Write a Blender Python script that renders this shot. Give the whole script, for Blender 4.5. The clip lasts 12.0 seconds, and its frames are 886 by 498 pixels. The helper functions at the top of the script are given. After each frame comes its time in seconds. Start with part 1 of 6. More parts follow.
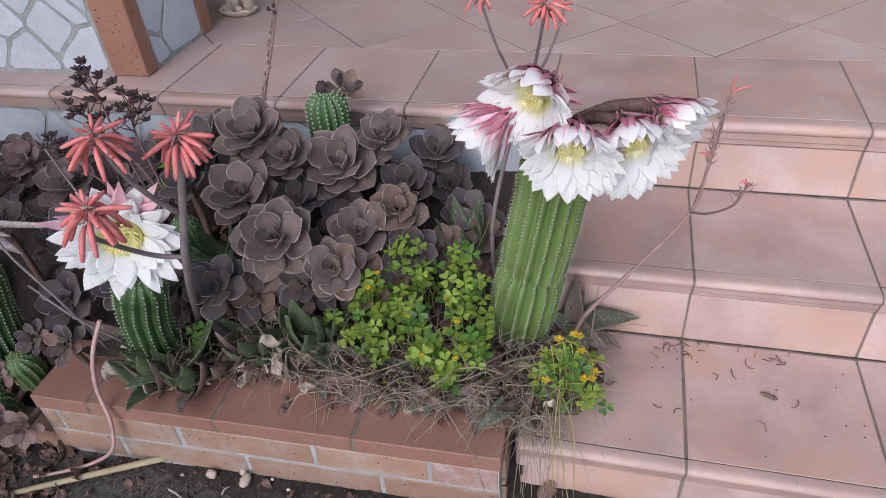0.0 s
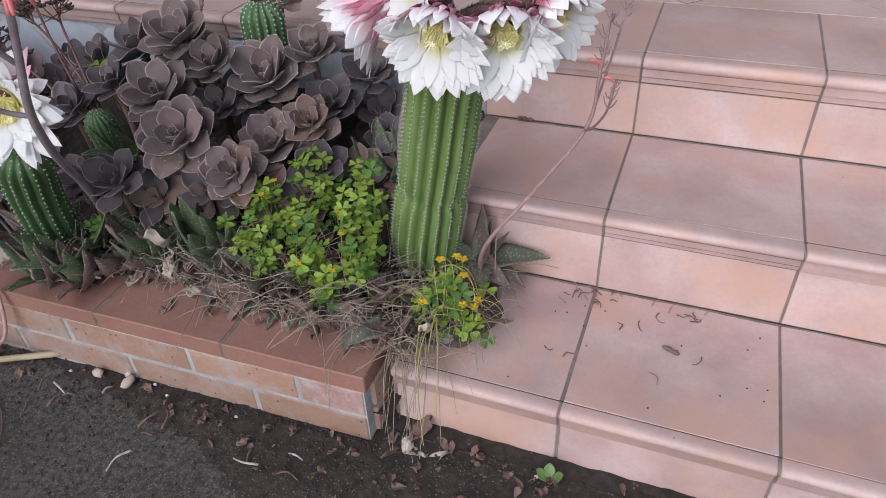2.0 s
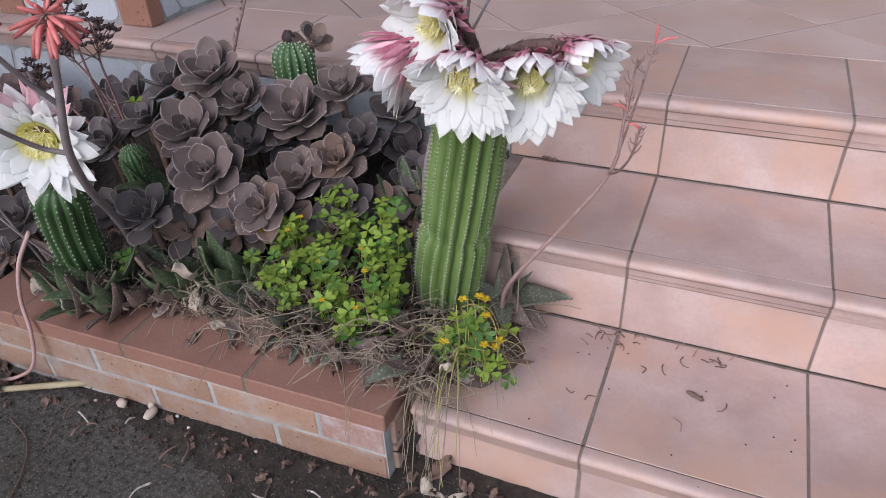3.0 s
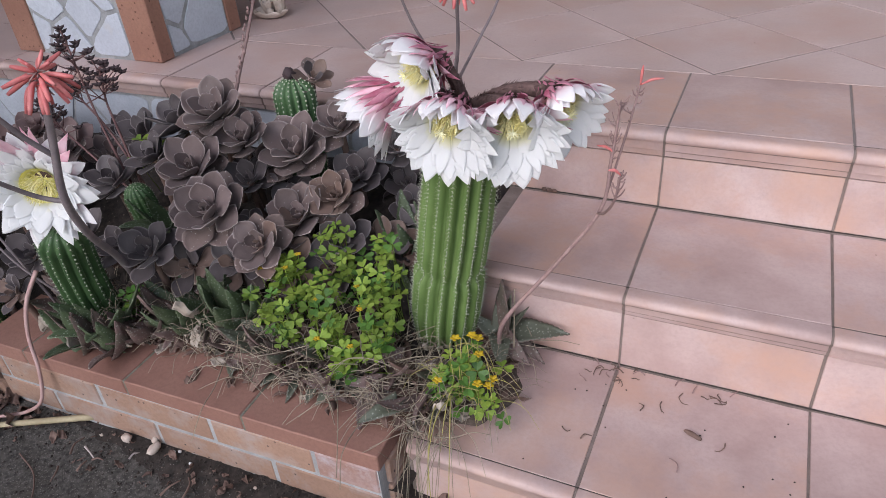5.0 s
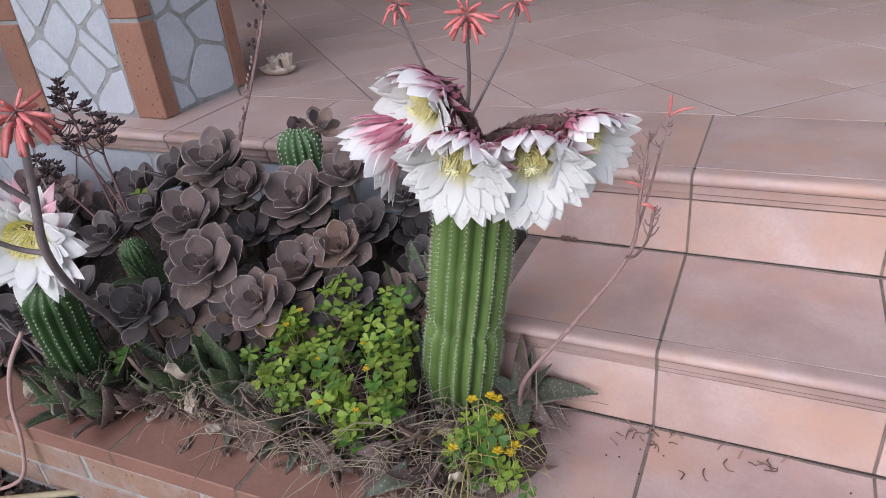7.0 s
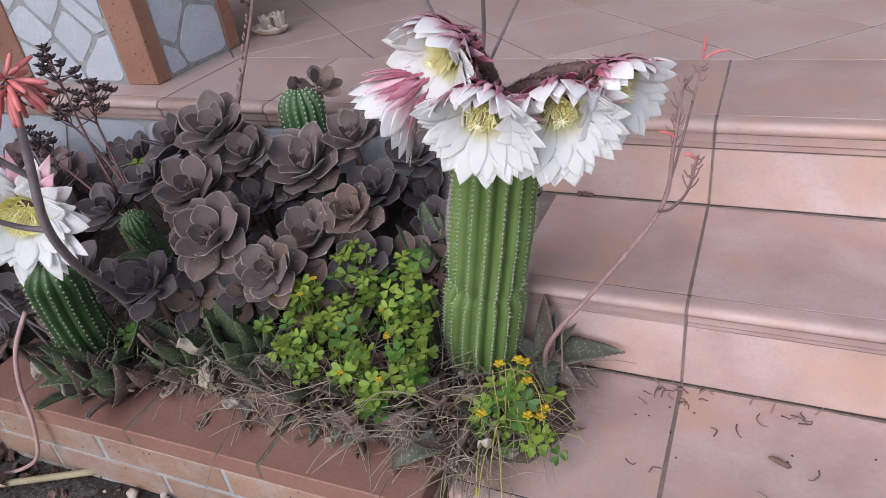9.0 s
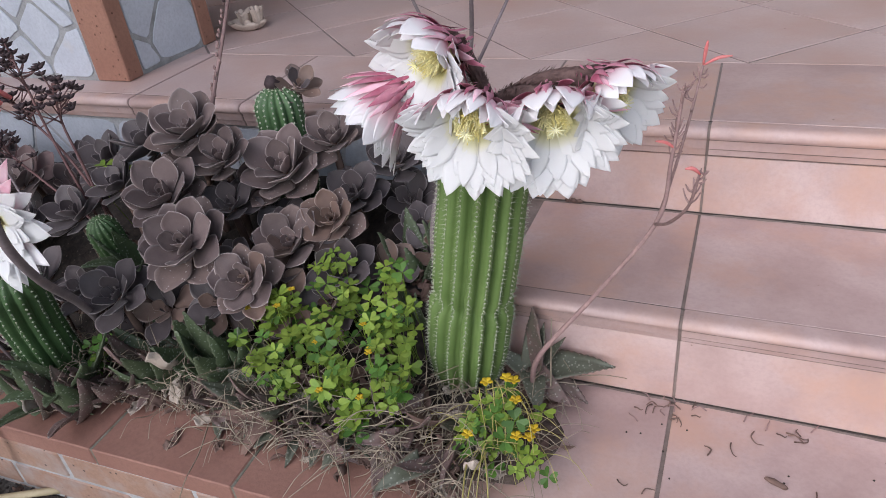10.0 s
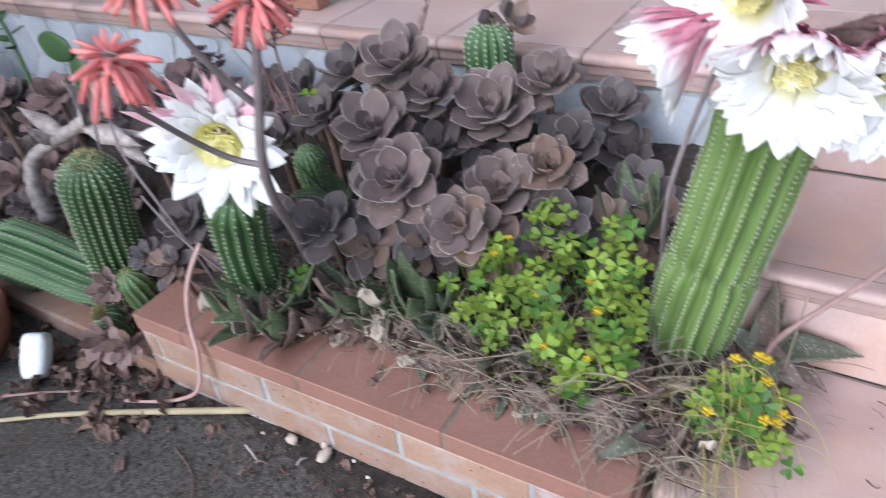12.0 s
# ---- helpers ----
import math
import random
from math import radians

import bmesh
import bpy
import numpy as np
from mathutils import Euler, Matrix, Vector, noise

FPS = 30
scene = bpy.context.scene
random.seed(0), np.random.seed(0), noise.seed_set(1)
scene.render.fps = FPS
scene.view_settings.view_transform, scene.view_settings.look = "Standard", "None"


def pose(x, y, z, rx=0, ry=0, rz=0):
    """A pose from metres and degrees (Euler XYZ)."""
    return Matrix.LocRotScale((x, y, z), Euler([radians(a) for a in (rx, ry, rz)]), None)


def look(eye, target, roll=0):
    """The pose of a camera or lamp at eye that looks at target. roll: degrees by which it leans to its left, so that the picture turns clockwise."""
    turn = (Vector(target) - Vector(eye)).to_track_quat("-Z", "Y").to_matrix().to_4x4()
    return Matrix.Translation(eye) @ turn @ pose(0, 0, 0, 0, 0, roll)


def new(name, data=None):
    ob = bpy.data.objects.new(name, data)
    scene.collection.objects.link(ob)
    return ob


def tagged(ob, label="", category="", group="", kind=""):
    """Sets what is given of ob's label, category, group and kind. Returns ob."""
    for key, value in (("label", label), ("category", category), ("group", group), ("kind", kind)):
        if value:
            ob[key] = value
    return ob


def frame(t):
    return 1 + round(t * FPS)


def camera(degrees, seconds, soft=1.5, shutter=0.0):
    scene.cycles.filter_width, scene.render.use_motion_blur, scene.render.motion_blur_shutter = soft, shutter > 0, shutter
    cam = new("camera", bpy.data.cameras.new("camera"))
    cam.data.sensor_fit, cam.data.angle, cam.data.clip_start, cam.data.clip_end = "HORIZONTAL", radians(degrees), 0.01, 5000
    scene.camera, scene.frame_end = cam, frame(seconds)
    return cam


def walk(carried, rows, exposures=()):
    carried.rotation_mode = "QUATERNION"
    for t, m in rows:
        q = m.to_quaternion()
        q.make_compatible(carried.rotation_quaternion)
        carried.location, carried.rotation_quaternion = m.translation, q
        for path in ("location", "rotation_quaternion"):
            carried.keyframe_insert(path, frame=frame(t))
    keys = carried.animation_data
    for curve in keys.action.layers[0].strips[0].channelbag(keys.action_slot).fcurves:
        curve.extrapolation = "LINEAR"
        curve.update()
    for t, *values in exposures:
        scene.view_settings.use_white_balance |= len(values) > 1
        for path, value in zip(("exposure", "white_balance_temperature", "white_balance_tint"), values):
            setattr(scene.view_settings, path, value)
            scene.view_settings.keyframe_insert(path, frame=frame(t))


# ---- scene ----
import functools

cam = camera(65.3, 12.0, soft=0.9, shutter=0.2)
PATH = [
    (0, (-0.164, -1.044, 1.165), (-0.617, 0.473, -0.056), -5.0),
    (0.5, (-0.12, -1.028, 1.132), (-0.634, 0.492, -0.062), -6.2),
    (1, (-0.055, -1.062, 1.102), (-0.571, 0.463, -0.085), -6.2),
    (1.5, (0.03, -1.051, 1.037), (-0.608, 0.454, -0.116), -5.7),
    (2, (0.108, -0.999, 0.996), (-0.499, 0.472, -0.216), -2.8),
    (2.5, (0.112, -0.996, 0.979), (-0.557, 0.476, -0.198), -2.8),
    (3, (0.107, -0.996, 1.009), (-0.578, 0.501, -0.126), -3.0),
    (3.2, (0.112, -0.992, 1.02), (-0.582, 0.519, -0.092), -3.3),
    (4.8, (0.147, -0.959, 1.036), (-0.573, 0.544, -0.07), -4.4),
    (5, (0.15, -0.953, 1.043), (-0.611, 0.532, -0.059), -5.0),
    (5.5, (0.181, -0.95, 1.066), (-0.606, 0.557, 0.014), -3.0),
    (6, (0.139, -0.927, 1.034), (-0.691, 0.543, -0.038), -4.9),
    (6.5, (0.119, -0.909, 1.004), (-0.711, 0.63, 0.033), -5.4),
    (7, (0.117, -0.895, 0.979), (-0.704, 0.666, 0.035), -6.2),
    (7.2, (0.119, -0.907, 0.993), (-0.698, 0.658, 0.053), -5.7),
    (8.8, (0.071, -0.881, 0.959), (-0.74, 0.64, -0.056), -7.1),
    (9, (0.065, -0.876, 0.964), (-0.726, 0.635, -0.081), -8.3),
    (9.5, (0.045, -0.843, 0.953), (-0.703, 0.671, -0.12), -7.8),
    (10, (0.038, -0.831, 0.958), (-0.699, 0.695, -0.103), -7.1),
    (10.5, (0.031, -0.839, 0.966), (-0.698, 0.691, -0.096), -6.2),
    (11, (0.017, -0.878, 0.968), (-0.788, 0.606, -0.104), -6.5),
    (11.2, (-0.012, -0.916, 0.975), (-0.917, 0.483, -0.131), -6.3),
    (11.4, (-0.068, -0.961, 0.975), (-1.064, 0.367, -0.14), -6.7),
    (11.5, (-0.094, -0.96, 0.958), (-1.136, 0.343, -0.144), -6.3),
    (11.6, (-0.141, -0.968, 0.966), (-1.214, 0.307, -0.14), -6.9),
    (11.8, (-0.177, -0.933, 0.974), (-1.242, 0.359, -0.119), -7.4),
    (12, (-0.159, -0.874, 0.947), (-1.109, 0.457, -0.204), -7.4),
]
walk(cam, [(t, look(eye, target, roll)) for t, eye, target, roll in PATH],
     exposures=[(0.0, 1.0, 6500, 10), (10.5, 1.0, 6500, 10), (11.0, 1.01, 6500, 10), (11.5, 1.22, 6400, 9), (12.0, 1.62, 6150, 6.5)])

# ---- light ----
world = bpy.data.worlds.new("overcast_sky")
scene.world = world
world.use_nodes = True
wt = world.node_tree
sky = wt.nodes.new("ShaderNodeTexSky")
sky.sky_type, sky.sun_disc = "NISHITA", False
SUN_UP, SUN_FROM = 33.0, (-0.38, -1.0)
sky.sun_elevation = radians(SUN_UP)
sky.sun_rotation = math.atan2(SUN_FROM[0], SUN_FROM[1])
soft_sky = wt.nodes.new("ShaderNodeHueSaturation")
soft_sky.inputs["Saturation"].default_value = 0.6
wt.links.new(sky.outputs["Color"], soft_sky.inputs["Color"])
wt.links.new(soft_sky.outputs["Color"], wt.nodes["Background"].inputs["Color"])
wt.nodes["Background"].inputs["Strength"].default_value = 0.113
sun = new("sun", bpy.data.lights.new("sun", "SUN"))
sun.data.energy, sun.data.angle, sun.data.color = 1.99, radians(75), (0.92, 0.912, 1.0)
h = math.hypot(*SUN_FROM)
sun.matrix_world = look((SUN_FROM[0] / h * math.cos(radians(SUN_UP)) * 10, SUN_FROM[1] / h * math.cos(radians(SUN_UP)) * 10, math.sin(radians(SUN_UP)) * 10), (0, 0, 0))


# ---- materials ----
def material(name, c1, c2, scale=8.0, rough=(0.6, 0.8), bump=0.15, grain=90.0, vary=0.08, speck=None, speck_scale=120.0,
             speck_size=0.18, edge=None, edge_amount=0.6, thin=0.0, sheen=0.0, stain=None, stain_scale=3.0, stain_at=0.62, metal=0.0, detail=5.0, coords="world", gloss=0.5, dirt=0.5, stain_soft=0.12, base=None, base_end=0.72):
    """Two-colour cloudy surface with grain, optional specks, stains, a paler rim (mesh attribute 'rim') and light passing through."""
    m = bpy.data.materials.new(name)
    m.use_nodes = True
    t = m.node_tree
    N, L = t.nodes, t.links
    bsdf = N["Principled BSDF"]
    info = N.new("ShaderNodeObjectInfo")
    if coords == "world":
        where = N.new("ShaderNodeNewGeometry").outputs["Position"]
    else:
        where = N.new("ShaderNodeTexCoord").outputs["Object"]
    shift = N.new("ShaderNodeVectorMath")
    shift.operation = "MULTIPLY_ADD"
    L.new(info.outputs["Random"], shift.inputs[0])
    shift.inputs[1].default_value = (7.3, 3.1, 5.7)
    L.new(where, shift.inputs[2])
    place = shift.outputs[0]

    def noise_node(sc, det, rgh=0.55):
        n = N.new("ShaderNodeTexNoise")
        n.inputs["Scale"].default_value, n.inputs["Detail"].default_value, n.inputs["Roughness"].default_value = sc, det, rgh
        L.new(place, n.inputs["Vector"])
        return n.outputs["Fac"]

    def remap(val, a, b, c=0.0, d=1.0):
        n = N.new("ShaderNodeMapRange")
        for k, v in zip(("From Min", "From Max", "To Min", "To Max"), (a, b, c, d)):
            n.inputs[k].default_value = v
        L.new(val, n.inputs["Value"])
        return n.outputs["Result"]

    def mix(fac, a, b):
        n = N.new("ShaderNodeMix")
        n.data_type = "RGBA"
        L.new(fac, n.inputs[0])
        for sock, v in ((n.inputs[6], a), (n.inputs[7], b)):
            if isinstance(v, tuple):
                sock.default_value = (*v, 1)
            else:
                L.new(v, sock)
        return n.outputs[2]

    cloud = noise_node(scale, detail)
    fine = noise_node(grain, 3.0, 0.7)
    col = mix(remap(cloud, 0.32, 0.68), c1, c2)
    dark = tuple(x * 0.72 for x in c1)
    col = mix(remap(fine, 0.42, 0.75, 0.0, dirt), col, dark)
    if stain:
        col = mix(remap(noise_node(stain_scale, 6.0, 0.65), stain_at, stain_at + stain_soft, 0.0, 0.8), col, stain)
    if speck:
        v = N.new("ShaderNodeTexVoronoi")
        v.inputs["Scale"].default_value = speck_scale
        L.new(place, v.inputs["Vector"])
        col = mix(remap(v.outputs["Distance"], speck_size, speck_size * 1.5, 1.0, 0.0), col, speck)
    if edge:
        a = N.new("ShaderNodeAttribute")
        a.attribute_name = "rim"
        col = mix(remap(a.outputs["Fac"], 0.72, 0.98, 0.0, edge_amount), col, edge)
    if base:
        a = N.new("ShaderNodeAttribute")
        a.attribute_name = "along"
        col = mix(remap(a.outputs["Fac"], 0.3 * base_end, base_end, 0.85, 0.0), col, base)
    hsv = N.new("ShaderNodeHueSaturation")
    L.new(col, hsv.inputs["Color"])
    L.new(remap(info.outputs["Random"], 0, 1, 1 - vary, 1 + vary), hsv.inputs["Value"])
    col = hsv.outputs["Color"]
    L.new(col, bsdf.inputs["Base Color"])
    L.new(remap(cloud, 0.3, 0.7, rough[0], rough[1]), bsdf.inputs["Roughness"])
    bsdf.inputs["Metallic"].default_value = metal
    bsdf.inputs["Specular IOR Level"].default_value = gloss
    if sheen:
        bsdf.inputs["Sheen Weight"].default_value = sheen
    if bump:
        b = N.new("ShaderNodeBump")
        b.inputs["Strength"].default_value = bump
        b.inputs["Distance"].default_value = 0.002
        L.new(fine, b.inputs["Height"])
        L.new(b.outputs["Normal"], bsdf.inputs["Normal"])
    if thin:
        tr = N.new("ShaderNodeBsdfTranslucent")
        L.new(col, tr.inputs["Color"])
        ms = N.new("ShaderNodeMixShader")
        ms.inputs[0].default_value = thin
        L.new(bsdf.outputs[0], ms.inputs[1])
        L.new(tr.outputs[0], ms.inputs[2])
        L.new(ms.outputs[0], N["Material Output"].inputs["Surface"])
    return m


TILE = material("clay_tile", (0.376, 0.258, 0.240), (0.520, 0.392, 0.374), 7, (0.42, 0.6), 0.04, 140, 0.06, stain=(0.482, 0.296, 0.226), stain_scale=5.5, stain_at=0.47, stain_soft=0.22, dirt=0.25, speck=(0.205, 0.134, 0.118), speck_scale=17, speck_size=0.022)
TERRACE_TILE = material("terrace_tile", (0.398, 0.295, 0.279), (0.498, 0.382, 0.364), 5, (0.4, 0.6), 0.03, 140, 0.04, stain=(0.419, 0.273, 0.229), stain_scale=3.5, stain_at=0.48, stain_soft=0.25, dirt=0.25, speck=(0.190, 0.126, 0.111), speck_scale=13, speck_size=0.02)
TERRACE_GROUT = material("pinkish_grout", (0.158, 0.126, 0.117), (0.245, 0.201, 0.188), 30, (0.8, 0.95), 0.3, 200)
GROUT = material("brown_grey_grout", (0.145, 0.110, 0.096), (0.228, 0.180, 0.162), 30, (0.8, 0.95), 0.3, 200)
MORTAR = material("cement_mortar", (0.255, 0.254, 0.256), (0.390, 0.392, 0.400), 28, (0.85, 0.95), 0.5, 150)
MOSS_MORTAR = material("mossy_mortar", (0.103, 0.095, 0.067), (0.205, 0.198, 0.166), 60, (0.85, 0.95), 0.5, 150)
WHITE_STONE = material("white_stone", (0.441, 0.462, 0.522), (0.524, 0.549, 0.608), 12, (0.6, 0.8), 0.35, 120, 0.05, stain=(0.490, 0.474, 0.474), stain_scale=9, stain_at=0.6)
# WHITE_STONE toned down: the low wall's shade is put into its colour
SHADED_STONE = material("shaded_white_stone", (0.360, 0.380, 0.430), (0.430, 0.452, 0.502), 12, (0.6, 0.8), 0.35, 120, 0.05, stain=(0.280, 0.290, 0.310), stain_scale=7, stain_at=0.55)
BRICK = material("pale_brick", (0.280, 0.164, 0.117), (0.340, 0.212, 0.155), 9, (0.75, 0.9), 0.35, 130, 0.14, speck=(0.063, 0.040, 0.036), speck_scale=48, speck_size=0.085, stain=(0.345, 0.300, 0.288), stain_scale=14, stain_at=0.48, stain_soft=0.24)
WORN_BRICK = material("salt_stained_brick", (0.284, 0.158, 0.126), (0.363, 0.269, 0.261), 22, (0.8, 0.95), 0.4, 130, 0.05, stain=(0.411, 0.363, 0.379), stain_scale=26, stain_at=0.47, stain_soft=0.2)
CAP_BRICK = material("red_cap_brick", (0.239, 0.116, 0.089), (0.290, 0.151, 0.117), 7, (0.7, 0.85), 0.2, 140, 0.07, stain=(0.253, 0.111, 0.087), stain_scale=8)
PILLAR_BRICK = material("orange_pillar_brick", (0.261, 0.125, 0.088), (0.324, 0.166, 0.118), 9, (0.75, 0.9), 0.4, 120, 0.06, speck=(0.126, 0.055, 0.032), speck_scale=45, speck_size=0.10)
SOIL = material("dark_soil", (0.014, 0.011, 0.009), (0.054, 0.040, 0.034), 75, (0.9, 1.0), 1.0, 90, 0.05, speck=(0.126, 0.095, 0.079), speck_scale=70, speck_size=0.10)
LITTER = material("brown_litter", (0.046, 0.032, 0.026), (0.140, 0.102, 0.084), 70, (0.9, 1.0), 1.0, 110, 0.0, speck=(0.190, 0.140, 0.115), speck_scale=90, speck_size=0.12)
PAVING = material("damp_concrete", (0.018, 0.015, 0.013), (0.110, 0.100, 0.090), 95, (0.75, 0.95), 1.0, 150, 0.0, speck=(0.155, 0.142, 0.130), speck_scale=170, speck_size=0.17, stain=(0.040, 0.030, 0.022), stain_scale=6, stain_at=0.50, stain_soft=0.22)
LEAF_GREY = material("mauve_leaf", (0.117, 0.082, 0.081), (0.165, 0.120, 0.113), 18, (0.5, 0.68), 0.15, 220, 0.16, edge=(0.442, 0.371, 0.356), edge_amount=0.7, sheen=0.08, dirt=0.2, speck=(0.332, 0.300, 0.292), speck_scale=75, speck_size=0.05)
LEAF_TAN = material("tan_leaf", (0.130, 0.083, 0.070), (0.186, 0.118, 0.093), 18, (0.5, 0.68), 0.1, 220, 0.14, edge=(0.435, 0.348, 0.308), edge_amount=0.7, sheen=0.08, dirt=0.2, speck=(0.316, 0.269, 0.253), speck_scale=75, speck_size=0.05)
LEAF_OLD = material("dusty_old_leaf", (0.118, 0.082, 0.076), (0.162, 0.112, 0.101), 18, (0.6, 0.8), 0.2, 200, 0.16, edge=(0.269, 0.213, 0.198), edge_amount=0.4, sheen=0.08, dirt=0.3, speck=(0.395, 0.356, 0.340), speck_scale=120, speck_size=0.13)
# darker mauve for overshadowed rosettes; part of their shade is in this colour
LEAF_SHADED = material("shaded_leaf", (0.067, 0.052, 0.056), (0.093, 0.074, 0.076), 18, (0.5, 0.68), 0.15, 220, 0.14, edge=(0.316, 0.269, 0.269), edge_amount=0.8, sheen=0.08, dirt=0.12)
LEAF_PINK = material("rosy_leaf", (0.150, 0.091, 0.088), (0.213, 0.138, 0.130), 18, (0.5, 0.68), 0.1, 220, 0.14, edge=(0.316, 0.213, 0.198), edge_amount=0.5, sheen=0.08, dirt=0.12)
CACTUS = material("cactus_skin", (0.086, 0.143, 0.038), (0.130, 0.198, 0.060), 14, (0.45, 0.6), 0.1, 180, 0.05, dirt=0.12)
CACTUS_DARK = material("dark_cactus_skin", (0.049, 0.103, 0.040), (0.074, 0.144, 0.057), 14, (0.45, 0.6), 0.1, 180, 0.05)
CACTUS_DEEP = material("deep_cactus_skin", (0.038, 0.083, 0.030), (0.065, 0.122, 0.044), 14, (0.45, 0.6), 0.1, 180, 0.05)
SPINE = material("areole_wool", (0.363, 0.387, 0.292), (0.474, 0.490, 0.395), 60, (0.8, 0.9), 0.0, 200)
SPINE_GOLD = material("golden_spine", (0.276, 0.237, 0.095), (0.411, 0.363, 0.174), 60, (0.8, 0.9), 0.0, 200)
PETAL = material("white_petal", (0.895, 0.890, 0.894), (0.925, 0.920, 0.922), 30, (0.5, 0.65), 0.0, 20, 0.012, thin=0.55, dirt=0.0, sheen=0.2, base=(0.84, 0.79, 0.36), base_end=0.46)
PETAL_BLUSH = material("blush_petal", (0.88, 0.845, 0.86), (0.91, 0.895, 0.90), 40, (0.55, 0.7), 0.0, 20, 0.03, thin=0.36, dirt=0.0, base=(0.86, 0.46, 0.55))
TEPAL = material("crimson_tepal", (0.411, 0.079, 0.146), (0.600, 0.284, 0.363), 40, (0.55, 0.7), 0.05, 200, 0.14, thin=0.25, edge=(0.679, 0.411, 0.474), edge_amount=0.6, dirt=0.12)
PINK_TEPAL = material("pink_tepal", (0.80, 0.40, 0.50), (0.90, 0.66, 0.73), 30, (0.55, 0.7), 0.05, 200, 0.12, thin=0.25, edge=(0.93, 0.80, 0.84), edge_amount=0.7, dirt=0.05)
DEEP_THROAT = material("golden_throat", (0.72, 0.66, 0.16), (0.85, 0.80, 0.36), 40, (0.6, 0.8), 0.0, 200)
STAMEN = material("yellow_stamen", (0.88, 0.78, 0.30), (0.90, 0.86, 0.55), 60, (0.6, 0.8), 0.0, 200, dirt=0.0)
THROAT = material("green_yellow_throat", (0.88, 0.84, 0.42), (0.94, 0.92, 0.70), 40, (0.6, 0.8), 0.0, 200)
TUBE = material("woolly_brown_tube", (0.085, 0.048, 0.044), (0.165, 0.100, 0.090), 120, (0.85, 0.95), 0.8, 260)
CORAL = material("coral_floret", (0.616, 0.130, 0.134), (0.695, 0.261, 0.245), 70, (0.45, 0.6), 0.0, 200, 0.09, thin=0.12, dirt=0.12)
STALK = material("mauve_stalk", (0.154, 0.122, 0.129), (0.229, 0.186, 0.192), 40, (0.55, 0.7), 0.1, 200)
STALK_DRY = material("dry_pinkish_stalk", (0.237, 0.146, 0.138), (0.316, 0.209, 0.198), 60, (0.7, 0.85), 0.3, 200)
RED_STALK = material("reddish_stalk", (0.118, 0.055, 0.057), (0.190, 0.099, 0.095), 40, (0.55, 0.7), 0.1, 200)
SEED = material("dark_seed_head", (0.036, 0.022, 0.025), (0.071, 0.043, 0.047), 80, (0.75, 0.9), 0.3, 200)
RUNNER = material("pink_runner", (0.411, 0.237, 0.221), (0.490, 0.332, 0.316), 50, (0.5, 0.65), 0.1, 200)
GREYWOOD = material("weathered_stem", (0.270, 0.222, 0.212), (0.560, 0.490, 0.470), 55, (0.85, 0.95), 1.0, 140)
CLOVER_DEEP = material("deep_clover_leaf", (0.062, 0.150, 0.026), (0.110, 0.220, 0.038), 25, (0.5, 0.65), 0.05, 200, 0.25, thin=0.22, dirt=0.12)
CLOVER = material("clover_leaf", (0.130, 0.228, 0.032), (0.270, 0.355, 0.052), 25, (0.55, 0.7), 0.05, 200, 0.25, thin=0.25, dirt=0.12)
CLOVER_OLD = material("yellowed_clover", (0.332, 0.284, 0.024), (0.435, 0.371, 0.040), 25, (0.55, 0.7), 0.05, 200, 0.2, thin=0.2)
BLOOM = material("yellow_bloom", (0.632, 0.411, 0.016), (0.679, 0.490, 0.032), 25, (0.5, 0.65), 0.0, 200, 0.1, thin=0.2)
ALOE = material("spotted_aloe", (0.051, 0.076, 0.036), (0.087, 0.115, 0.058), 20, (0.45, 0.6), 0.1, 200, 0.18, speck=(0.198, 0.229, 0.182), speck_scale=170, speck_size=0.20, edge=(0.158, 0.174, 0.118), edge_amount=0.4)
ALOE_GREY = material("grey_green_aloe", (0.079, 0.087, 0.062), (0.118, 0.123, 0.091), 20, (0.45, 0.6), 0.1, 200, 0.14, speck=(0.237, 0.245, 0.205), speck_scale=170, speck_size=0.20, edge=(0.158, 0.079, 0.063), edge_amount=0.5)
ALOE_RED = material("reddened_aloe", (0.122, 0.081, 0.073), (0.178, 0.115, 0.105), 20, (0.55, 0.7), 0.1, 200, 0.14, speck=(0.269, 0.237, 0.213), speck_scale=170, speck_size=0.20, stain=(0.095, 0.091, 0.067), stain_scale=22, stain_at=0.5)
STRAW = material("dry_straw", (0.213, 0.170, 0.122), (0.348, 0.292, 0.225), 30, (0.8, 0.9), 0.1, 200)
STRAW_YELLOW = material("yellow_straw", (0.332, 0.284, 0.079), (0.411, 0.363, 0.142), 30, (0.7, 0.85), 0.1, 200)
DEAD_LEAF = material("pale_dead_leaf", (0.332, 0.269, 0.221), (0.458, 0.395, 0.340), 40, (0.8, 0.9), 0.3, 160, 0.15)
BROWN_LEAF = material("brown_dead_leaf", (0.103, 0.059, 0.047), (0.190, 0.122, 0.099), 40, (0.75, 0.9), 0.3, 160, 0.25)
REED = material("cream_reed", (0.332, 0.269, 0.158), (0.442, 0.371, 0.245), 20, (0.6, 0.75), 0.1, 160)
FOAM = material("white_foam", (0.632, 0.640, 0.656), (0.679, 0.687, 0.703), 40, (0.85, 0.95), 0.8, 110)
POT_CLAY = material("terracotta", (0.253, 0.083, 0.047), (0.332, 0.134, 0.079), 9, (0.75, 0.9), 0.3, 120, 0.0, speck=(0.063, 0.040, 0.032), speck_scale=70, speck_size=0.09, stain=(0.490, 0.284, 0.213), stain_scale=6)
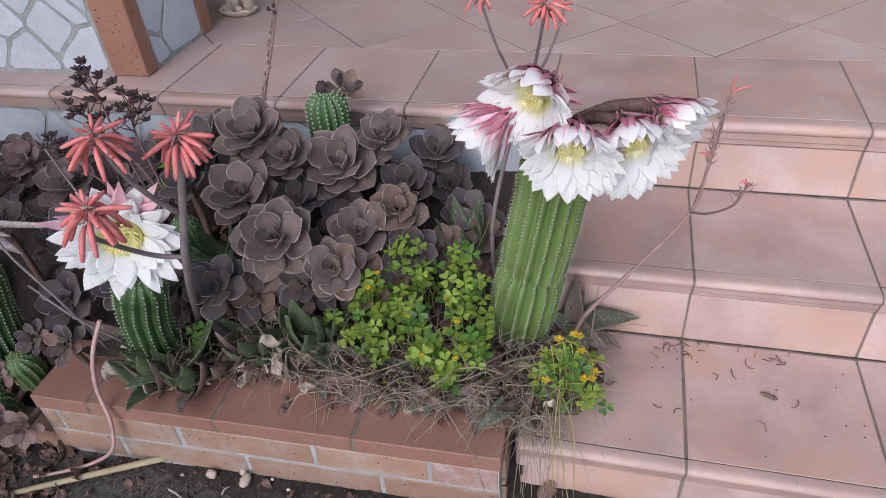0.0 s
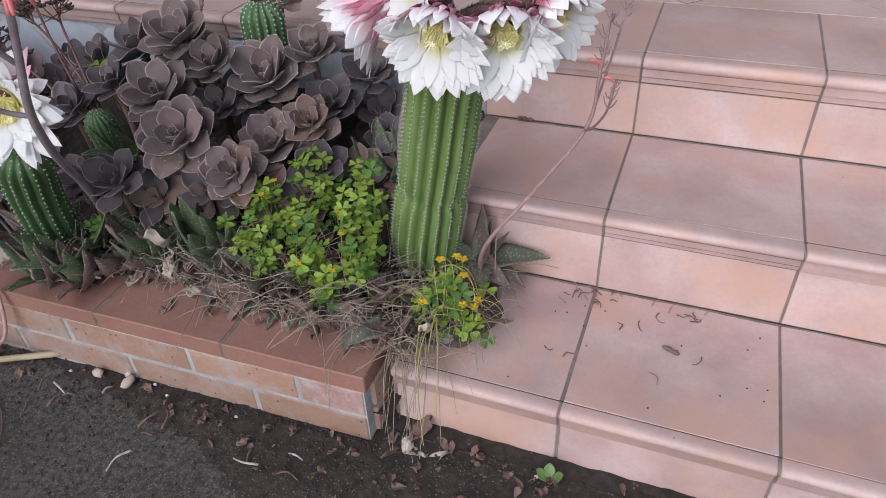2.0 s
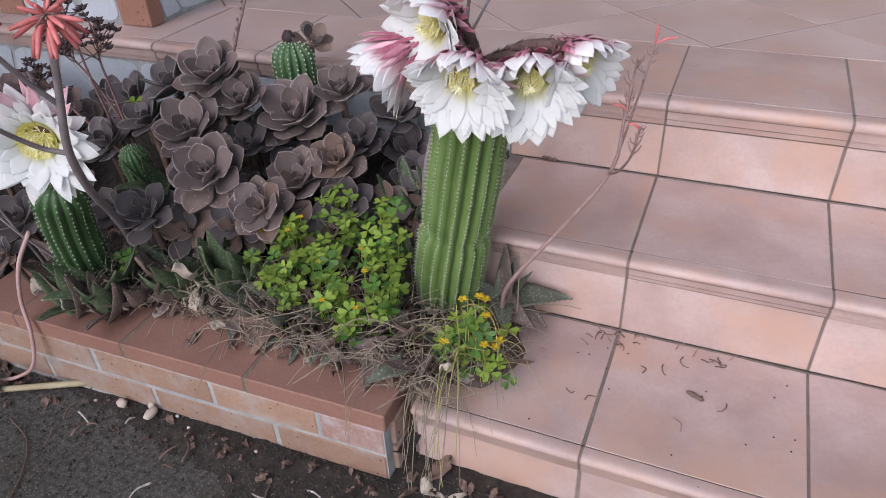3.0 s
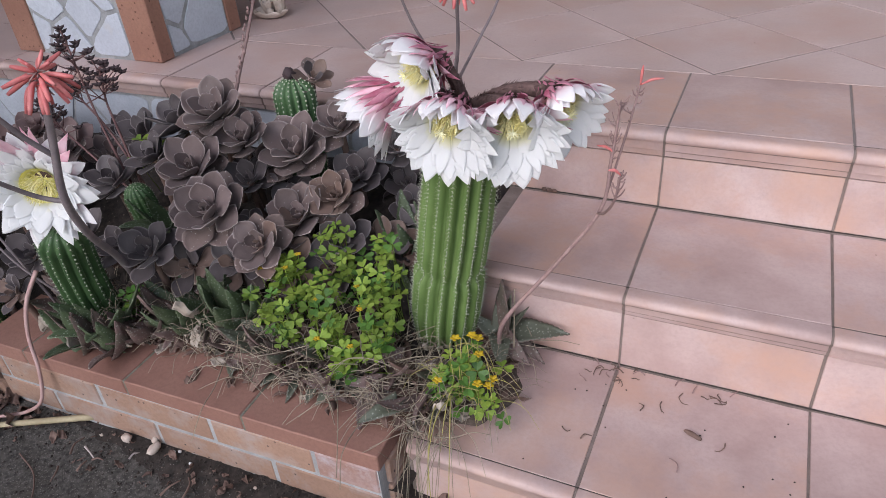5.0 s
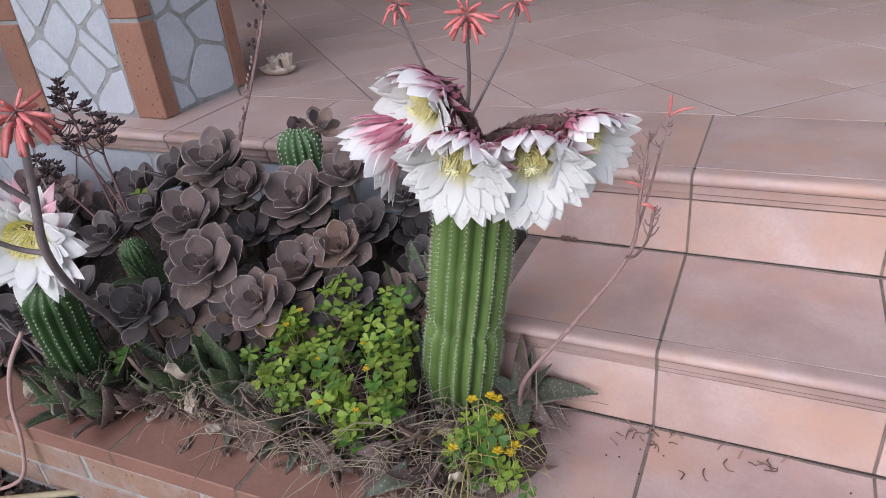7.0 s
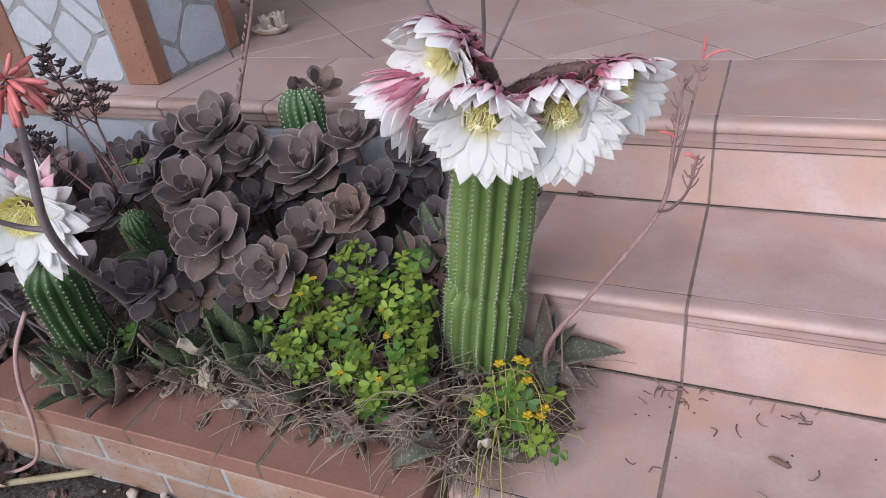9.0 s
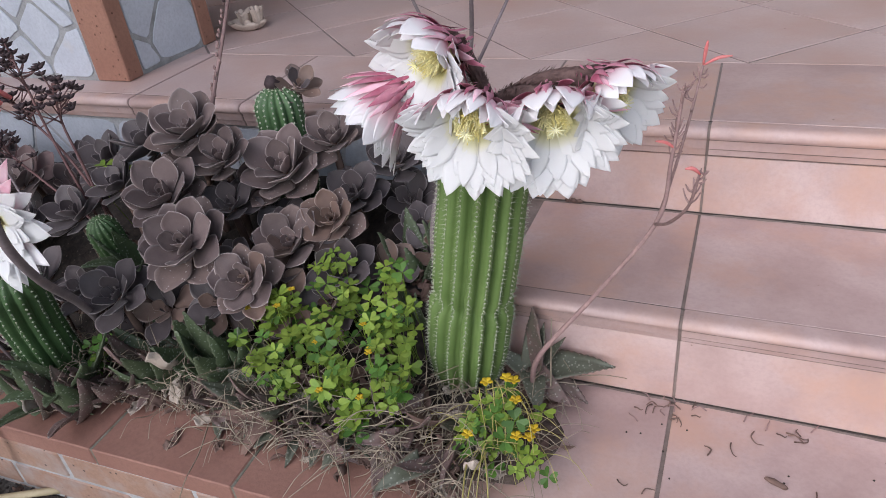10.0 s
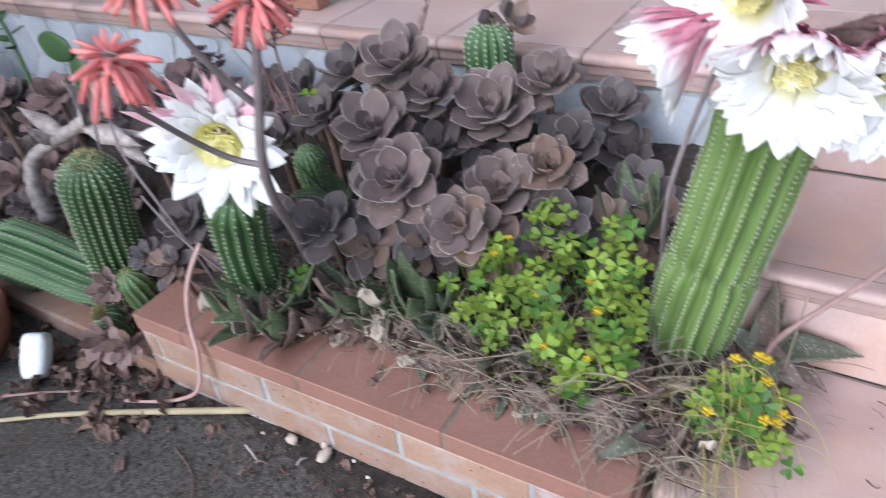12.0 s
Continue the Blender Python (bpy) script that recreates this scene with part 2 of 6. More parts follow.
BLUE_METAL = material("blue_grey_paint", (0.198, 0.253, 0.316), (0.237, 0.292, 0.363), 20, (0.4, 0.55), 0.05, 150, speck=(0.332, 0.379, 0.435), speck_scale=50, speck_size=0.05)
SHELL = material("beige_shell", (0.435, 0.340, 0.284), (0.537, 0.450, 0.395), 30, (0.55, 0.7), 0.3, 150)
PLASTER = material("cream_plaster", (0.490, 0.450, 0.411), (0.553, 0.514, 0.474), 4, (0.85, 0.95), 0.2, 80)
# dark plaster so that the added wall on the left bounces little light
SHADE_PLASTER = material("shade_wall_plaster", (0.190, 0.176, 0.165), (0.270, 0.250, 0.235), 4, (0.85, 0.95), 0.2, 80)
TEAL = material("blue_green_leaf", (0.022, 0.060, 0.040), (0.036, 0.090, 0.058), 20, (0.5, 0.65), 0.1, 200, 0.1)


# ---- mesh helpers ----
def mesh(name, verts, faces, smooth=True):
    me = bpy.data.meshes.new(name)
    me.from_pydata([tuple(v) for v in verts], [], faces)
    me.polygons.foreach_set("use_smooth", [smooth] * len(me.polygons))
    me.update()
    return me


def thing(name, at, label, category, group="", kind=""):
    """An Empty at the base of a thing."""
    ob = new(name)
    ob.location = at
    ob.empty_display_size = 0.02
    return tagged(ob, label, category, group, kind)


def base_of(ob):
    while ob.parent:
        ob = ob.parent
    return Vector(ob.location)


def part_at(name, me, mat, parent, m=None, label="", kind=""):
    """A mesh with its own pose (world) under a thing or a part. Parts share their thing's frame."""
    if not me.materials:
        me.materials.append(mat)
    ob = new(name, me)
    ob.parent = parent
    world_m = m if m is not None else Matrix()
    holder = Matrix.Translation(base_of(parent))
    up = Matrix()
    p = parent
    while p and p.parent:
        up = p.matrix_basis @ up
        p = p.parent
    ob.matrix_basis = (holder @ up).inverted() @ world_m
    if me.materials[0] != mat:
        ob.material_slots[0].link = "OBJECT"
        ob.material_slots[0].material = mat
    return tagged(ob, label, "", "", kind)


def part(name, data, mat, parent, label="", kind="", smooth=True):
    """A mesh given in world coordinates under a thing or a part, with its origin at its thing's base."""
    verts, faces = data
    b = base_of(parent)
    me = mesh(name, [Vector(v) - b for v in verts], faces, smooth)
    me.materials.append(mat)
    ob = new(name, me)
    ob.parent = parent
    p = parent
    up = Matrix()
    while p and p.parent:
        up = p.matrix_basis @ up
        p = p.parent
    ob.matrix_basis = up.inverted()
    return tagged(ob, label, "", "", kind)


def solo(name, data, mat, label, category, group="", kind="", at=(0, 0, 0), smooth=True):
    """A thing of one mesh, in world coordinates."""
    me = mesh(name, [Vector(v) - Vector(at) for v in data[0]], data[1], smooth)
    me.materials.append(mat)
    ob = new(name, me)
    ob.location = at
    return tagged(ob, label, category, group, kind)


def joined(*datas):
    verts, faces = [], []
    for v, f in datas:
        k = len(verts)
        verts += list(v)
        faces += [tuple(i + k for i in g) for g in f]
    return verts, faces


def moved(data, m):
    return [m @ Vector(v) for v in data[0]], data[1]


def spline(pts, steps=6):
    """Catmull-Rom through the points."""
    P = [Vector(p) for p in pts]
    P = [P[0] * 2 - P[1]] + P + [P[-1] * 2 - P[-2]]
    out = []
    for i in range(1, len(P) - 2):
        a, b, c, d = P[i - 1:i + 3]
        for k in range(steps):
            t = k / steps
            out.append(0.5 * (2 * b + (c - a) * t + (2 * a - 5 * b + 4 * c - d) * t * t + (3 * b - a - 3 * c + d) * t ** 3))
    out.append(P[-2].copy())
    return out


def frames_along(pts):
    """Tangent, side and up at each point, carried along without twist."""
    out, side = [], None
    for i, p in enumerate(pts):
        t = (pts[min(i + 1, len(pts) - 1)] - pts[max(i - 1, 0)]).normalized()
        if side is None:
            side = t.cross(Vector((0.13, 0.31, 0.94))).normalized()
        side = (side - t * side.dot(t)).normalized()
        out.append((t, side, t.cross(side)))
    return out


def tube(pts, radii, n=7, caps=True):
    """A round tube along points; radii: one number, or (start, end), or one for each point."""
    k = len(pts)
    if isinstance(radii, (int, float)):
        radii = [radii] * k
    elif len(radii) == 2 and k != 2:
        radii = [radii[0] + (radii[1] - radii[0]) * i / (k - 1) for i in range(k)]
    verts, faces = [], []
    for p, r, (t, s, u) in zip(pts, radii, frames_along(pts)):
        for j in range(n):
            a = 2 * math.pi * j / n
            verts.append(p + s * (math.cos(a) * r) + u * (math.sin(a) * r))
    for i in range(k - 1):
        for j in range(n):
            a, b = i * n + j, i * n + (j + 1) % n
            faces.append((a, b, b + n, a + n))
    if caps:
        faces.append(tuple(range(n - 1, -1, -1)))
        faces.append(tuple(range((k - 1) * n, k * n)))
    return verts, faces


def box(size, bevel=0.002):
    """A box with bevelled edges round the origin."""
    bm = bmesh.new()
    bmesh.ops.create_cube(bm, size=1.0)
    bmesh.ops.scale(bm, vec=size, verts=bm.verts)
    if bevel:
        bmesh.ops.bevel(bm, geom=bm.edges[:], offset=bevel, segments=1, affect="EDGES")
    verts = [v.co.copy() for v in bm.verts]
    faces = [tuple(v.index for v in f.verts) for f in bm.faces]
    bm.free()
    return verts, faces


def blob(centre, radii, seed=0, rough=0.15, n=10, m=7):
    """A lumpy closed ball."""
    verts, faces = [], []
    c = Vector(centre)
    for i in range(m + 1):
        th = math.pi * i / m
        for j in range(n):
            ph = 2 * math.pi * j / n
            d = Vector((math.sin(th) * math.cos(ph), math.sin(th) * math.sin(ph), math.cos(th)))
            k = 1 + rough * noise.noise(d * 1.7 + Vector((seed * 3.7, seed, 1)))
            verts.append(c + Vector((d.x * radii[0], d.y * radii[1], d.z * radii[2])) * k)
    for i in range(m):
        for j in range(n):
            a, b = i * n + j, i * n + (j + 1) % n
            faces.append((a, a + n, b + n, b))
    return verts, faces


def smoothstep(x):
    x = max(0.0, min(1.0, x))
    return x * x * (3 - 2 * x)


def wide_spoon(u):
    if u < 0.62:
        return 0.34 + 0.66 * smoothstep(u / 0.62)
    return max(0.0, 1 - ((u - 0.62) / 0.38) ** 1.75) ** 0.72


def wide_petal(u):
    if u < 0.6:
        return 0.30 + 0.70 * smoothstep(u / 0.6)
    return max(0.0, 1 - ((u - 0.6) / 0.4) ** 1.5) ** 0.85


def wide_lance(u):
    if u < 0.4:
        return 0.55 + 0.45 * smoothstep(u / 0.4)
    return max(0.0, 1 - ((u - 0.4) / 0.6) ** 1.25)


def wide_aloe(u):
    return max(0.0, 1 - u ** 1.7) ** 0.95


def blade(name, length, width, thick, profile, bend=0.0, cup=0.0, nu=8, nv=5, wave=0.0, seed=0, teeth=False):
    """A leaf or petal from the origin along +y, upper side +z: bend (radians, away from the upper side if negative), cup lifts the sides, rim marked."""
    verts, faces, rim, along = [], [], [], []
    y = z = 0.0
    ring = 2 * nv
    prev = 0.0
    for i in range(nu + 1):
        u = i / nu
        ang = bend * (u + prev) / 2
        y += math.cos(ang) * length * (u - prev)
        z += math.sin(ang) * length * (u - prev)
        prev = u
        w = max(profile(u), 0.012) * width / 2
        nrm = bend * u
        for side in (1, -1):
            for j in range(nv):
                v = -1 + 2 * j / (nv - 1) if side == 1 else 1 - 2 * j / (nv - 1)
                t = thick / 2 * math.sqrt(max(0.0, 1 - v * v * 0.96)) * (0.25 + 0.75 * math.sin(math.pi * min(1, 0.18 + u * 0.8)))
                lift = cup * (v * v) * w + wave * width * noise.noise(Vector((v * 1.5, u * 4, seed * 2.7)))
                off = side * t + lift
                ww = w
                if teeth and abs(v) > 0.9 and i % 2 == 1 and 0 < i < nu:
                    ww = w + 0.015
                verts.append((v * ww, y - math.sin(nrm) * off, z + math.cos(nrm) * off))
                rim.append(max(abs(v) ** 4, smoothstep((u - 0.88) / 0.12)))
                along.append(u)
    for i in range(nu):
        for j in range(ring):
            a, b = i * ring + j, i * ring + (j + 1) % ring
            faces.append((a, a + ring, b + ring, b))
    faces.append(tuple(range(ring)))
    faces.append(tuple(range((nu + 1) * ring - 1, nu * ring - 1, -1)))
    me = mesh(name, verts, faces)
    at = me.attributes.new("rim", "FLOAT", "POINT")
    at.data.foreach_set("value", rim)
    at = me.attributes.new("along", "FLOAT", "POINT")
    at.data.foreach_set("value", along)
    return me


def axes(origin, forward, up):
    """A pose whose +y runs along forward and whose +z is near up."""
    y = Vector(forward).normalized()
    x = y.cross(Vector(up)).normalized()
    z = x.cross(y)
    return Matrix.Translation(origin) @ Matrix((x, y, z)).transposed().to_4x4()


def frame_of(axis):
    a = Vector(axis).normalized()
    s = a.cross(Vector((0.2, 0.1, 1)) if abs(a.z) < 0.9 else Vector((1, 0.2, 0))).normalized()
    return a, s, a.cross(s)


rnd = random.Random(7)


# ---- structure: ground, steps, terrace ----
PITCH, TILE_W = 0.31, 0.3056
Z1, Z2, Z3 = 0.160, 0.322, 0.487
GROUND_Z = 0.02

g = 40.0
n = 24
ring = [(-1.0 + 2.0 * i / n) for i in range(n + 1)]
gv = [(math.copysign(abs(a) ** 3, a) * g, math.copysign(abs(b) ** 3, b) * g - 0.6, GROUND_Z) for b in ring for a in ring]
gf = [(j * (n + 1) + i, j * (n + 1) + i + 1, (j + 1) * (n + 1) + i + 1, (j + 1) * (n + 1) + i) for j in range(n) for i in range(n)]
solo("ground", (gv, gf), PAVING, "dark damp rough concrete yard in front of the steps", "ground", kind="structure")


def soil_height(x, y):
    base = 0.178 + 0.15 * smoothstep((y + 0.26) / 0.48)
    if x > -0.31 and y > -0.05:
        base -= 0.25 * smoothstep((x + 0.315) / 0.01)
    if x < -1.2:
        k = smoothstep((-1.2 - x) / 0.25)
        low = 0.045 + (0.26 - 0.13 * smoothstep((-1.5 - x) / 0.6)) * smoothstep((y + 0.40) / 0.60)
        base = base * (1 - k) + low * k
    if x > -1.19 and y < -0.225:
        base -= 0.10 * smoothstep((-0.225 - y) / 0.02)
    return base + 0.014 * noise.noise(Vector((x * 9, y * 9, 0.3))) + 0.006 * noise.noise(Vector((x * 40, y * 40, 2.3)))


def sheet(x0, x1, y0, y1, nx, ny, height, skirt=0.0):
    verts = [(x0 + (x1 - x0) * i / nx, y0 + (y1 - y0) * j / ny, height(x0 + (x1 - x0) * i / nx, y0 + (y1 - y0) * j / ny)) for j in range(ny + 1) for i in range(nx + 1)]
    faces = [(j * (nx + 1) + i, j * (nx + 1) + i + 1, (j + 1) * (nx + 1) + i + 1, (j + 1) * (nx + 1) + i) for j in range(ny) for i in range(nx)]
    return verts, faces


solo("planter_soil", sheet(-3.9, -0.27, -0.345, 0.305, 240, 60, soil_height), SOIL, "dark crumbly planter soil under the succulents", "soil", kind="stuff")


def yard_soil(x, y):
    edge = smoothstep((y + 0.50 + 0.05 * noise.noise(Vector((x * 6, 0, 5))) + 0.03 * noise.noise(Vector((x * 17, y * 17, 9))) + 0.10 * smoothstep((x + 0.8) / 0.5) - 0.06 * smoothstep((-0.6 - x) / 0.6)) / 0.14)
    return GROUND_Z - 0.006 + 0.016 * edge + 0.006 * edge * noise.noise(Vector((x * 30, y * 30, 8)))


solo("soil_strip", sheet(-2.2, 1.2, -0.72, -0.29, 220, 40, yard_soil), SOIL, "strip of dark soil along the foot of the bricks", "soil", kind="stuff")


def core(name, x0, x1, y0, y1, z0, z1, mat, label):
    return solo(name, moved(box((x1 - x0, y1 - y0, z1 - z0), 0.0), Matrix.Translation(((x0 + x1) / 2, (y0 + y1) / 2, (z0 + z1) / 2))), mat, label, "steps", kind="structure", smooth=False)


X_END = 1.55
G = 0.0022
step_1 = core("step_1", -0.285, X_END, -0.2965, 0.6, -0.05, Z1 - G, GROUT, "lowest step of pinkish clay tiles with grey joints")
step_2 = core("step_2", -0.31, X_END, -0.0045, 0.6, 0.0, Z2 - G, GROUT, "middle step of pinkish clay tiles with grey joints")
floor = core("terrace_floor", -6.5, 3.0, 0.303, 4.2, 0.0, Z3 - 0.0016, TERRACE_GROUT, "terrace floor of diagonal pinkish clay tiles")

NOSE = [(0.0, 0.0), (-0.0008, 0.0), (-0.004, 0.0), (-0.011, 0.0), (-0.017, -0.0015), (-0.021, -0.005), (-0.0225, -0.0095), (-0.0215, -0.0135), (-0.0185, -0.0165), (-0.0168, -0.0174),
        (-0.0160, -0.0182), (-0.0156, -0.0300), (-0.0150, -0.0312), (-0.0126, -0.0318), (-0.0120, -0.0325), (-0.0118, -0.0400), (-0.0110, -0.0415), (-0.0008, -0.0420), (0.0, -0.0420)]


def nosing_mesh(length, back=0.0):
    verts, faces = [], []
    nose = [(y + (back if y > -0.003 else 0.0), z) for y, z in NOSE]
    k = len(nose)
    xs = (-length / 2, -length / 2 + 0.0015, length / 2 - 0.0015, length / 2)
    for i, x in enumerate(xs):
        shrink = 0.0012 if i in (0, 3) else 0.0
        for y, z in nose:
            verts.append((x, y + (shrink if y < -0.01 else 0), z - (shrink if z > -0.005 else 0)))
    for i in range(3):
        for j in range(k):
            a, b = i * k + j, i * k + (j + 1) % k
            faces.append((a, b, b + k, a + k))
    faces.append(tuple(range(k - 1, -1, -1)))
    faces.append(tuple(range(3 * k, 4 * k)))
    return mesh("nosing_tile", verts, faces)


BACK = 0.010
NOSING = nosing_mesh(TILE_W, BACK)
NOSING_LOW = nosing_mesh(TILE_W, 0.002)
NOSING_LOW_END = nosing_mesh(TILE_W - 0.03, 0.002)
TREAD_LOW = mesh("tread_tile", *box((TILE_W, 0.2915, 0.012), 0.0008), smooth=False)
TREAD = mesh("tread_tile", *box((TILE_W, 0.2935 - BACK, 0.012), 0.0008), smooth=False)
RISER_1 = mesh("riser_tile", *box((TILE_W, 0.012, Z1 - 0.044 - GROUND_Z + 0.02), 0.0015), smooth=False)
RISER_2 = mesh("riser_tile", *box((TILE_W, 0.012, Z2 - Z1 - 0.0470), 0.0008), smooth=False)
RISER_3 = mesh("riser_tile", *box((TILE_W, 0.012, Z3 - Z2 - 0.0575), 0.0008), smooth=False)
NOSING_END = nosing_mesh(TILE_W - 0.03, BACK)
NOSINGS = {False: (NOSING, NOSING_END), True: (NOSING_LOW, NOSING_LOW_END)}


# joint filler behind the nosings and the topmost riser
for owner, x0, y, z in ((step_1, -0.278, -0.292, Z1), (step_2, -0.305, 0.0, Z2), (floor, -3.70, 0.297, Z3)):
    part_at("joint", nosing_mesh(X_END - x0), GROUT, owner, Matrix.Translation(((x0 + X_END) / 2, y + 0.003, z - 0.0025)) @ Matrix.Diagonal((1, 1, 1.20 if owner is floor else 1, 1)))
part("joint", moved(box((X_END + 0.31, 0.02, 0.12), 0.0), Matrix.Translation(((X_END - 0.31) / 2, 0.3025, Z2 + 0.06))), GROUT, floor, smooth=False)


# dirt packed along the foot of each riser
DIRT = material("joint_dirt", (0.047, 0.037, 0.033), (0.118, 0.095, 0.083), 40, (0.9, 1.0), 0.6, 160)
for owner, x0, y, z in ((step_1, -0.275, 0.0, Z1), (step_2, -0.30, 0.297, Z2)):
    dv, df = [], []
    for i in range(121):
        x = x0 + (X_END - x0) * i / 120
        w = 0.0014 + 0.0022 * noise.noise(Vector((x * 14, y, 1.0))) + 0.001 * noise.noise(Vector((x * 70, y, 2.0)))
        dv += [(x, y - 0.0068, z + 0.0005), (x, y - 0.0068, z + 0.0024), (x, y - 0.0075 - max(0.0004, w), z + 0.0006)]
        if i:
            b = 3 * i
            df += [(b - 3, b, b + 1, b - 2), (b - 2, b + 1, b + 2, b - 1)]
    part("joint", (dv, df), DIRT, owner, "dark dirt packed in the joint")
    bv, bf = [], []
    for i in range(241):
        x = x0 + (X_END - x0) * i / 240
        w = 0.0040 + 0.0022 * noise.noise(Vector((x * 9, y, 6.0))) + 0.0012 * noise.noise(Vector((x * 60, y, 7.0)))
        top = 0.0022 + 0.0012 * noise.noise(Vector((x * 35, y, 9.0)))
        off = 0.0085 + 0.0010 * noise.noise(Vector((x * 22, y, 3.0)))
        bv += [(x, y - off, z + 0.0003), (x, y - off - w * 0.35, z + top), (x, y - off - w, z + 0.0004)]
        if i:
            b = 3 * i
            bf += [(b - 3, b, b + 1, b - 2), (b - 2, b + 1, b + 2, b - 1)]
    part("joint", (bv, bf), GROUT, owner, "crumbly bead of grey grout")
for owner, x0, y, z in ((step_1, -0.275, -0.292, Z1), (step_2, -0.30, 0.0, Z2), (floor, -3.6, 0.297, Z3)):
    part("joint", moved(box((X_END - x0, 0.0021, 0.004), 0.0), Matrix.Translation(((X_END + x0) / 2, y + (0.002 if owner is step_1 else BACK) + 0.0012, z - 0.0026))), DIRT, owner, "dark dirt packed in the joint", smooth=False)


def jig(a=0.0006):
    return pose(rnd.uniform(-a, a), rnd.uniform(-a, a), rnd.uniform(-a, a) * 0.6, rnd.uniform(-0.15, 0.15), rnd.uniform(-0.15, 0.15), rnd.uniform(-0.12, 0.12))


for i in range(-1, 5):
    x = (i + 0.5) * PITCH
    short = i == -1
    dx = 0.015 if short else 0.0
    # each step: nosing, tread and the riser under the nosing
    for owner, y, z, rise, rz in ((step_1, -0.292, Z1, RISER_1, (Z1 - 0.044 + GROUND_Z - 0.02) / 2), (step_2, 0.0, Z2, RISER_2, (Z1 + Z2 - 0.0410) / 2), (floor, 0.297, Z3, RISER_3, (Z2 + Z3 - 0.0515) / 2)):
        if owner is floor:
            dx = 0.0
        part_at("nosing_tile", NOSINGS[owner is step_1][short and owner is not floor], TILE, owner, Matrix.Translation((x + dx, y, z)) @ jig() @ Matrix.Diagonal((1, 1, 1.22 if owner is floor else 1, 1)))
        back = 0.002 if owner is step_1 else BACK
        part_at("tread_tile", TREAD_LOW if owner is step_1 else TREAD, TILE, owner, Matrix.Translation((x + dx, y + (0.1550 if owner is floor else 0.149) + back / 2, z - 0.006)) @ jig() @ Matrix.Diagonal(((0.9 if short and owner is not floor else 1), 1.037 if owner is floor else 1, 1, 1)))
        part_at("riser_tile", rise, TILE, owner, Matrix.Translation((x + dx, y - 0.001, rz)) @ jig() @ Matrix.Diagonal(((0.9 if short and owner is not floor else 1), 1, 1, 1)))
for i in range(-12, -1):
    x = (i + 0.5) * PITCH
    part_at("nosing_tile", NOSING, TILE, floor, Matrix.Translation((x, 0.297, Z3)) @ jig() @ Matrix.Diagonal((1, 1, 1.22, 1)))
    part_at("tread_tile", TREAD, TERRACE_TILE, floor, Matrix.Translation((x, 0.4520 + BACK / 2, Z3 - 0.006)) @ jig() @ Matrix.Diagonal((1, 1.037, 1, 1)))

# diagonal tiles: squares on their corners, cut along the border row
D0 = Vector((0.047, 0.610))


def clip_poly(poly, a, b, c):
    """Keeps the part of a polygon where a*x + b*y >= c."""
    out = []
    for i, p in enumerate(poly):
        q = poly[(i + 1) % len(poly)]
        dp, dq = a * p[0] + b * p[1] - c, a * q[0] + b * q[1] - c
        if dp >= 0:
            out.append(p)
        if (dp >= 0) != (dq >= 0):
            t = dp / (dp - dq)
            out.append((p[0] + (q[0] - p[0]) * t, p[1] + (q[1] - p[1]) * t))
    return out


def slab(poly, z0, z1, inset=0.0005):
    """A flat piece with a small chamfer round its top; the polygon runs counter-clockwise."""
    k = len(poly)
    cx, cy = sum(p[0] for p in poly) / k, sum(p[1] for p in poly) / k
    low = [(x, y, z0) for x, y in poly]
    mid = [(x, y, z1 - inset) for x, y in poly]
    top = []
    for x, y in poly:
        d = math.hypot(x - cx, y - cy) or 1
        top.append((x + (cx - x) / d * inset * 1.4, y + (cy - y) / d * inset * 1.4, z1))
    faces = [tuple(2 * k + i for i in range(k))]
    for i in range(k):
        j = (i + 1) % k
        faces += [(i, j, k + j, k + i), (k + i, k + j, 2 * k + j, 2 * k + i)]
    return low + mid + top, faces


HALF = 0.31 / math.sqrt(2)
s = HALF - 0.0032
DIAMOND = mesh("floor_tile", *slab([(0, -s), (s, 0), (0, s), (-s, 0)], -0.012, 0.0), smooth=False)
DIAMOND_CUT = mesh("floor_tile", *slab([(-s, 0), (s, 0), (0, s)], -0.012, 0.0), smooth=False)
far = []
for i in range(-18, 14):
    for j in range(0, 16):
        x = D0.x + (i + 0.5 * ((j + 1) % 2)) * 2 * HALF
        y = D0.y + j * HALF
        if j == 0:
            part_at("floor_tile", DIAMOND_CUT, TERRACE_TILE, floor, Matrix.Translation((x, y - 0.002, Z3)) @ jig(0.0003)) if -4.5 < x < 1.8 else None
        elif -4.5 < x < 1.8 and y < 3.2:
            part_at("floor_tile", DIAMOND, TERRACE_TILE, floor, Matrix.Translation((x, y, Z3)) @ jig(0.0003))
        elif y < 4.0 and -6.2 < x < 2.8:
            far.append(moved(([v.co.copy() for v in DIAMOND.vertices], [tuple(p.vertices) for p in DIAMOND.polygons]), Matrix.Translation((x, y, Z3))))
part("far_tiles", joined(*far), TERRACE_TILE, floor, kind="stuff", smooth=False)

# the house behind and above, which closes the porch
core("house_wall", -6.5, 3.0, 4.0, 4.2, 0.3, 3.1, PLASTER, "plain plastered house wall behind the terrace")
# unseen tall wall, added to block light from the left
core("side_wall", -3.75, -3.55, -6.0, 4.2, 0.0, 4.8, SHADE_PLASTER, "added plain plastered wall that shades the left end of the bed")
core("porch_ceiling", -6.5, 3.0, 0.30, 4.2, 2.9, 3.0, PLASTER, "plain plastered porch ceiling")


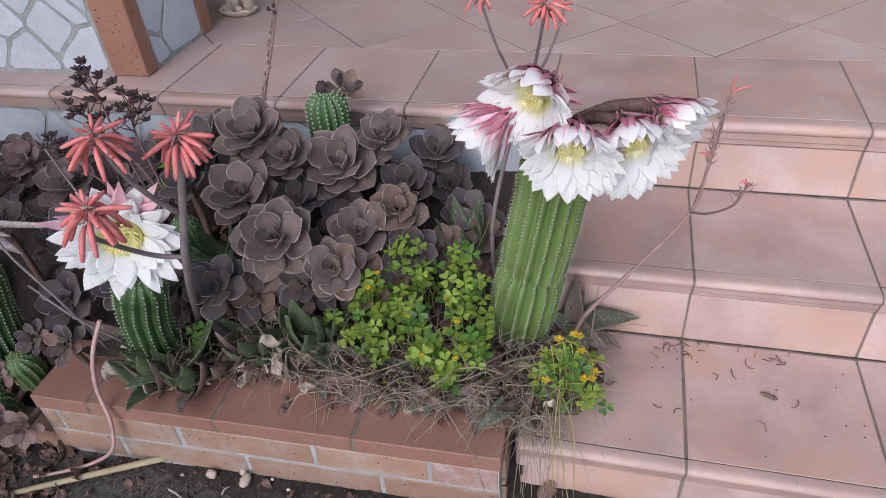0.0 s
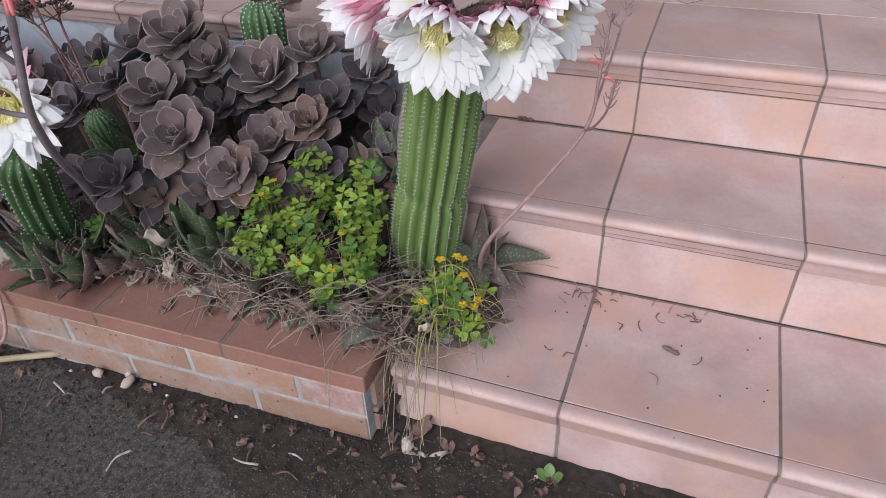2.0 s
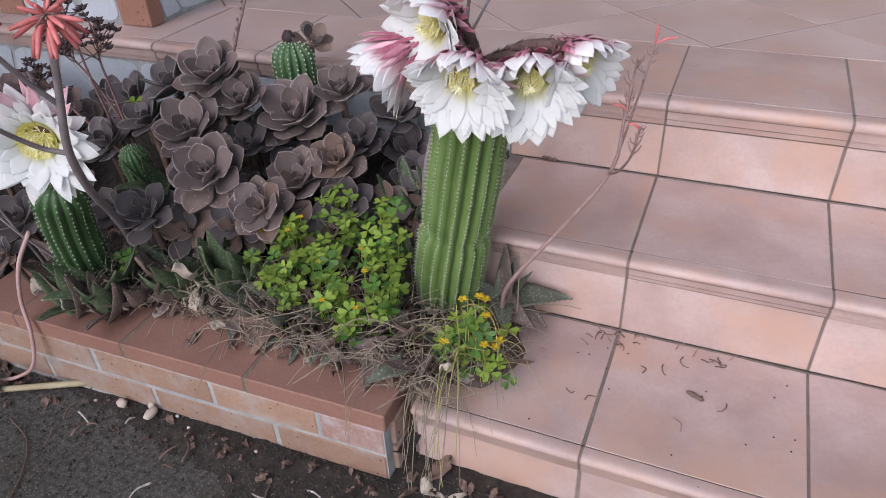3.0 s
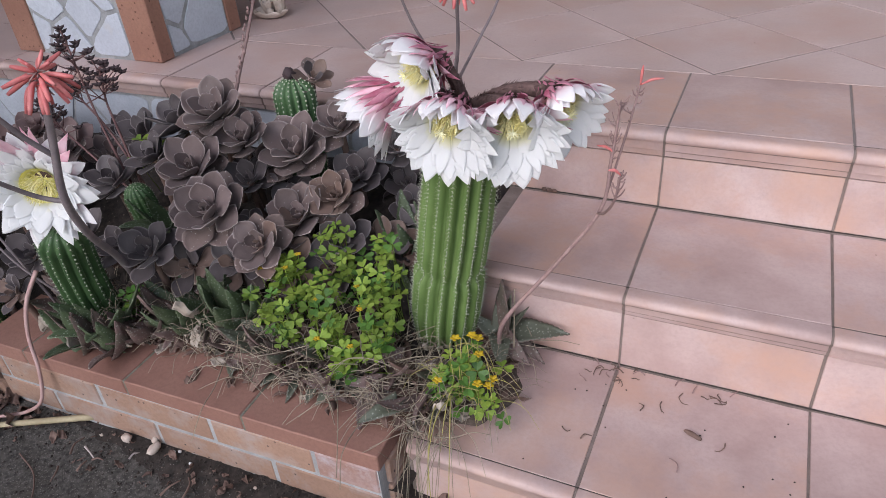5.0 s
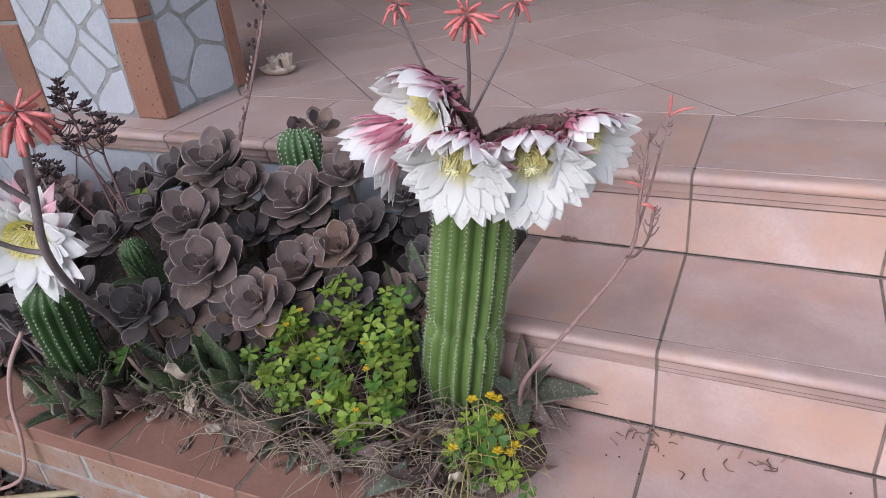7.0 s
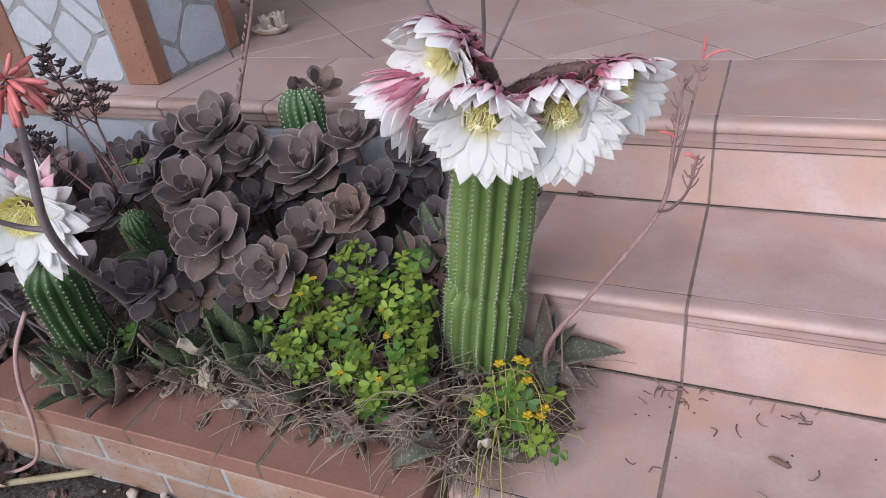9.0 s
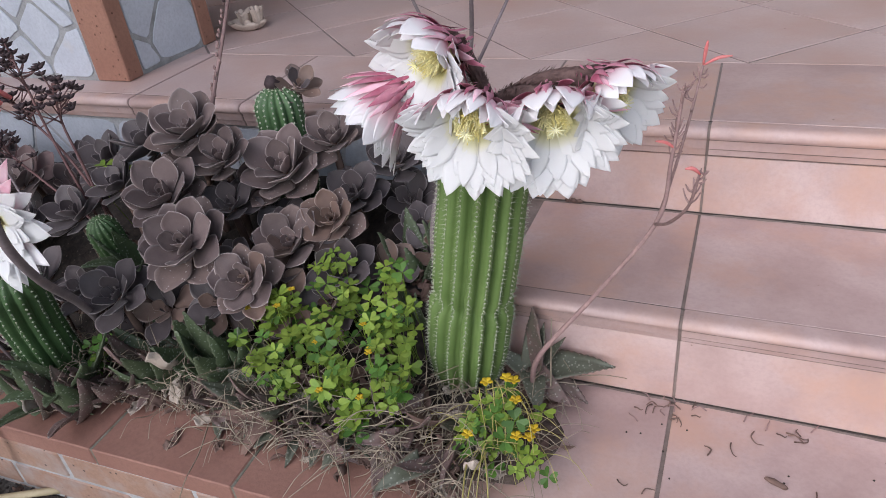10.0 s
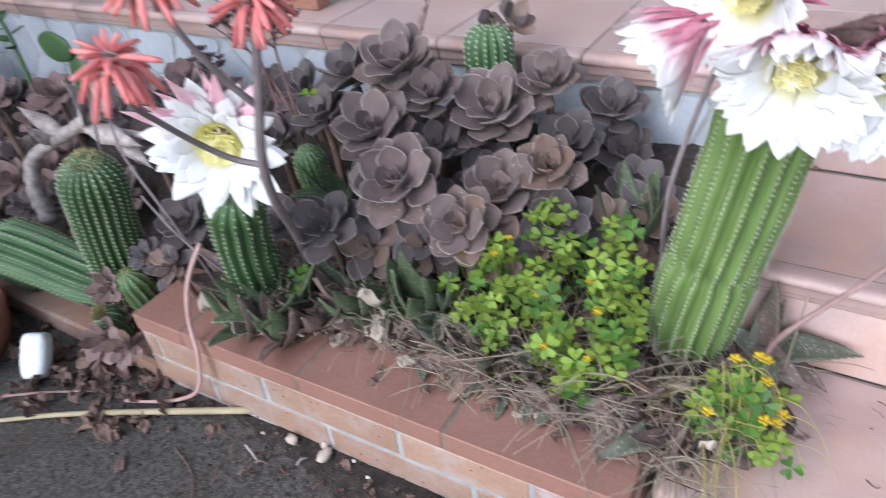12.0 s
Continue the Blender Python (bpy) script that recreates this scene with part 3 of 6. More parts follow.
# ---- crazy paving ----
def voronoi(x0, x1, y0, y1, sx, sy, r, jitter=0.42):
    nx, ny = max(1, round((x1 - x0) / sx)), max(1, round((y1 - y0) / sy))
    seeds = []
    for j in range(ny):
        for i in range(nx):
            k = 0.5 * (j % 2)
            seeds.append((x0 + (i + 0.5 + k - 0.25 + r.uniform(-jitter, jitter)) * (x1 - x0) / nx, y0 + (j + 0.5 + r.uniform(-jitter, jitter)) * (y1 - y0) / ny))
    cells = []
    for i, p in enumerate(seeds):
        poly = [(x0, y0), (x1, y0), (x1, y1), (x0, y1)]
        for j, q in enumerate(seeds):
            if i != j and poly:
                a, b = p[0] - q[0], p[1] - q[1]
                poly = clip_poly(poly, a, b, (p[0] ** 2 - q[0] ** 2 + p[1] ** 2 - q[1] ** 2) / 2)
        if len(poly) > 2:
            cells.append(poly)
    return cells


def shrink(poly, d):
    k = len(poly)
    out = poly
    for i in range(k):
        p, q = poly[i], poly[(i + 1) % k]
        ex, ey = q[0] - p[0], q[1] - p[1]
        l = math.hypot(ex, ey)
        if l < 1e-6:
            continue
        a, b = -ey / l, ex / l
        out = clip_poly(out, a, b, a * p[0] + b * p[1] + d)
        if len(out) < 3:
            return []
    return out


def rounded(poly, r, wob):
    """Cuts the corners twice and makes the outline uneven."""
    for _ in range(2):
        out = []
        for i, p in enumerate(poly):
            q = poly[(i + 1) % len(poly)]
            out += [(p[0] * 0.88 + q[0] * 0.12, p[1] * 0.88 + q[1] * 0.12), (p[0] * 0.12 + q[0] * 0.88, p[1] * 0.12 + q[1] * 0.88)]
        poly = out
    return [(x + r.uniform(-wob, wob), y + r.uniform(-wob, wob)) for x, y in poly]


def crazy_paving(owner, m, x0, x1, y0, y1, sx, sy, r, joint=0.006, mat=None):
    """Flat stones set in mortar on the wall plane given by m (local x, y; z outwards)."""
    for poly in voronoi(x0, x1, y0, y1, sx, sy, r):
        p = shrink(poly, joint)
        if len(p) < 3:
            continue
        p = rounded(p, r, 0.0022)
        part("stone", moved(slab(p, -0.004, 0.0028 + r.uniform(-0.001, 0.0015), 0.001), m), mat or WHITE_STONE, owner, smooth=False)


wall_r = random.Random(21)
terrace_wall = core("terrace_wall", -6.5, -0.312, 0.2965, 0.5, 0.0, Z3 - 0.052, MORTAR, "low terrace wall faced with white crazy-paving stones")
crazy_paving(terrace_wall, Matrix.Translation((0, 0.2965, 0)) @ pose(0, 0, 0, 90), -3.9, -0.32, 0.10, Z3 - 0.057, 0.15, 0.15, wall_r, 0.005, SHADED_STONE)

PX0, PX1, PY0, PY1, PTOP = -1.890, -1.328, 0.378, 0.722, 1.25
BX, BY = 0.102, 0.052
pillar = core("porch_pillar", PX0 + 0.006, PX1 - 0.006, PY0 + 0.006, PY1 - 0.006, Z3 - 0.002, PTOP, MORTAR, "pillar of white crazy-paving stones with orange brick corners")
crazy_paving(pillar, Matrix.Translation((0, PY0 + 0.006, 0)) @ pose(0, 0, 0, 90), PX0 + BX, PX1 - BX, Z3 + 0.006, PTOP, 0.125, 0.098, random.Random(40), 0.0060)
crazy_paving(pillar, Matrix.Translation((PX1 - 0.006, 0, 0)) @ pose(0, 0, 0, 90, 0, 90), PY0 + BY, PY1 - BY, Z3 + 0.006, PTOP, 0.105, 0.120, random.Random(31), 0.0060)
POST_BRICK = mesh("brick", *box((BX, BY, 0.246), 0.003), smooth=False)
for cx, cy in ((PX1 - BX / 2, PY0 + BY / 2), (PX1 - BX / 2, PY1 - BY / 2), (PX0 + BX / 2, PY0 + BY / 2), (PX0 + BX / 2, PY1 - BY / 2)):
    for k in range(3):
        part_at("brick", POST_BRICK, PILLAR_BRICK, pillar, Matrix.Translation((cx, cy, Z3 + 0.125 + k * 0.256)) @ jig(0.001))

# ---- planter wall ----
WALL_TURN = math.atan2(0.026, 0.90)
WALL = Matrix.Translation((-0.298, -0.366, 0)) @ Matrix.Rotation(WALL_TURN, 4, "Z")
planter_wall = solo("planter_wall", moved(box((0.905, 0.123, 0.190), 0.0), WALL @ Matrix.Translation((-0.4575, 0.0632, 0.0870))), MORTAR, "low planter wall of pale bricks under red cap bricks", "wall", kind="structure", smooth=False)


def wall_brick(x0, x1, z0, z1, mat, depth=0.012, proud=0.0, y1=0.02):
    me = mesh("brick", *box((x1 - x0, y1 + proud, z1 - z0), 0.0025), smooth=False)
    part_at("brick", me, mat, planter_wall, WALL @ Matrix.Translation(((x0 + x1) / 2, (y1 - proud) / 2, (z0 + z1) / 2)) @ jig(0.0008))


TOP = 0.186
for x0, x1 in ((-0.260, 0.0), (-0.525, -0.264), (-0.788, -0.529), (-0.915, -0.792)):
    me = mesh("cap_brick", *box((x1 - x0, 0.155, 0.036), 0.002), smooth=False)
    part_at("cap_brick", me, CAP_BRICK, planter_wall, WALL @ Matrix.Translation(((x0 + x1) / 2, 0.0770, TOP - 0.018)) @ jig(0.0003))
for x in (-0.262, -0.527, -0.790):
    part("joint", moved(box((0.0045, 0.150, 0.010), 0.0), WALL @ Matrix.Translation((x, 0.0765, TOP - 0.0062))), MOSS_MORTAR, planter_wall, "mossy mortar between the cap bricks", smooth=False)
    part("joint", moved(box((0.0045, 0.010, 0.036), 0.0), WALL @ Matrix.Translation((x, 0.0062, TOP - 0.0190))), MOSS_MORTAR, planter_wall, "mossy mortar between the cap bricks", smooth=False)
for z0, z1, cuts in ((0.0915, 0.1485, (-0.912, -0.872, -0.613, -0.343, -0.127, -0.002)), (0.0290, 0.0850, (-0.912, -0.755, -0.488, -0.220, -0.002)), (-0.03, 0.022, (-0.912, -0.62, -0.36, -0.11, -0.002))):
    for a, b in zip(cuts, cuts[1:]):
        wall_brick(a + 0.0038, b - 0.0038, z0, z1, WORN_BRICK if b > -0.01 and z0 > 0.05 else BRICK)

for z0, z1 in ((0.094, 0.148), (0.030, 0.086)):
    me = mesh("brick", *box((0.014, 0.10, z1 - z0), 0.0025), smooth=False)
    part_at("brick", me, BRICK, planter_wall, WALL @ Matrix.Translation((-0.004, 0.074, (z0 + z1) / 2)))
    part_at("brick", me, BRICK, planter_wall, WALL @ Matrix.Translation((-0.911, 0.074, (z0 + z1) / 2)))
kerb = solo("planter_kerb", moved(box((0.62, 0.06, 0.11), 0.006), Matrix.Translation((-1.52, -0.365, 0.012))), BRICK, "low pale cement kerb beside the brick planter", "kerb", kind="structure", smooth=False)


# ---- plants ----
SPOON = [blade("leaf", 1.0, wd, 0.060, wide_spoon, bend, cup, 14, 9, 0.035, k) for k, (bend, cup, wd) in enumerate(((0.42, 0.26, 0.76), (0.60, 0.34, 0.70), (0.25, 0.20, 0.80), (0.50, 0.18, 0.72), (0.10, 0.28, 0.78)))]
UP = Vector((0, 0, 1))


def rosette(centre, size, axis, mat, label, leaves=19, seed=0, stem_to=None, name="rosette_succulent", wide=1.0, group="succulent rosettes", open_to=70):
    """A fleshy rosette on its stem: leaves in a golden spiral, small and upright inside, flatter outside."""
    r = random.Random(seed)
    c = Vector(centre)
    a, s, t = frame_of(axis)
    foot = Vector(stem_to) if stem_to else Vector((c.x, c.y + 0.02, min(soil_height(c.x, c.y + 0.02) - 0.01, c.z - 0.02)))
    top = thing(name, foot, label, "succulent", group)
    part("stem", tube(spline([foot, foot * 0.45 + (c - a * 0.03) * 0.55, c - a * 0.012], 4), (0.008, 0.007), 6), BROWN_LEAF, top)
    length = size / 2 * 1.04
    leaves = max(12, round(leaves * 0.98))
    for i in range(leaves):
        f = i / (leaves - 1)
        ang = i * 2.39996 + r.uniform(-0.14, 0.14) + seed
        tilt = radians(10 + (open_to + 14 - 10) * f ** 0.75 + r.uniform(-7, 7))
        out = s * math.cos(ang) + t * math.sin(ang)
        fwd = a * math.cos(tilt) + out * math.sin(tilt)
        upv = a * math.sin(tilt) - out * math.cos(tilt)
        k = length * (0.24 + 0.74 * smoothstep((f + 0.02) / 0.55)) * r.uniform(0.92, 1.07)
        at = c - a * (0.17 * size * f + 0.02 * size) + out * (0.004 + 0.006 * f)
        m = axes(at, fwd, upv) @ Matrix.Diagonal((k * wide * r.uniform(0.92, 1.08), k, k, 1))
        use = mat
        if isinstance(mat, tuple):
            use = mat[1] if r.random() < mat[2] else mat[0]
        if f > 0.72 and use in (LEAF_GREY, LEAF_TAN) and r.random() < 0.65:
            use = LEAF_OLD
        part_at("leaf", SPOON[r.randrange(5)], use, top, m)
    return top


L_LOW = "brownish succulent rosette drooping under the larger ones"
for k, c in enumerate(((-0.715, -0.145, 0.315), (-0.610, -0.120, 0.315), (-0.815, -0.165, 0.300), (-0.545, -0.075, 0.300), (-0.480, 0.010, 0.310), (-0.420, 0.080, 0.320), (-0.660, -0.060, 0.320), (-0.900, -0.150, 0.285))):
    rosette(c, 0.115, (0.1, -0.7, 0.7), (LEAF_SHADED, LEAF_TAN, 0.5), L_LOW, 14, 150 + k, open_to=100)
L_BIG = "dusky mauve-grey succulent rosette with thick spoon-shaped leaves in the planter"
L_TAN = "brownish-mauve succulent rosette with thick pointed leaves in the planter"
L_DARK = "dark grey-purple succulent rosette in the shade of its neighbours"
L_PINK = "small rosy-brown succulent rosette at the shady end of the bed"
FRONT = (0.12, -0.55, 0.83)
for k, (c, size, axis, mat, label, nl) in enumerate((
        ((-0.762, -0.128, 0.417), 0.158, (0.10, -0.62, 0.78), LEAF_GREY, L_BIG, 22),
        ((-0.861, -0.209, 0.355), 0.118, FRONT, LEAF_SHADED, L_DARK, 16),
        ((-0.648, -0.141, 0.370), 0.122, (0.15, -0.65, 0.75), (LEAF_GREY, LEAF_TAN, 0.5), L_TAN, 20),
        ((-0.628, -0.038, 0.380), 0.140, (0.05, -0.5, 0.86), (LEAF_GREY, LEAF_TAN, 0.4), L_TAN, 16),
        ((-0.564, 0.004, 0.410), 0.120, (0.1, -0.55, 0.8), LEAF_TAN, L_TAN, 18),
        ((-0.774, 0.009, 0.412), 0.115, (0.2, -0.4, 0.9), LEAF_SHADED, L_DARK, 14),
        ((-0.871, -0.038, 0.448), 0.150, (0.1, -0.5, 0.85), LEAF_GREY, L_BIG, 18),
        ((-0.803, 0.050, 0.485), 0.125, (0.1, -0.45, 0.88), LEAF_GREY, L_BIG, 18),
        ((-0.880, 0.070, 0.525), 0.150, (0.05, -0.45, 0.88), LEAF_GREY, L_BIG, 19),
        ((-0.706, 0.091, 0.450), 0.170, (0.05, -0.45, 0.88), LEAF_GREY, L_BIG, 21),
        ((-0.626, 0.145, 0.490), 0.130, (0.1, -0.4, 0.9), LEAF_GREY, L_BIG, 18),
        ((-0.580, 0.110, 0.400), 0.125, (0.1, -0.5, 0.85), LEAF_SHADED, L_DARK, 16),
        ((-0.505, 0.190, 0.350), 0.125, (0.2, -0.6, 0.8), LEAF_SHADED, L_DARK, 17),
        ((-0.530, 0.200, 0.430), 0.120, (0.15, -0.4, 0.9), LEAF_SHADED, L_DARK, 16),
        ((-1.000, 0.080, 0.490), 0.170, (-0.35, -0.35, 0.85), LEAF_SHADED, L_DARK, 14),
        ((-1.010, -0.010, 0.445), 0.110, (-0.1, -0.4, 0.9), LEAF_SHADED, L_DARK, 15),
        ((-0.530, -0.045, 0.345), 0.115, (0.15, -0.55, 0.82), LEAF_SHADED, L_DARK, 15),
        ((-0.965, -0.190, 0.335), 0.095, (0.1, -0.45, 0.88), LEAF_SHADED, L_DARK, 13),
        ((-1.090, -0.060, 0.400), 0.130, (0.0, -0.4, 0.9), LEAF_SHADED, L_DARK, 15),
        ((-1.150, 0.100, 0.430), 0.130, (-0.1, -0.4, 0.9), LEAF_SHADED, L_DARK, 15),
        ((-1.080, -0.190, 0.330), 0.130, (0.0, -0.5, 0.85), LEAF_SHADED, L_DARK, 14),
        ((-1.230, -0.090, 0.370), 0.140, (0.1, -0.4, 0.9), LEAF_SHADED, L_DARK, 15),
        ((-1.200, -0.230, 0.290), 0.120, (0.1, -0.5, 0.85), LEAF_SHADED, L_DARK, 14),
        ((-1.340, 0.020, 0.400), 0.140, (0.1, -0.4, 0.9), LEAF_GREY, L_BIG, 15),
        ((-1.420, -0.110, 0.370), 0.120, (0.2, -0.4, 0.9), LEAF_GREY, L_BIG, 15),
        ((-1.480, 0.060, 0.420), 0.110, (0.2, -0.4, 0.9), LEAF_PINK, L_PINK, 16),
        ((-0.690, 0.030, 0.360), 0.120, (0.0, -0.5, 0.85), LEAF_SHADED, L_DARK, 13),
        ((-0.740, -0.060, 0.330), 0.110, (0.0, -0.5, 0.85), LEAF_SHADED, L_DARK, 12),
        ((-0.460, 0.120, 0.330), 0.110, (0.2, -0.5, 0.85), LEAF_SHADED, L_DARK, 14),
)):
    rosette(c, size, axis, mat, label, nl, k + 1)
for k, (c, size, axis) in enumerate((
        ((-1.66, -0.13, 0.450), 0.100, (0.4, -0.4, 0.8)), ((-1.98, -0.13, 0.395), 0.115, (0.4, -0.4, 0.8)), ((-2.06, -0.15, 0.280), 0.115, (0.4, -0.5, 0.75)),
        ((-1.94, -0.18, 0.205), 0.110, (0.4, -0.5, 0.75)), ((-1.52, -0.05, 0.470), 0.080, (0.3, -0.4, 0.85)), ((-2.32, -0.10, 0.230), 0.120, (0.4, -0.4, 0.8)))):
    rosette(c, size, axis, LEAF_PINK if k < 5 else LEAF_SHADED, L_PINK if k < 5 else L_DARK, 17, k + 50, wide=0.85)
for k, (c, size, axis) in enumerate((
        ((-1.235, -0.31, 0.255), 0.062, (0.3, -0.6, 0.7)), ((-1.135, -0.33, 0.275), 0.075, (0.2, -0.6, 0.75)), ((-1.365, -0.355, 0.175), 0.065, (0.3, -0.7, 0.6)),
        ((-1.285, -0.375, 0.215), 0.070, (0.3, -0.7, 0.6)), ((-1.305, -0.425, 0.110), 0.085, (0.3, -0.75, 0.55)), ((-1.235, -0.425, 0.120), 0.075, (0.3, -0.75, 0.55)),
        ((-1.350, -0.43, 0.060), 0.075, (0.2, -0.75, 0.6)))):
    rosette(c, size, axis, (LEAF_SHADED, LEAF_TAN, 0.3) if k < 2 else (LEAF_PINK, BROWN_LEAF, 0.25), "small pinkish-brown succulent rosette hanging over the kerb", 15, k + 70, stem_to=(c[0], -0.30, 0.13), wide=0.8)


def ribbed(points, radius, ribs, depth=0.16, steps=10, dome=0.14, waist=None, seed=0):
    """A ribbed cactus stem along points, domed at its end. Gives the mesh and the rib crests."""
    pts = spline(points, steps)
    k = len(pts)
    total = sum((pts[i + 1] - pts[i]).length for i in range(k - 1))
    # finer rings in the dome
    tip_t = (pts[-1] - pts[-2]).normalized()
    verts, faces = [], []
    m = ribs * 6
    rings = []
    run = 0.0
    fr = frames_along(pts)
    for i, p in enumerate(pts):
        if i:
            run += (p - pts[i - 1]).length
        f = run / total
        grow = 0.86 + 0.14 * smoothstep(f / 0.25) if not waist else 0.60 + 0.40 * smoothstep(f / 0.36)
        rr = radius * grow * (1 + 0.03 * noise.noise(Vector((f * 6, seed, 0))))
        if waist:
            rr *= (1 - 0.12 * math.exp(-((f - waist) / 0.022) ** 2)) * (1 + 0.05 * smoothstep((waist - f) / 0.04))
        rings.append((p, rr, fr[i], f))
    p, rr, f3, _ = rings[-1]
    cap = total * dome
    for q in (0.25, 0.5, 0.7, 0.85, 0.95, 0.99):
        rings.append((p + f3[0] * (cap * q), rr * math.sqrt(max(0, 1 - q * q)), f3, 1 + q * dome))
    crests = [[] for _ in range(ribs)]
    for p, rr, (t, s, u), f in rings:
        for j in range(m):
            a = 2 * math.pi * j / m
            w = rr * (1 - depth * (1 - abs(math.cos(ribs * a / 2)) ** 0.9))
            v = p + s * (math.cos(a) * w) + u * (math.sin(a) * w)
            verts.append(v)
            if j % 6 == 0:
                crests[j // 6].append((v, (s * math.cos(a) + u * math.sin(a) + t * (0.6 if f > 1 else 0)).normalized(), t))
    for i in range(len(rings) - 1):
        for j in range(m):
            a, b = i * m + j, i * m + (j + 1) % m
            faces.append((a, b, b + m, a + m))
    faces.append(tuple(range(m - 1, -1, -1)))
    faces.append(tuple(range((len(rings) - 1) * m, len(rings) * m)))
    return (verts, faces), crests


def areoles(crests, gap, wool=0.0016, spine=0.006, seed=0, count=4):
    """Woolly dots with needles along the rib crests."""
    r = random.Random(seed)
    wv, wf, sv, sf = [], [], [], []
    for line in crests:
        run, need = 0.0, gap * r.random()
        for (a, na, ta), (b, nb, tb) in zip(line, line[1:]):
            seg = (b - a).length
            while run + seg >= need:
                q = (need - run) / seg if seg else 0
                p, nn, tt = a.lerp(b, q), na.lerp(nb, q).normalized(), ta
                side = nn.cross(tt).normalized()
                up = side.cross(nn)
                k = len(wv)
                wv += [p + nn * wool * 1.3, p + side * wool, p + up * wool * 1.3, p - side * wool, p - up * wool * 1.3]
                wf += [(k, k + 1, k + 2), (k, k + 2, k + 3), (k, k + 3, k + 4), (k, k + 4, k + 1)]
                for _ in range(count):
                    d = (nn * r.uniform(0.5, 1) + side * r.uniform(-0.9, 0.9) + up * r.uniform(-0.7, 0.7)).normalized()
                    e = d.cross(nn + side * 0.3).normalized() * 0.0003
                    k = len(sv)
                    tip = p + d * spine * r.uniform(0.6, 1.1)
                    e2 = d.cross(e).normalized() * 0.0003
                    sv += [p + e, p - e * 0.5 + e2, p - e * 0.5 - e2, tip]
                    sf += [(k, k + 1, k + 3), (k + 1, k + 2, k + 3), (k + 2, k, k + 3)]
                need += gap * r.uniform(0.92, 1.08)
            run += seg
    return (wv, wf), (sv, sf)


def cactus(points, radius, ribs, mat, label, gap=0.012, depth=0.16, dome=0.14, waist=None, seed=0, wool_mat=None, spine=0.006, wool=0.0016):
    top = thing("cactus", points[0], label, "cactus", "cacti")
    body, crests = ribbed(points, radius, ribs, depth, 10, dome, waist, seed)
    stem = part("stem", body, mat, top)
    w, sp = areoles(crests, gap, wool, spine, seed)
    part("wool", w, wool_mat or SPINE, stem, "rows of pale woolly dots", "stuff", smooth=False)
    if wool_mat is SPINE:
        tip = Vector(points[-1]) + (Vector(points[-1]) - Vector(points[-2])).normalized() * (radius * 0.95)
        rr = random.Random(seed + 50)
        tuft = []
        for _ in range(150):
            d = Vector((rr.gauss(0, 1), rr.gauss(0, 1), rr.gauss(0, 1))).normalized()
            ax = (tip - Vector(points[-1])).normalized()
            p0 = Vector(points[-1]) + (ax * 1.1 + d * 0.55).normalized() * (radius * 0.92)
            tuft.append(tube([p0, p0 + (ax + d * 0.5).normalized() * 0.012], (0.0009, 0.0004), 3, False))
        part("crown", joined(*tuft), SPINE_GOLD, stem, "golden needles round the growing tip", "stuff", smooth=False)
    part("spine_cover", sp, SPINE_GOLD if wool_mat else SPINE, stem, "short pale needles", "stuff", smooth=False)
    return top


PETAL_SHAPES = {
    "broad": ("petal", 0.003, wide_petal, ((0.38, 0.03), (0.33, 0.05), (0.43, 0.02)), 7, 0.04, 20),
    "slim": ("petal", 0.005, wide_petal, ((0.30, 0.10), (0.25, 0.16)), 5, 0.05, 50),
    "narrow": ("tepal", 0.012, wide_lance, ((0.17, 0.22), (0.22, 0.22)), 5, 0.04, 80),
}


@functools.lru_cache(maxsize=None)
def petal_mesh(shape, tenths, pick):
    """One petal of unit length, bent by so many tenths of a radian."""
    name, thick, profile, kinds, across, wave, seed = PETAL_SHAPES[shape]
    w, cup = kinds[pick % len(kinds)]
    return blade(name, 1.0, w, thick, profile, tenths / 10, cup, 12, across, wave, seed + pick + tenths)


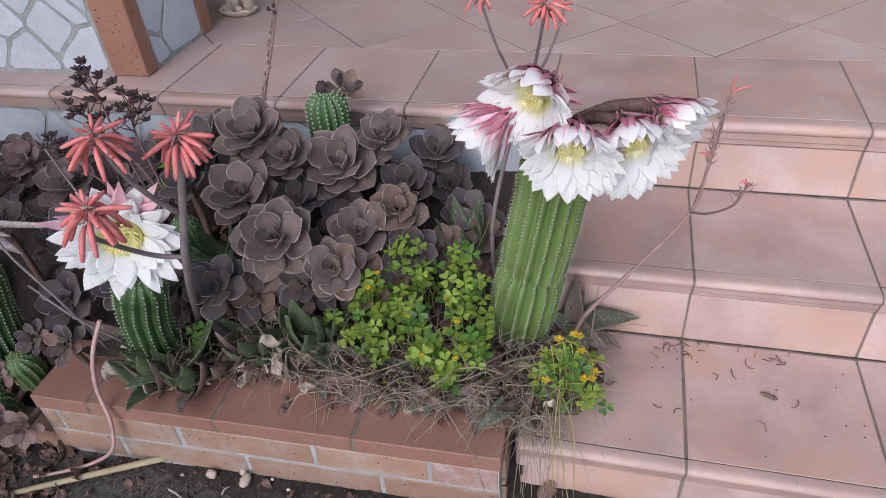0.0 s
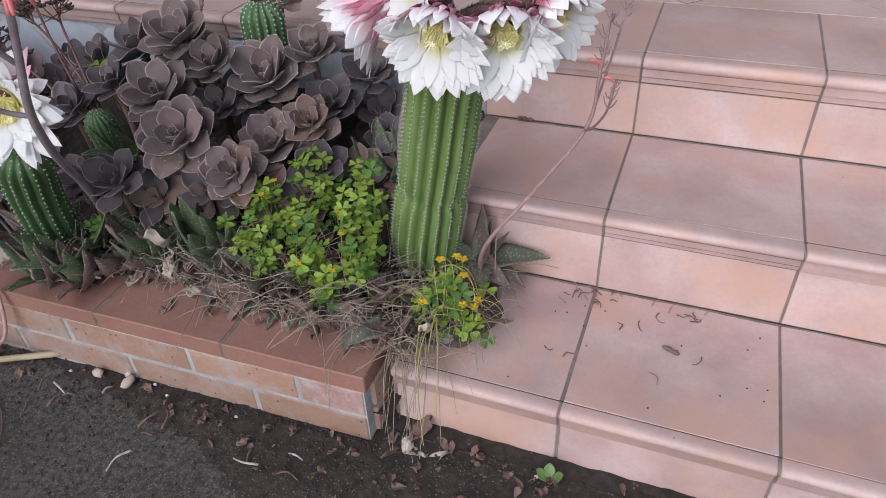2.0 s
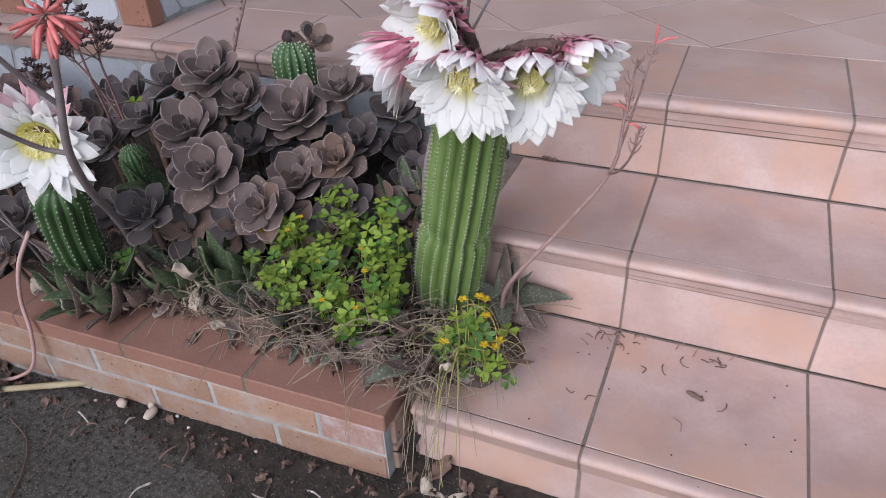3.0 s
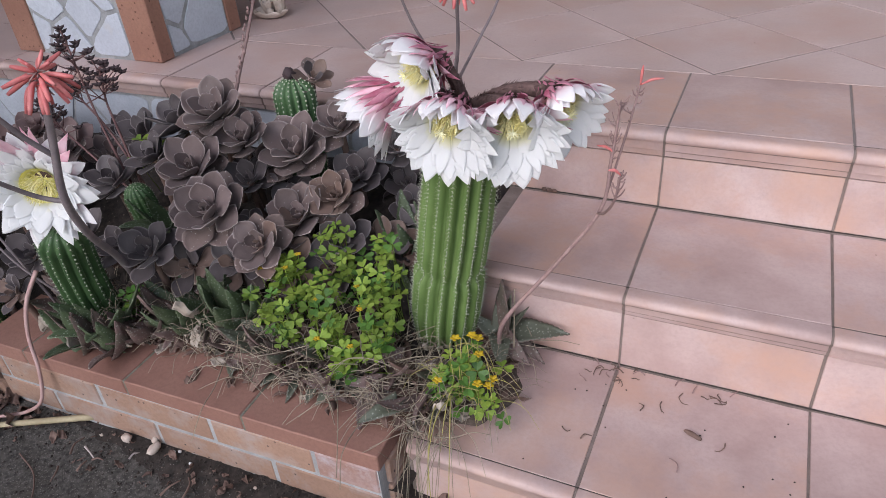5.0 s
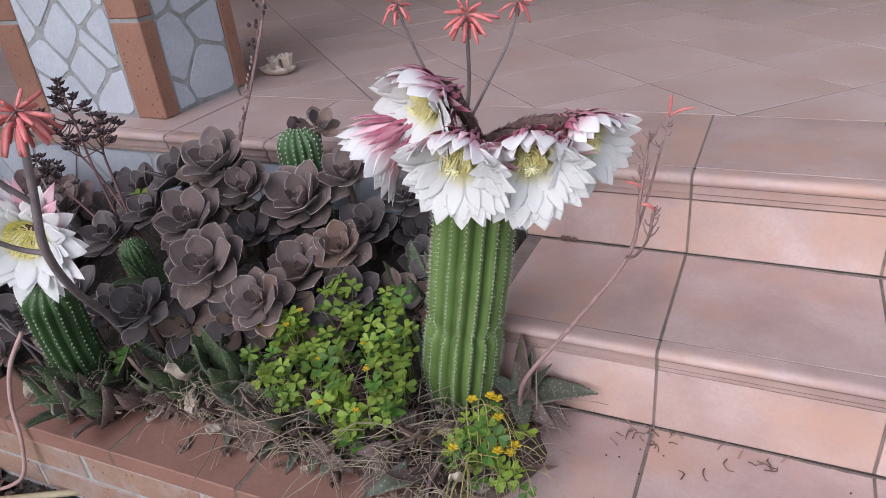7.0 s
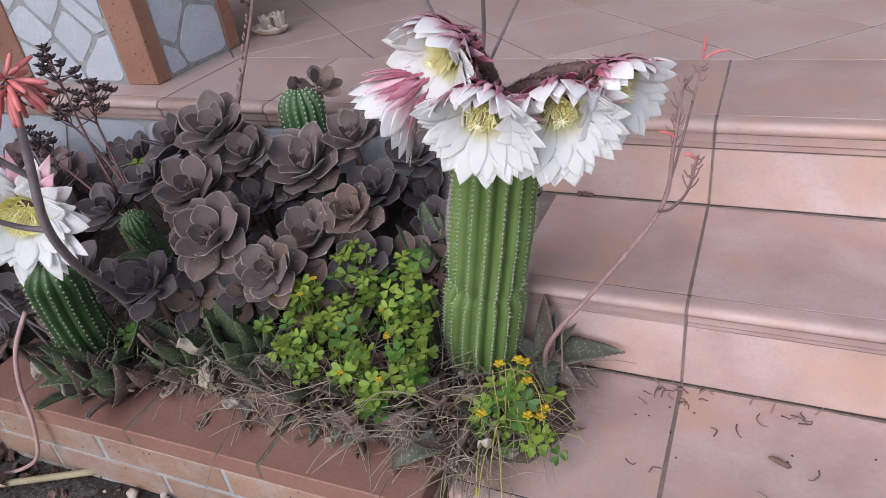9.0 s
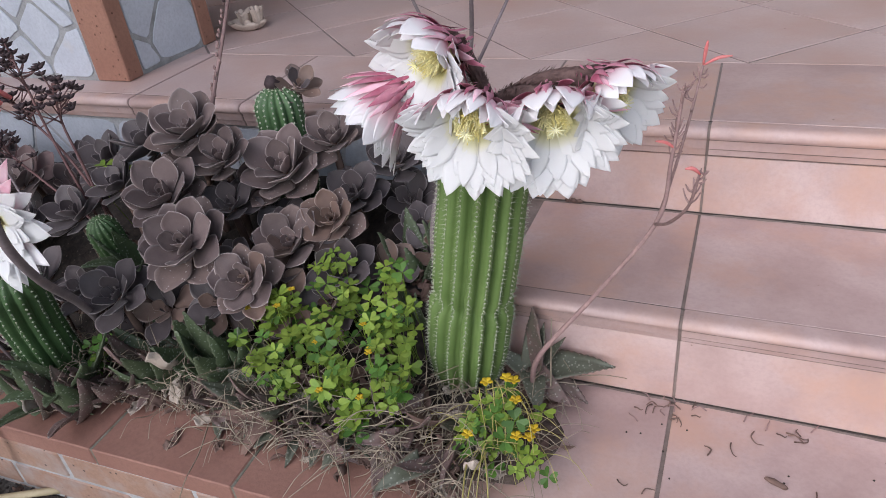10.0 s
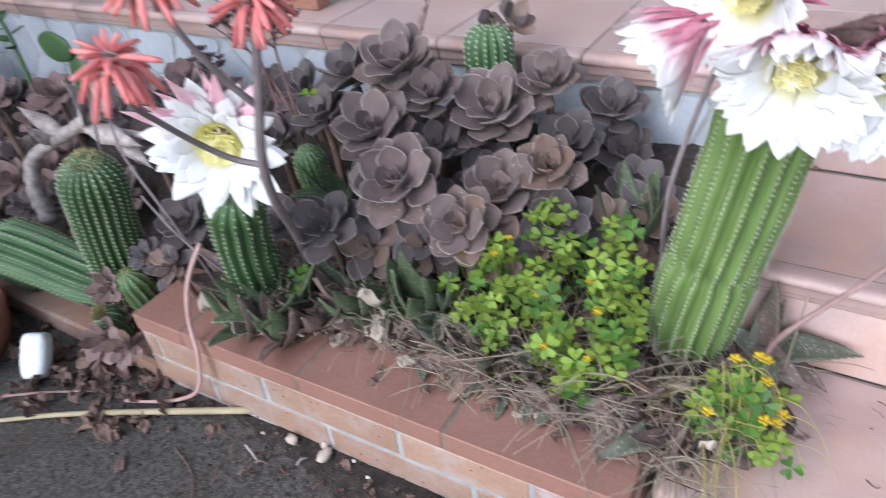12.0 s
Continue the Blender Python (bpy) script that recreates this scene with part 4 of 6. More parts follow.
def cactus_flower(owner, centre, axis, radius, base, seed, tube_mid=None, closed=0.0, hood=1.0, wild=False):
    """A trumpet flower: scaly tube from base, crimson tepals, white petals, yellow stamens in the throat at centre.
    closed: how far the bell is shut; hood: how far the upper petals arch forward over the throat; wild: a wide ragged star."""
    r = random.Random(seed)
    c = Vector(centre)
    a, s, t = frame_of(axis)
    root = c - a * (radius * 0.40)
    b = Vector(base)
    mid = Vector(tube_mid) if tube_mid else (b + root) / 2 + Vector((0, 0, 0.012))
    path = spline([b, mid, root - a * 0.026, root - a * 0.010], 5)
    k = len(path)

    def girth(f):
        return 0.0088 + 0.0117 * smoothstep((f - 0.35) / 0.65)

    head = part("flower", tube(path, [girth(i / (k - 1)) for i in range(k)], 12), TUBE, owner, "white cactus flower on a woolly brown tube")
    sv, sf = [], []
    fr = frames_along(path)
    for i in range(420):
        q = r.random() * (k - 1.01)
        j = int(q)
        p = path[j].lerp(path[j + 1], q - j)
        tt, ss, uu = fr[j]
        ang = r.uniform(0, 6.283)
        o = ss * math.cos(ang) + uu * math.sin(ang)
        e = tt.cross(o) * r.uniform(0.0008, 0.0024)
        n0 = len(sv)
        p0 = p + o * (girth(q / (k - 1)) - 0.001)
        sv += [p0 + e, p0 - e, p0 + tt * r.uniform(0.005, 0.011) + o * r.uniform(0.002, 0.006), p0 - o * 0.001 - tt * 0.001]
        sf += [(n0, n0 + 1, n0 + 2), (n0, n0 + 2, n0 + 3), (n0 + 1, n0 + 3, n0 + 2)]
    part("scale_cover", (sv, sf), TUBE, head, "brown hairy scales", "stuff", smooth=False)

    lift = (UP - a * a.z).normalized()

    def ring(count, from_tilt, to_tilt, length, shape, mat, name, back, rad, phase, wob=2.2, only=None, stretch=0.18, short=0.0, curl=5.0, fat=1.0):
        for i in range(count):
            ang = 2 * math.pi * (i + phase) / count + r.uniform(-0.13, 0.13)
            o = s * math.cos(ang) + t * math.sin(ang)
            up = o.dot(lift)
            if only and not only(up):
                continue
            over = hood * smoothstep((up - 0.12) / 0.58)
            t0 = from_tilt * (1 - 0.10 * over) * (1 - 0.45 * closed) + r.uniform(-wob, wob)
            t1 = (to_tilt * (1 - over) + curl * over) * (1 - 0.60 * closed) + r.uniform(-wob, wob)
            want = -radians(t1 - t0) + r.uniform(-0.05, 0.05)
            tl = radians(t0)
            fwd = a * math.cos(tl) + o * math.sin(tl)
            inner = a * math.sin(tl) - o * math.cos(tl)
            kk = length * r.uniform(0.88, 1.06) * (1 + stretch * max(0.0, -up) + 0.10 * over - short * max(0.0, up))
            m = axes(root - a * back + o * rad, fwd, inner) @ Matrix.Rotation(r.uniform(-0.06, 0.06), 4, "Y") @ Matrix.Diagonal((kk * fat * r.uniform(0.88, 1.1), kk, kk, 1))
            part_at(name, petal_mesh(shape, round(want * 10), r.randrange(3)), mat, head, m)

    R = radius
    if wild:
        ring(13, 42, 58, R * 0.78, "broad", PETAL, "petal", 0.0, 0.021, 0.3, 1.2, stretch=0.05, short=0.3, fat=1.4)
        ring(15, 43, 61, R * 0.94, "broad", PETAL, "petal", 0.0008, 0.0215, 0.0, 1.2, stretch=0.05, short=0.34, fat=1.3)
        ring(16, 44, 64, R * 1.06, "broad", PETAL, "petal", 0.0016, 0.022, 0.5, 1.5, stretch=0.05, short=0.38, fat=1.2)
        ring(13, 50, 74, R * 1.20, "broad", PETAL, "petal", 0.0045, 0.023, 0.2, 6, short=0.18)
        ring(11, 55, 82, R * 1.26, "slim", PETAL_BLUSH, "tepal", 0.008, 0.023, 0.7, 9, fat=1.2)
        ring(21, 62, 54, R * 1.66, "narrow", PINK_TEPAL, "tepal", 0.012, 0.022, 0.1, 7, lambda up: up > 0.55, fat=1.25)
    else:
        def below(up):
            return closed > 0 or up < 0.45

        def above(up):
            return up > 0.18

        ring(18, 35, 66, R * 0.84, "broad", PETAL, "petal", 0.0, 0.0165, 0.0, 1.2, below)
        ring(21, 36, 68, R * 0.97, "broad", PETAL, "petal", 0.0008, 0.0170, 0.5, 1.2, below)
        ring(22, 37, 70, R * 1.07, "broad", PETAL, "petal", 0.0016, 0.0175, 0.2, 1.2, below)
        ring(21, 38.5, 73, R * 1.14, "broad", PETAL_BLUSH if closed else PETAL, "petal", 0.0028, 0.0180, 0.6, 2, below)
        if not closed:
            # the visor of broad petals, rosy at the root, arching over the throat
            ring(14, 62, 62, R * 0.90, "broad", PETAL_BLUSH, "petal", 0.0010, 0.0185, 0.25, 3, above, curl=-26)
            ring(15, 66, 68, R * 1.10, "broad", PETAL_BLUSH, "petal", 0.0030, 0.0195, 0.75, 4, above, curl=-18)
        ring(14, 66, 74, R * 0.96, "narrow", PINK_TEPAL, "tepal", 0.0075, 0.0208, 0.4, 5, lambda up: up > -0.3, curl=-10)
        ring(17, 64, 78, R * 0.94, "narrow", TEPAL, "tepal", 0.0120, 0.0212, 0.7, 7, lambda up: up > -0.3, curl=5)
        ring(13, 38, 74, R * 0.50, "narrow", TEPAL, "tepal", 0.021, 0.0205, 0.2, 9, curl=20)
        ring(12, 30, 60, R * 0.42, "narrow", TEPAL, "tepal", 0.031, 0.0190, 0.6, 8, curl=20)
        ring(10, 26, 50, R * 0.30, "narrow", TEPAL, "tepal", 0.041, 0.0165, 0.1, 8, curl=20)
    # throat and stamens
    cup = []
    rows = 6
    wide = R * (0.46 if wild else 0.30)
    for i in range(rows + 1):
        f = i / rows
        for j in range(18):
            ang = 2 * math.pi * j / 18
            cup.append(root + a * (-0.009 + (R * 0.20 + 0.009) * f) + (s * math.cos(ang) + t * math.sin(ang)) * (0.0165 + (wide - 0.0155) * f))
    cf = [(i * 18 + j, i * 18 + (j + 1) % 18, (i + 1) * 18 + (j + 1) % 18, (i + 1) * 18 + j) for i in range(rows) for j in range(18)] + [tuple(range(17, -1, -1))]
    part("throat", (cup, cf), DEEP_THROAT if wild else THROAT, head, "pale yellow throat")
    fil = []
    hub = root + a * (R * 0.10)
    for i in range(170):
        ang, q = r.uniform(0, 6.283), math.sqrt(r.uniform(0.03, 1.0))
        o = s * math.cos(ang) + t * math.sin(ang)
        tip = hub + o * (wide * q * 0.98) + a * (R * (0.28 - 0.06 * q * q + r.uniform(-0.07, 0.07))) - lift * (0.004 * r.random())
        p0 = hub + o * (0.5 * wide * q + 0.002)
        p1 = p0.lerp(tip, 0.55) + a * 0.002 + o * 0.001
        fil.append(tube([p0, p1, tip], (0.0008, 0.0006), 3, False))
        fil.append(blob(tip, (0.0009, 0.0009, 0.0009), i, 0.0, 4, 3))
    part("stamen_tuft", joined(*fil), STAMEN, head, "dense yellow stamens", "stuff", smooth=False)
    # pale style with its spreading star of lobes
    style = []
    for i in range(9):
        ang = i * 0.698
        o = s * math.cos(ang) + t * math.sin(ang)
        e0 = hub + a * (R * 0.42)
        style.append(tube([e0, e0 + a * 0.004 + o * 0.004, e0 + a * 0.006 + o * 0.009], (0.0009, 0.0005), 4, False))
    style.append(tube([hub, hub + a * (R * 0.42)], 0.0014, 5, False))
    part("style", joined(*style), THROAT, head, "pale star-tipped style", smooth=False)
    return head


# the tall flowering cactus beside the steps
tall = cactus([(-0.322, -0.070, 0.110), (-0.306, -0.074, 0.250), (-0.289, -0.077, 0.352), (-0.270, -0.080, 0.455), (-0.250, -0.082, 0.575)], 0.0605, 17, CACTUS,
              "tall ribbed green cactus crowned with five large white flowers", 0.0076, 0.30, 0.10, 0.550, 3, None, 0.0085, 0.0014)
J = Vector((-0.238, -0.076, 0.655))
part("bud", blob(J - Vector((0.004, 0, 0.012)), (0.024, 0.022, 0.022), 8, 0.35, 14, 9), TUBE, tall, "woolly brown crown between the flower tubes")
cactus_flower(tall, (-0.222, -0.196, 0.674), (0.06, -0.95, -0.20), 0.064, J, 1, (-0.228, -0.118, 0.676))
cactus_flower(tall, (-0.136, -0.166, 0.671), (0.30, -0.92, -0.20), 0.062, J, 2, (-0.190, -0.100, 0.680))
cactus_flower(tall, (-0.286, -0.155, 0.731), (-0.42, -0.87, -0.08), 0.064, J, 3, (-0.252, -0.096, 0.710), 0.0, 0.9)
cactus_flower(tall, (-0.352, -0.140, 0.672), (-0.76, -0.40, -0.50), 0.065, J, 4, (-0.280, -0.098, 0.684), 0.55, 0.6)
cactus_flower(tall, (-0.078, -0.117, 0.682), (0.70, -0.64, -0.28), 0.050, J, 5, (-0.170, -0.082, 0.690))

# the shorter flowering cactus
low = cactus([(-0.990, -0.258, 0.170), (-0.972, -0.284, 0.290), (-0.946, -0.304, 0.378), (-0.916, -0.321, 0.440)], 0.044, 14, CACTUS_DEEP,
             "leaning ribbed green cactus with one wide white flower", 0.013, 0.20, 0.15, None, 5)
cactus_flower(low, (-0.894, -0.341, 0.553), (0.48, -0.85, 0.06), 0.066, (-0.908, -0.326, 0.460), 9, (-0.914, -0.318, 0.510), 0.0, 0.0, True)

small = cactus([(-0.762, 0.190, 0.315), (-0.762, 0.192, 0.420), (-0.763, 0.194, 0.522)], 0.0455, 16, CACTUS_DARK, "round-topped green cactus with a withered bud at the terrace edge", 0.010, 0.24, 0.19, None, 7, None, 0.006, 0.0022)
part("bud", blob((-0.764, 0.192, 0.566), (0.013, 0.013, 0.016), 4, 0.6), SEED, small, "withered black bud")
rosette((-0.728, 0.222, 0.556), 0.086, (0.55, -0.30, 0.75), (LEAF_TAN, LEAF_SHADED, 0.4), "little mauve rosette rising behind the round-topped cactus", 12, 90, stem_to=(-0.755, 0.245, 0.32), open_to=74, wide=0.9)
cactus([(-0.970, -0.092, 0.330), (-0.970, -0.098, 0.365), (-0.969, -0.104, 0.396)], 0.029, 15, CACTUS_DEEP, "small round spiny cactus among dark rosettes", 0.011, 0.16, 0.5, None, 8, None, 0.004, 0.0010)
cactus([(-1.355, -0.300, 0.130), (-1.326, -0.312, 0.280), (-1.292, -0.318, 0.405)], 0.056, 22, CACTUS_DEEP, "stout barrel-shaped cactus with a golden-spined top", 0.0100, 0.20, 0.20, None, 9, SPINE, 0.0050, 0.0021)
cactus([(-1.385, -0.325, 0.150), (-1.445, -0.348, 0.182), (-1.503, -0.376, 0.224), (-1.546, -0.398, 0.252)], 0.058, 17, CACTUS_DARK, "ribbed green cactus lying down towards the pot", 0.0100, 0.24, 0.17, None, 10, SPINE, 0.0045, 0.0019)
cactus([(-1.650, -0.318, 0.095), (-1.722, -0.350, 0.155), (-1.788, -0.386, 0.226)], 0.058, 17, CACTUS_DARK, "ribbed green cactus leaning out beside the lying one", 0.0100, 0.24, 0.20, None, 11, SPINE, 0.0045, 0.0019)
cactus([(-1.262, -0.330, 0.150), (-1.258, -0.338, 0.190), (-1.255, -0.345, 0.215)], 0.030, 13, CACTUS_DARK, "tiny round cactus at the planter's edge", 0.008, 0.13, 0.4, None, 12, SPINE_GOLD)
cactus([(-1.330, -0.365, 0.080), (-1.328, -0.375, 0.110), (-1.326, -0.385, 0.130)], 0.026, 13, CACTUS_DARK, "tiny round cactus hanging over the kerb", 0.008, 0.13, 0.4, None, 13, SPINE)


# ---- coral aloe flower stalks ----
def coral_head(owner, centre, axis, size, seed, count=24):
    """A dense head of tubular florets round the end of a stalk: short buds on top, spreading ones at the middle, longer drooping ones below."""
    r = random.Random(seed)
    c = Vector(centre)
    a, s, t = frame_of(axis)
    for i in range(count):
        f = i / (count - 1)
        ang = i * 2.4 + r.uniform(-0.4, 0.4)
        o = s * math.cos(ang) + t * math.sin(ang)
        p0 = c + a * (size * (0.18 - 0.26 * f)) + o * 0.003
        lean = radians(22 + 116 * f ** 0.55 + r.uniform(-18, 18))
        d1 = (o * math.sin(min(lean, 1.6)) + a * math.cos(min(lean, 1.6))).normalized()
        d2 = (o * math.sin(lean) + a * math.cos(lean) + Vector((0, 0, -0.75 * f))).normalized()
        l = size * r.uniform(0.80, 1.15) * (0.20 + 0.26 * smoothstep(f / 0.45))
        path = spline([p0, p0 + d1 * l * 0.30, p0 + d1 * l * 0.30 + d2 * l * 0.70], 4)
        k = len(path)
        part("floret", tube(path, [size * (0.011 + 0.025 * smoothstep(j / (k - 1) * 1.5) - 0.013 * smoothstep((j / (k - 1) - 0.78) * 4.5)) * (0.72 + 0.28 * smoothstep(f / 0.4)) for j in range(k)], 8), CORAL, owner)
    # dried bracts and spent florets at the hub
    dry = []
    for i in range(16):
        d = (a * r.uniform(-0.6, 1.0) + s * r.uniform(-1, 1) + t * r.uniform(-1, 1)).normalized()
        p0 = c + a * size * r.uniform(-0.10, 0.16)
        dry.append(tube([p0, p0 + d * size * 0.07, p0 + d * size * r.uniform(0.11, 0.19) - Vector((0, 0, 0.003))], (0.0016, 0.0009), 4))
    part("bract_tuft", joined(*dry), STALK_DRY, owner, "dry brown bracts", "stuff")


def stalk_thing(name, base, label, category, paths, mat, radii):
    top = thing(name, base, label, category)
    for p, rr in zip(paths, radii):
        part("stem", tube(spline(p, 7), rr, 8), mat, top)
    return top


st = stalk_thing("aloe_flower_stalk", (-0.945, -0.190, 0.190), "branching mauve aloe stalk with three drooping coral flower heads", "flower stalk", (
    [(-0.945, -0.190, 0.190), (-0.918, -0.214, 0.284), (-0.862, -0.272, 0.385), (-0.780, -0.358, 0.500), (-0.726, -0.406, 0.600), (-0.700, -0.406, 0.690), (-0.677, -0.404, 0.776)],
    [(-0.730, -0.403, 0.592), (-0.758, -0.420, 0.604), (-0.768, -0.450, 0.636), (-0.757, -0.492, 0.682), (-0.737, -0.525, 0.718), (-0.699, -0.552, 0.768)],
    [(-0.708, -0.406, 0.668), (-0.716, -0.432, 0.708), (-0.722, -0.458, 0.758), (-0.726, -0.475, 0.810)]), STALK, ((0.0080, 0.0048), (0.0040, 0.0030), (0.0040, 0.0030)))
coral_head(st, (-0.676, -0.404, 0.776), (0.05, 0.0, 1), 0.100, 1, 26)
coral_head(st, (-0.698, -0.552, 0.768), (0.05, -0.1, 1), 0.092, 2, 24)
coral_head(st, (-0.726, -0.475, 0.812), (-0.1, 0.0, 1), 0.090, 3, 22)
st = stalk_thing("aloe_flower_stalk", (-0.375, 0.020, 0.200), "slender aloe stalk with three small coral heads behind the cactus", "flower stalk", (
    [(-0.375, 0.020, 0.200), (-0.368, -0.020, 0.423), (-0.335, 0.060, 0.600), (-0.305, 0.045, 0.690), (-0.284, 0.010, 0.800)],
    [(-0.335, 0.060, 0.600), (-0.345, 0.040, 0.680), (-0.362, 0.010, 0.745), (-0.381, -0.006, 0.820)],
    [(-0.320, 0.060, 0.630), (-0.285, 0.085, 0.700), (-0.270, 0.130, 0.745), (-0.263, 0.160, 0.790)]), STALK, ((0.0048, 0.0026), (0.0027, 0.0020), (0.0027, 0.0020)))
coral_head(st, (-0.283, 0.010, 0.802), (0, 0, 1), 0.085, 4, 22)
coral_head(st, (-0.381, -0.006, 0.822), (-0.2, 0, 1), 0.065, 5, 11)
coral_head(st, (-0.263, 0.162, 0.794), (0.25, 0, 1), 0.065, 6, 11)

# the spent stalk leaning over the steps
st = stalk_thing("spent_flower_stalk", (-0.206, -0.072, 0.190), "long pinkish spent flower stalk leaning out over the steps", "flower stalk", (
    [(-0.206, -0.072, 0.190), (-0.186, -0.090, 0.276), (-0.108, -0.090, 0.398), (-0.036, -0.084, 0.516), (-0.024, -0.082, 0.600), (-0.017, -0.078, 0.685)],
    [(-0.036, -0.084, 0.514), (-0.022, -0.066, 0.575), (-0.010, -0.044, 0.640), (-0.003, -0.024, 0.690)],
    [(-0.037, -0.084, 0.514), (-0.018, -0.130, 0.545), (0.004, -0.183, 0.598), (0.013, -0.204, 0.648)]), STALK_DRY, ((0.0044, 0.0018), (0.0022, 0.0014), (0.0022, 0.0014)))
tr = random.Random(3)
for e, dn, cnt in (((-0.017, -0.078, 0.685), (-0.007, -0.004, -0.085), 26), ((-0.003, -0.024, 0.690), (-0.006, -0.018, -0.050), 8), ((0.013, -0.204, 0.648), (-0.009, 0.021, -0.050), 12)):
    for i in range(cnt):
        p0 = Vector(e) + Vector(dn) * tr.random()
        d = Vector((tr.uniform(-1, 1), tr.uniform(-1, 1), tr.uniform(-0.2, 0.8))).normalized()
        l = tr.uniform(0.007, 0.016)
        part("twig", tube(spline([p0, p0 + d * l * 0.6, p0 + d * l + Vector((0, 0, 0.005))], 3), (0.0012, 0.0007), 5), STALK_DRY, st)
for p0, d, l in (((-0.003, -0.024, 0.690), (0.1, -0.2, 1.0), 0.030), ((-0.003, -0.024, 0.690), (0.9, 0.3, 0.25), 0.032), ((-0.020, -0.080, 0.612), (-0.7, -0.5, 0.5), 0.030), ((0.013, -0.204, 0.645), (-0.6, -0.4, 0.4), 0.018)):
    q, d = Vector(p0), Vector(d).normalized()
    part("floret", tube(spline([q, q + d * l * 0.5 + Vector((0, 0, 0.003)), q + d * l], 4), [0.0010, 0.0014, 0.0018, 0.0021, 0.0022, 0.0021, 0.0018, 0.0014, 0.0008], 6), CORAL, st, "faded coral floret")

# dry stalks at the back
st = stalk_thing("dry_flower_stalk", (-0.930, 0.120, 0.330), "thin dry brown flower stalk with empty buds near the terrace edge", "flower stalk", (
    [(-0.930, 0.120, 0.330), (-0.912, 0.142, 0.450), (-0.895, 0.175, 0.545), (-0.877, 0.222, 0.640), (-0.858, 0.265, 0.740), (-0.845, 0.290, 0.820)],), STALK_DRY, ((0.0052, 0.0028),))
for i in range(26):
    f = i / 25
    p = Vector((-0.895, 0.175, 0.545)).lerp(Vector((-0.848, 0.284, 0.800)), f)
    d = Vector((tr.uniform(-1, 1), tr.uniform(-1, 0.4), tr.uniform(0.0, 0.8))).normalized()
    if f < 0.6:
        part("bud", blob(p + d * 0.005, (0.003, 0.003, 0.005), i, 0.3, 6, 4), STALK_DRY, st)
    else:
        part("twig", tube([p, p + d * 0.010, p + d * 0.018], (0.0011, 0.0008), 5), STALK_DRY, st)
        part("bud", blob(p + d * 0.020, (0.0042, 0.0042, 0.005), i, 0.5, 6, 4), SEED, st)


def seed_stalk(path, spray, seed, count):
    r = random.Random(seed)
    st = stalk_thing("seed_stalk", path[0], "dark dried seed stalk with clustered black star-shaped pods", "flower stalk", (spline(path, 3)[::2] + [Vector(path[-1])],), RED_STALK, ((0.0030, 0.0017),))
    e = Vector(path[-1])
    back = (Vector(path[-2]) - e).normalized()
    for i in range(count):
        f = i / count
        p = e + back * (spray * 1.3 * f)
        d = Vector((r.uniform(-1, 1), r.uniform(-0.8, 0.8), r.uniform(-0.1, 1.0))).normalized()
        q = p + d * spray * (0.25 + 0.55 * f) * r.uniform(0.6, 1.5)
        part("twig", tube([p, (p + q) / 2 + Vector((0, 0, -0.002)), q], (0.0015, 0.0010), 5), RED_STALK, st)
        pod = []
        for k in range(5):
            o = Vector((math.cos(k * 1.257), math.sin(k * 1.257), 0.5)).normalized()
            pod.append(tube([q, q + o * 0.006, q + o * 0.0128], [0.0024, 0.0034, 0.0005], 5))
        part("pod", joined(*pod), SEED, st)
    return st


seed_stalk([(-1.080, -0.020, 0.330), (-1.115, -0.020, 0.500), (-1.125, -0.020, 0.600), (-1.131, -0.020, 0.690)], 0.058, 1, 20)
seed_stalk([(-1.040, -0.030, 0.330), (-1.060, -0.025, 0.480), (-1.075, -0.020, 0.560), (-1.060, -0.020, 0.635)], 0.062, 2, 21)
seed_stalk([(-1.050, -0.010, 0.330), (-1.100, -0.010, 0.470), (-1.160, -0.015, 0.560), (-1.190, -0.020, 0.610)], 0.062, 3, 21)
seed_stalk([(-1.120, 0.000, 0.330), (-1.200, -0.010, 0.420), (-1.250, -0.020, 0.480), (-1.277, -0.020, 0.530)], 0.055, 4, 18)

# weathered stems at the shady end, thin twigs
st = stalk_thing("weathered_stem", (-1.760, -0.220, 0.150), "thick curved grey weathered succulent stem", "dead stem", (
    [(-1.760, -0.220, 0.150), (-1.765, -0.215, 0.230), (-1.730, -0.205, 0.310), (-1.620, -0.200, 0.370), (-1.500, -0.190, 0.425), (-1.375, -0.180, 0.490)],
    [(-1.520, -0.190, 0.420), (-1.400, -0.170, 0.415), (-1.260, -0.150, 0.410)]), GREYWOOD, ([0.023 + 0.0016 * math.sin(i * 2.1) - 0.0005 * i for i in range(16)] + [0.014 + 0.0014 * math.sin(i * 1.7) for i in range(20)], (0.013, 0.006)))
SHEATH = [blade("sheath", 1.0, w, 0.05, wide_lance, b, -0.5, 10, 5, 0.12, 300 + k) for k, (w, b) in enumerate(((0.30, 0.6), (0.24, -0.5), (0.36, 0.2)))]
for k, (p, d, l) in enumerate((((-1.500, -0.190, 0.425), (0.8, -0.1, 0.6), 0.17), ((-1.470, -0.195, 0.430), (0.9, -0.2, 0.15), 0.19), ((-1.560, -0.200, 0.395), (-0.5, -0.2, 0.5), 0.10), ((-1.440, -0.190, 0.440), (0.5, 0.2, 0.8), 0.13), ((-1.420, -0.180, 0.420), (0.9, -0.3, -0.1), 0.15), ((-1.610, -0.200, 0.372), (0.2, -0.5, 0.6), 0.08))):
    part_at("sheath", SHEATH[k % 3], GREYWOOD, st, axes(p, d, (0, -0.6, 0.8)) @ Matrix.Diagonal((l, l, l, 1)))
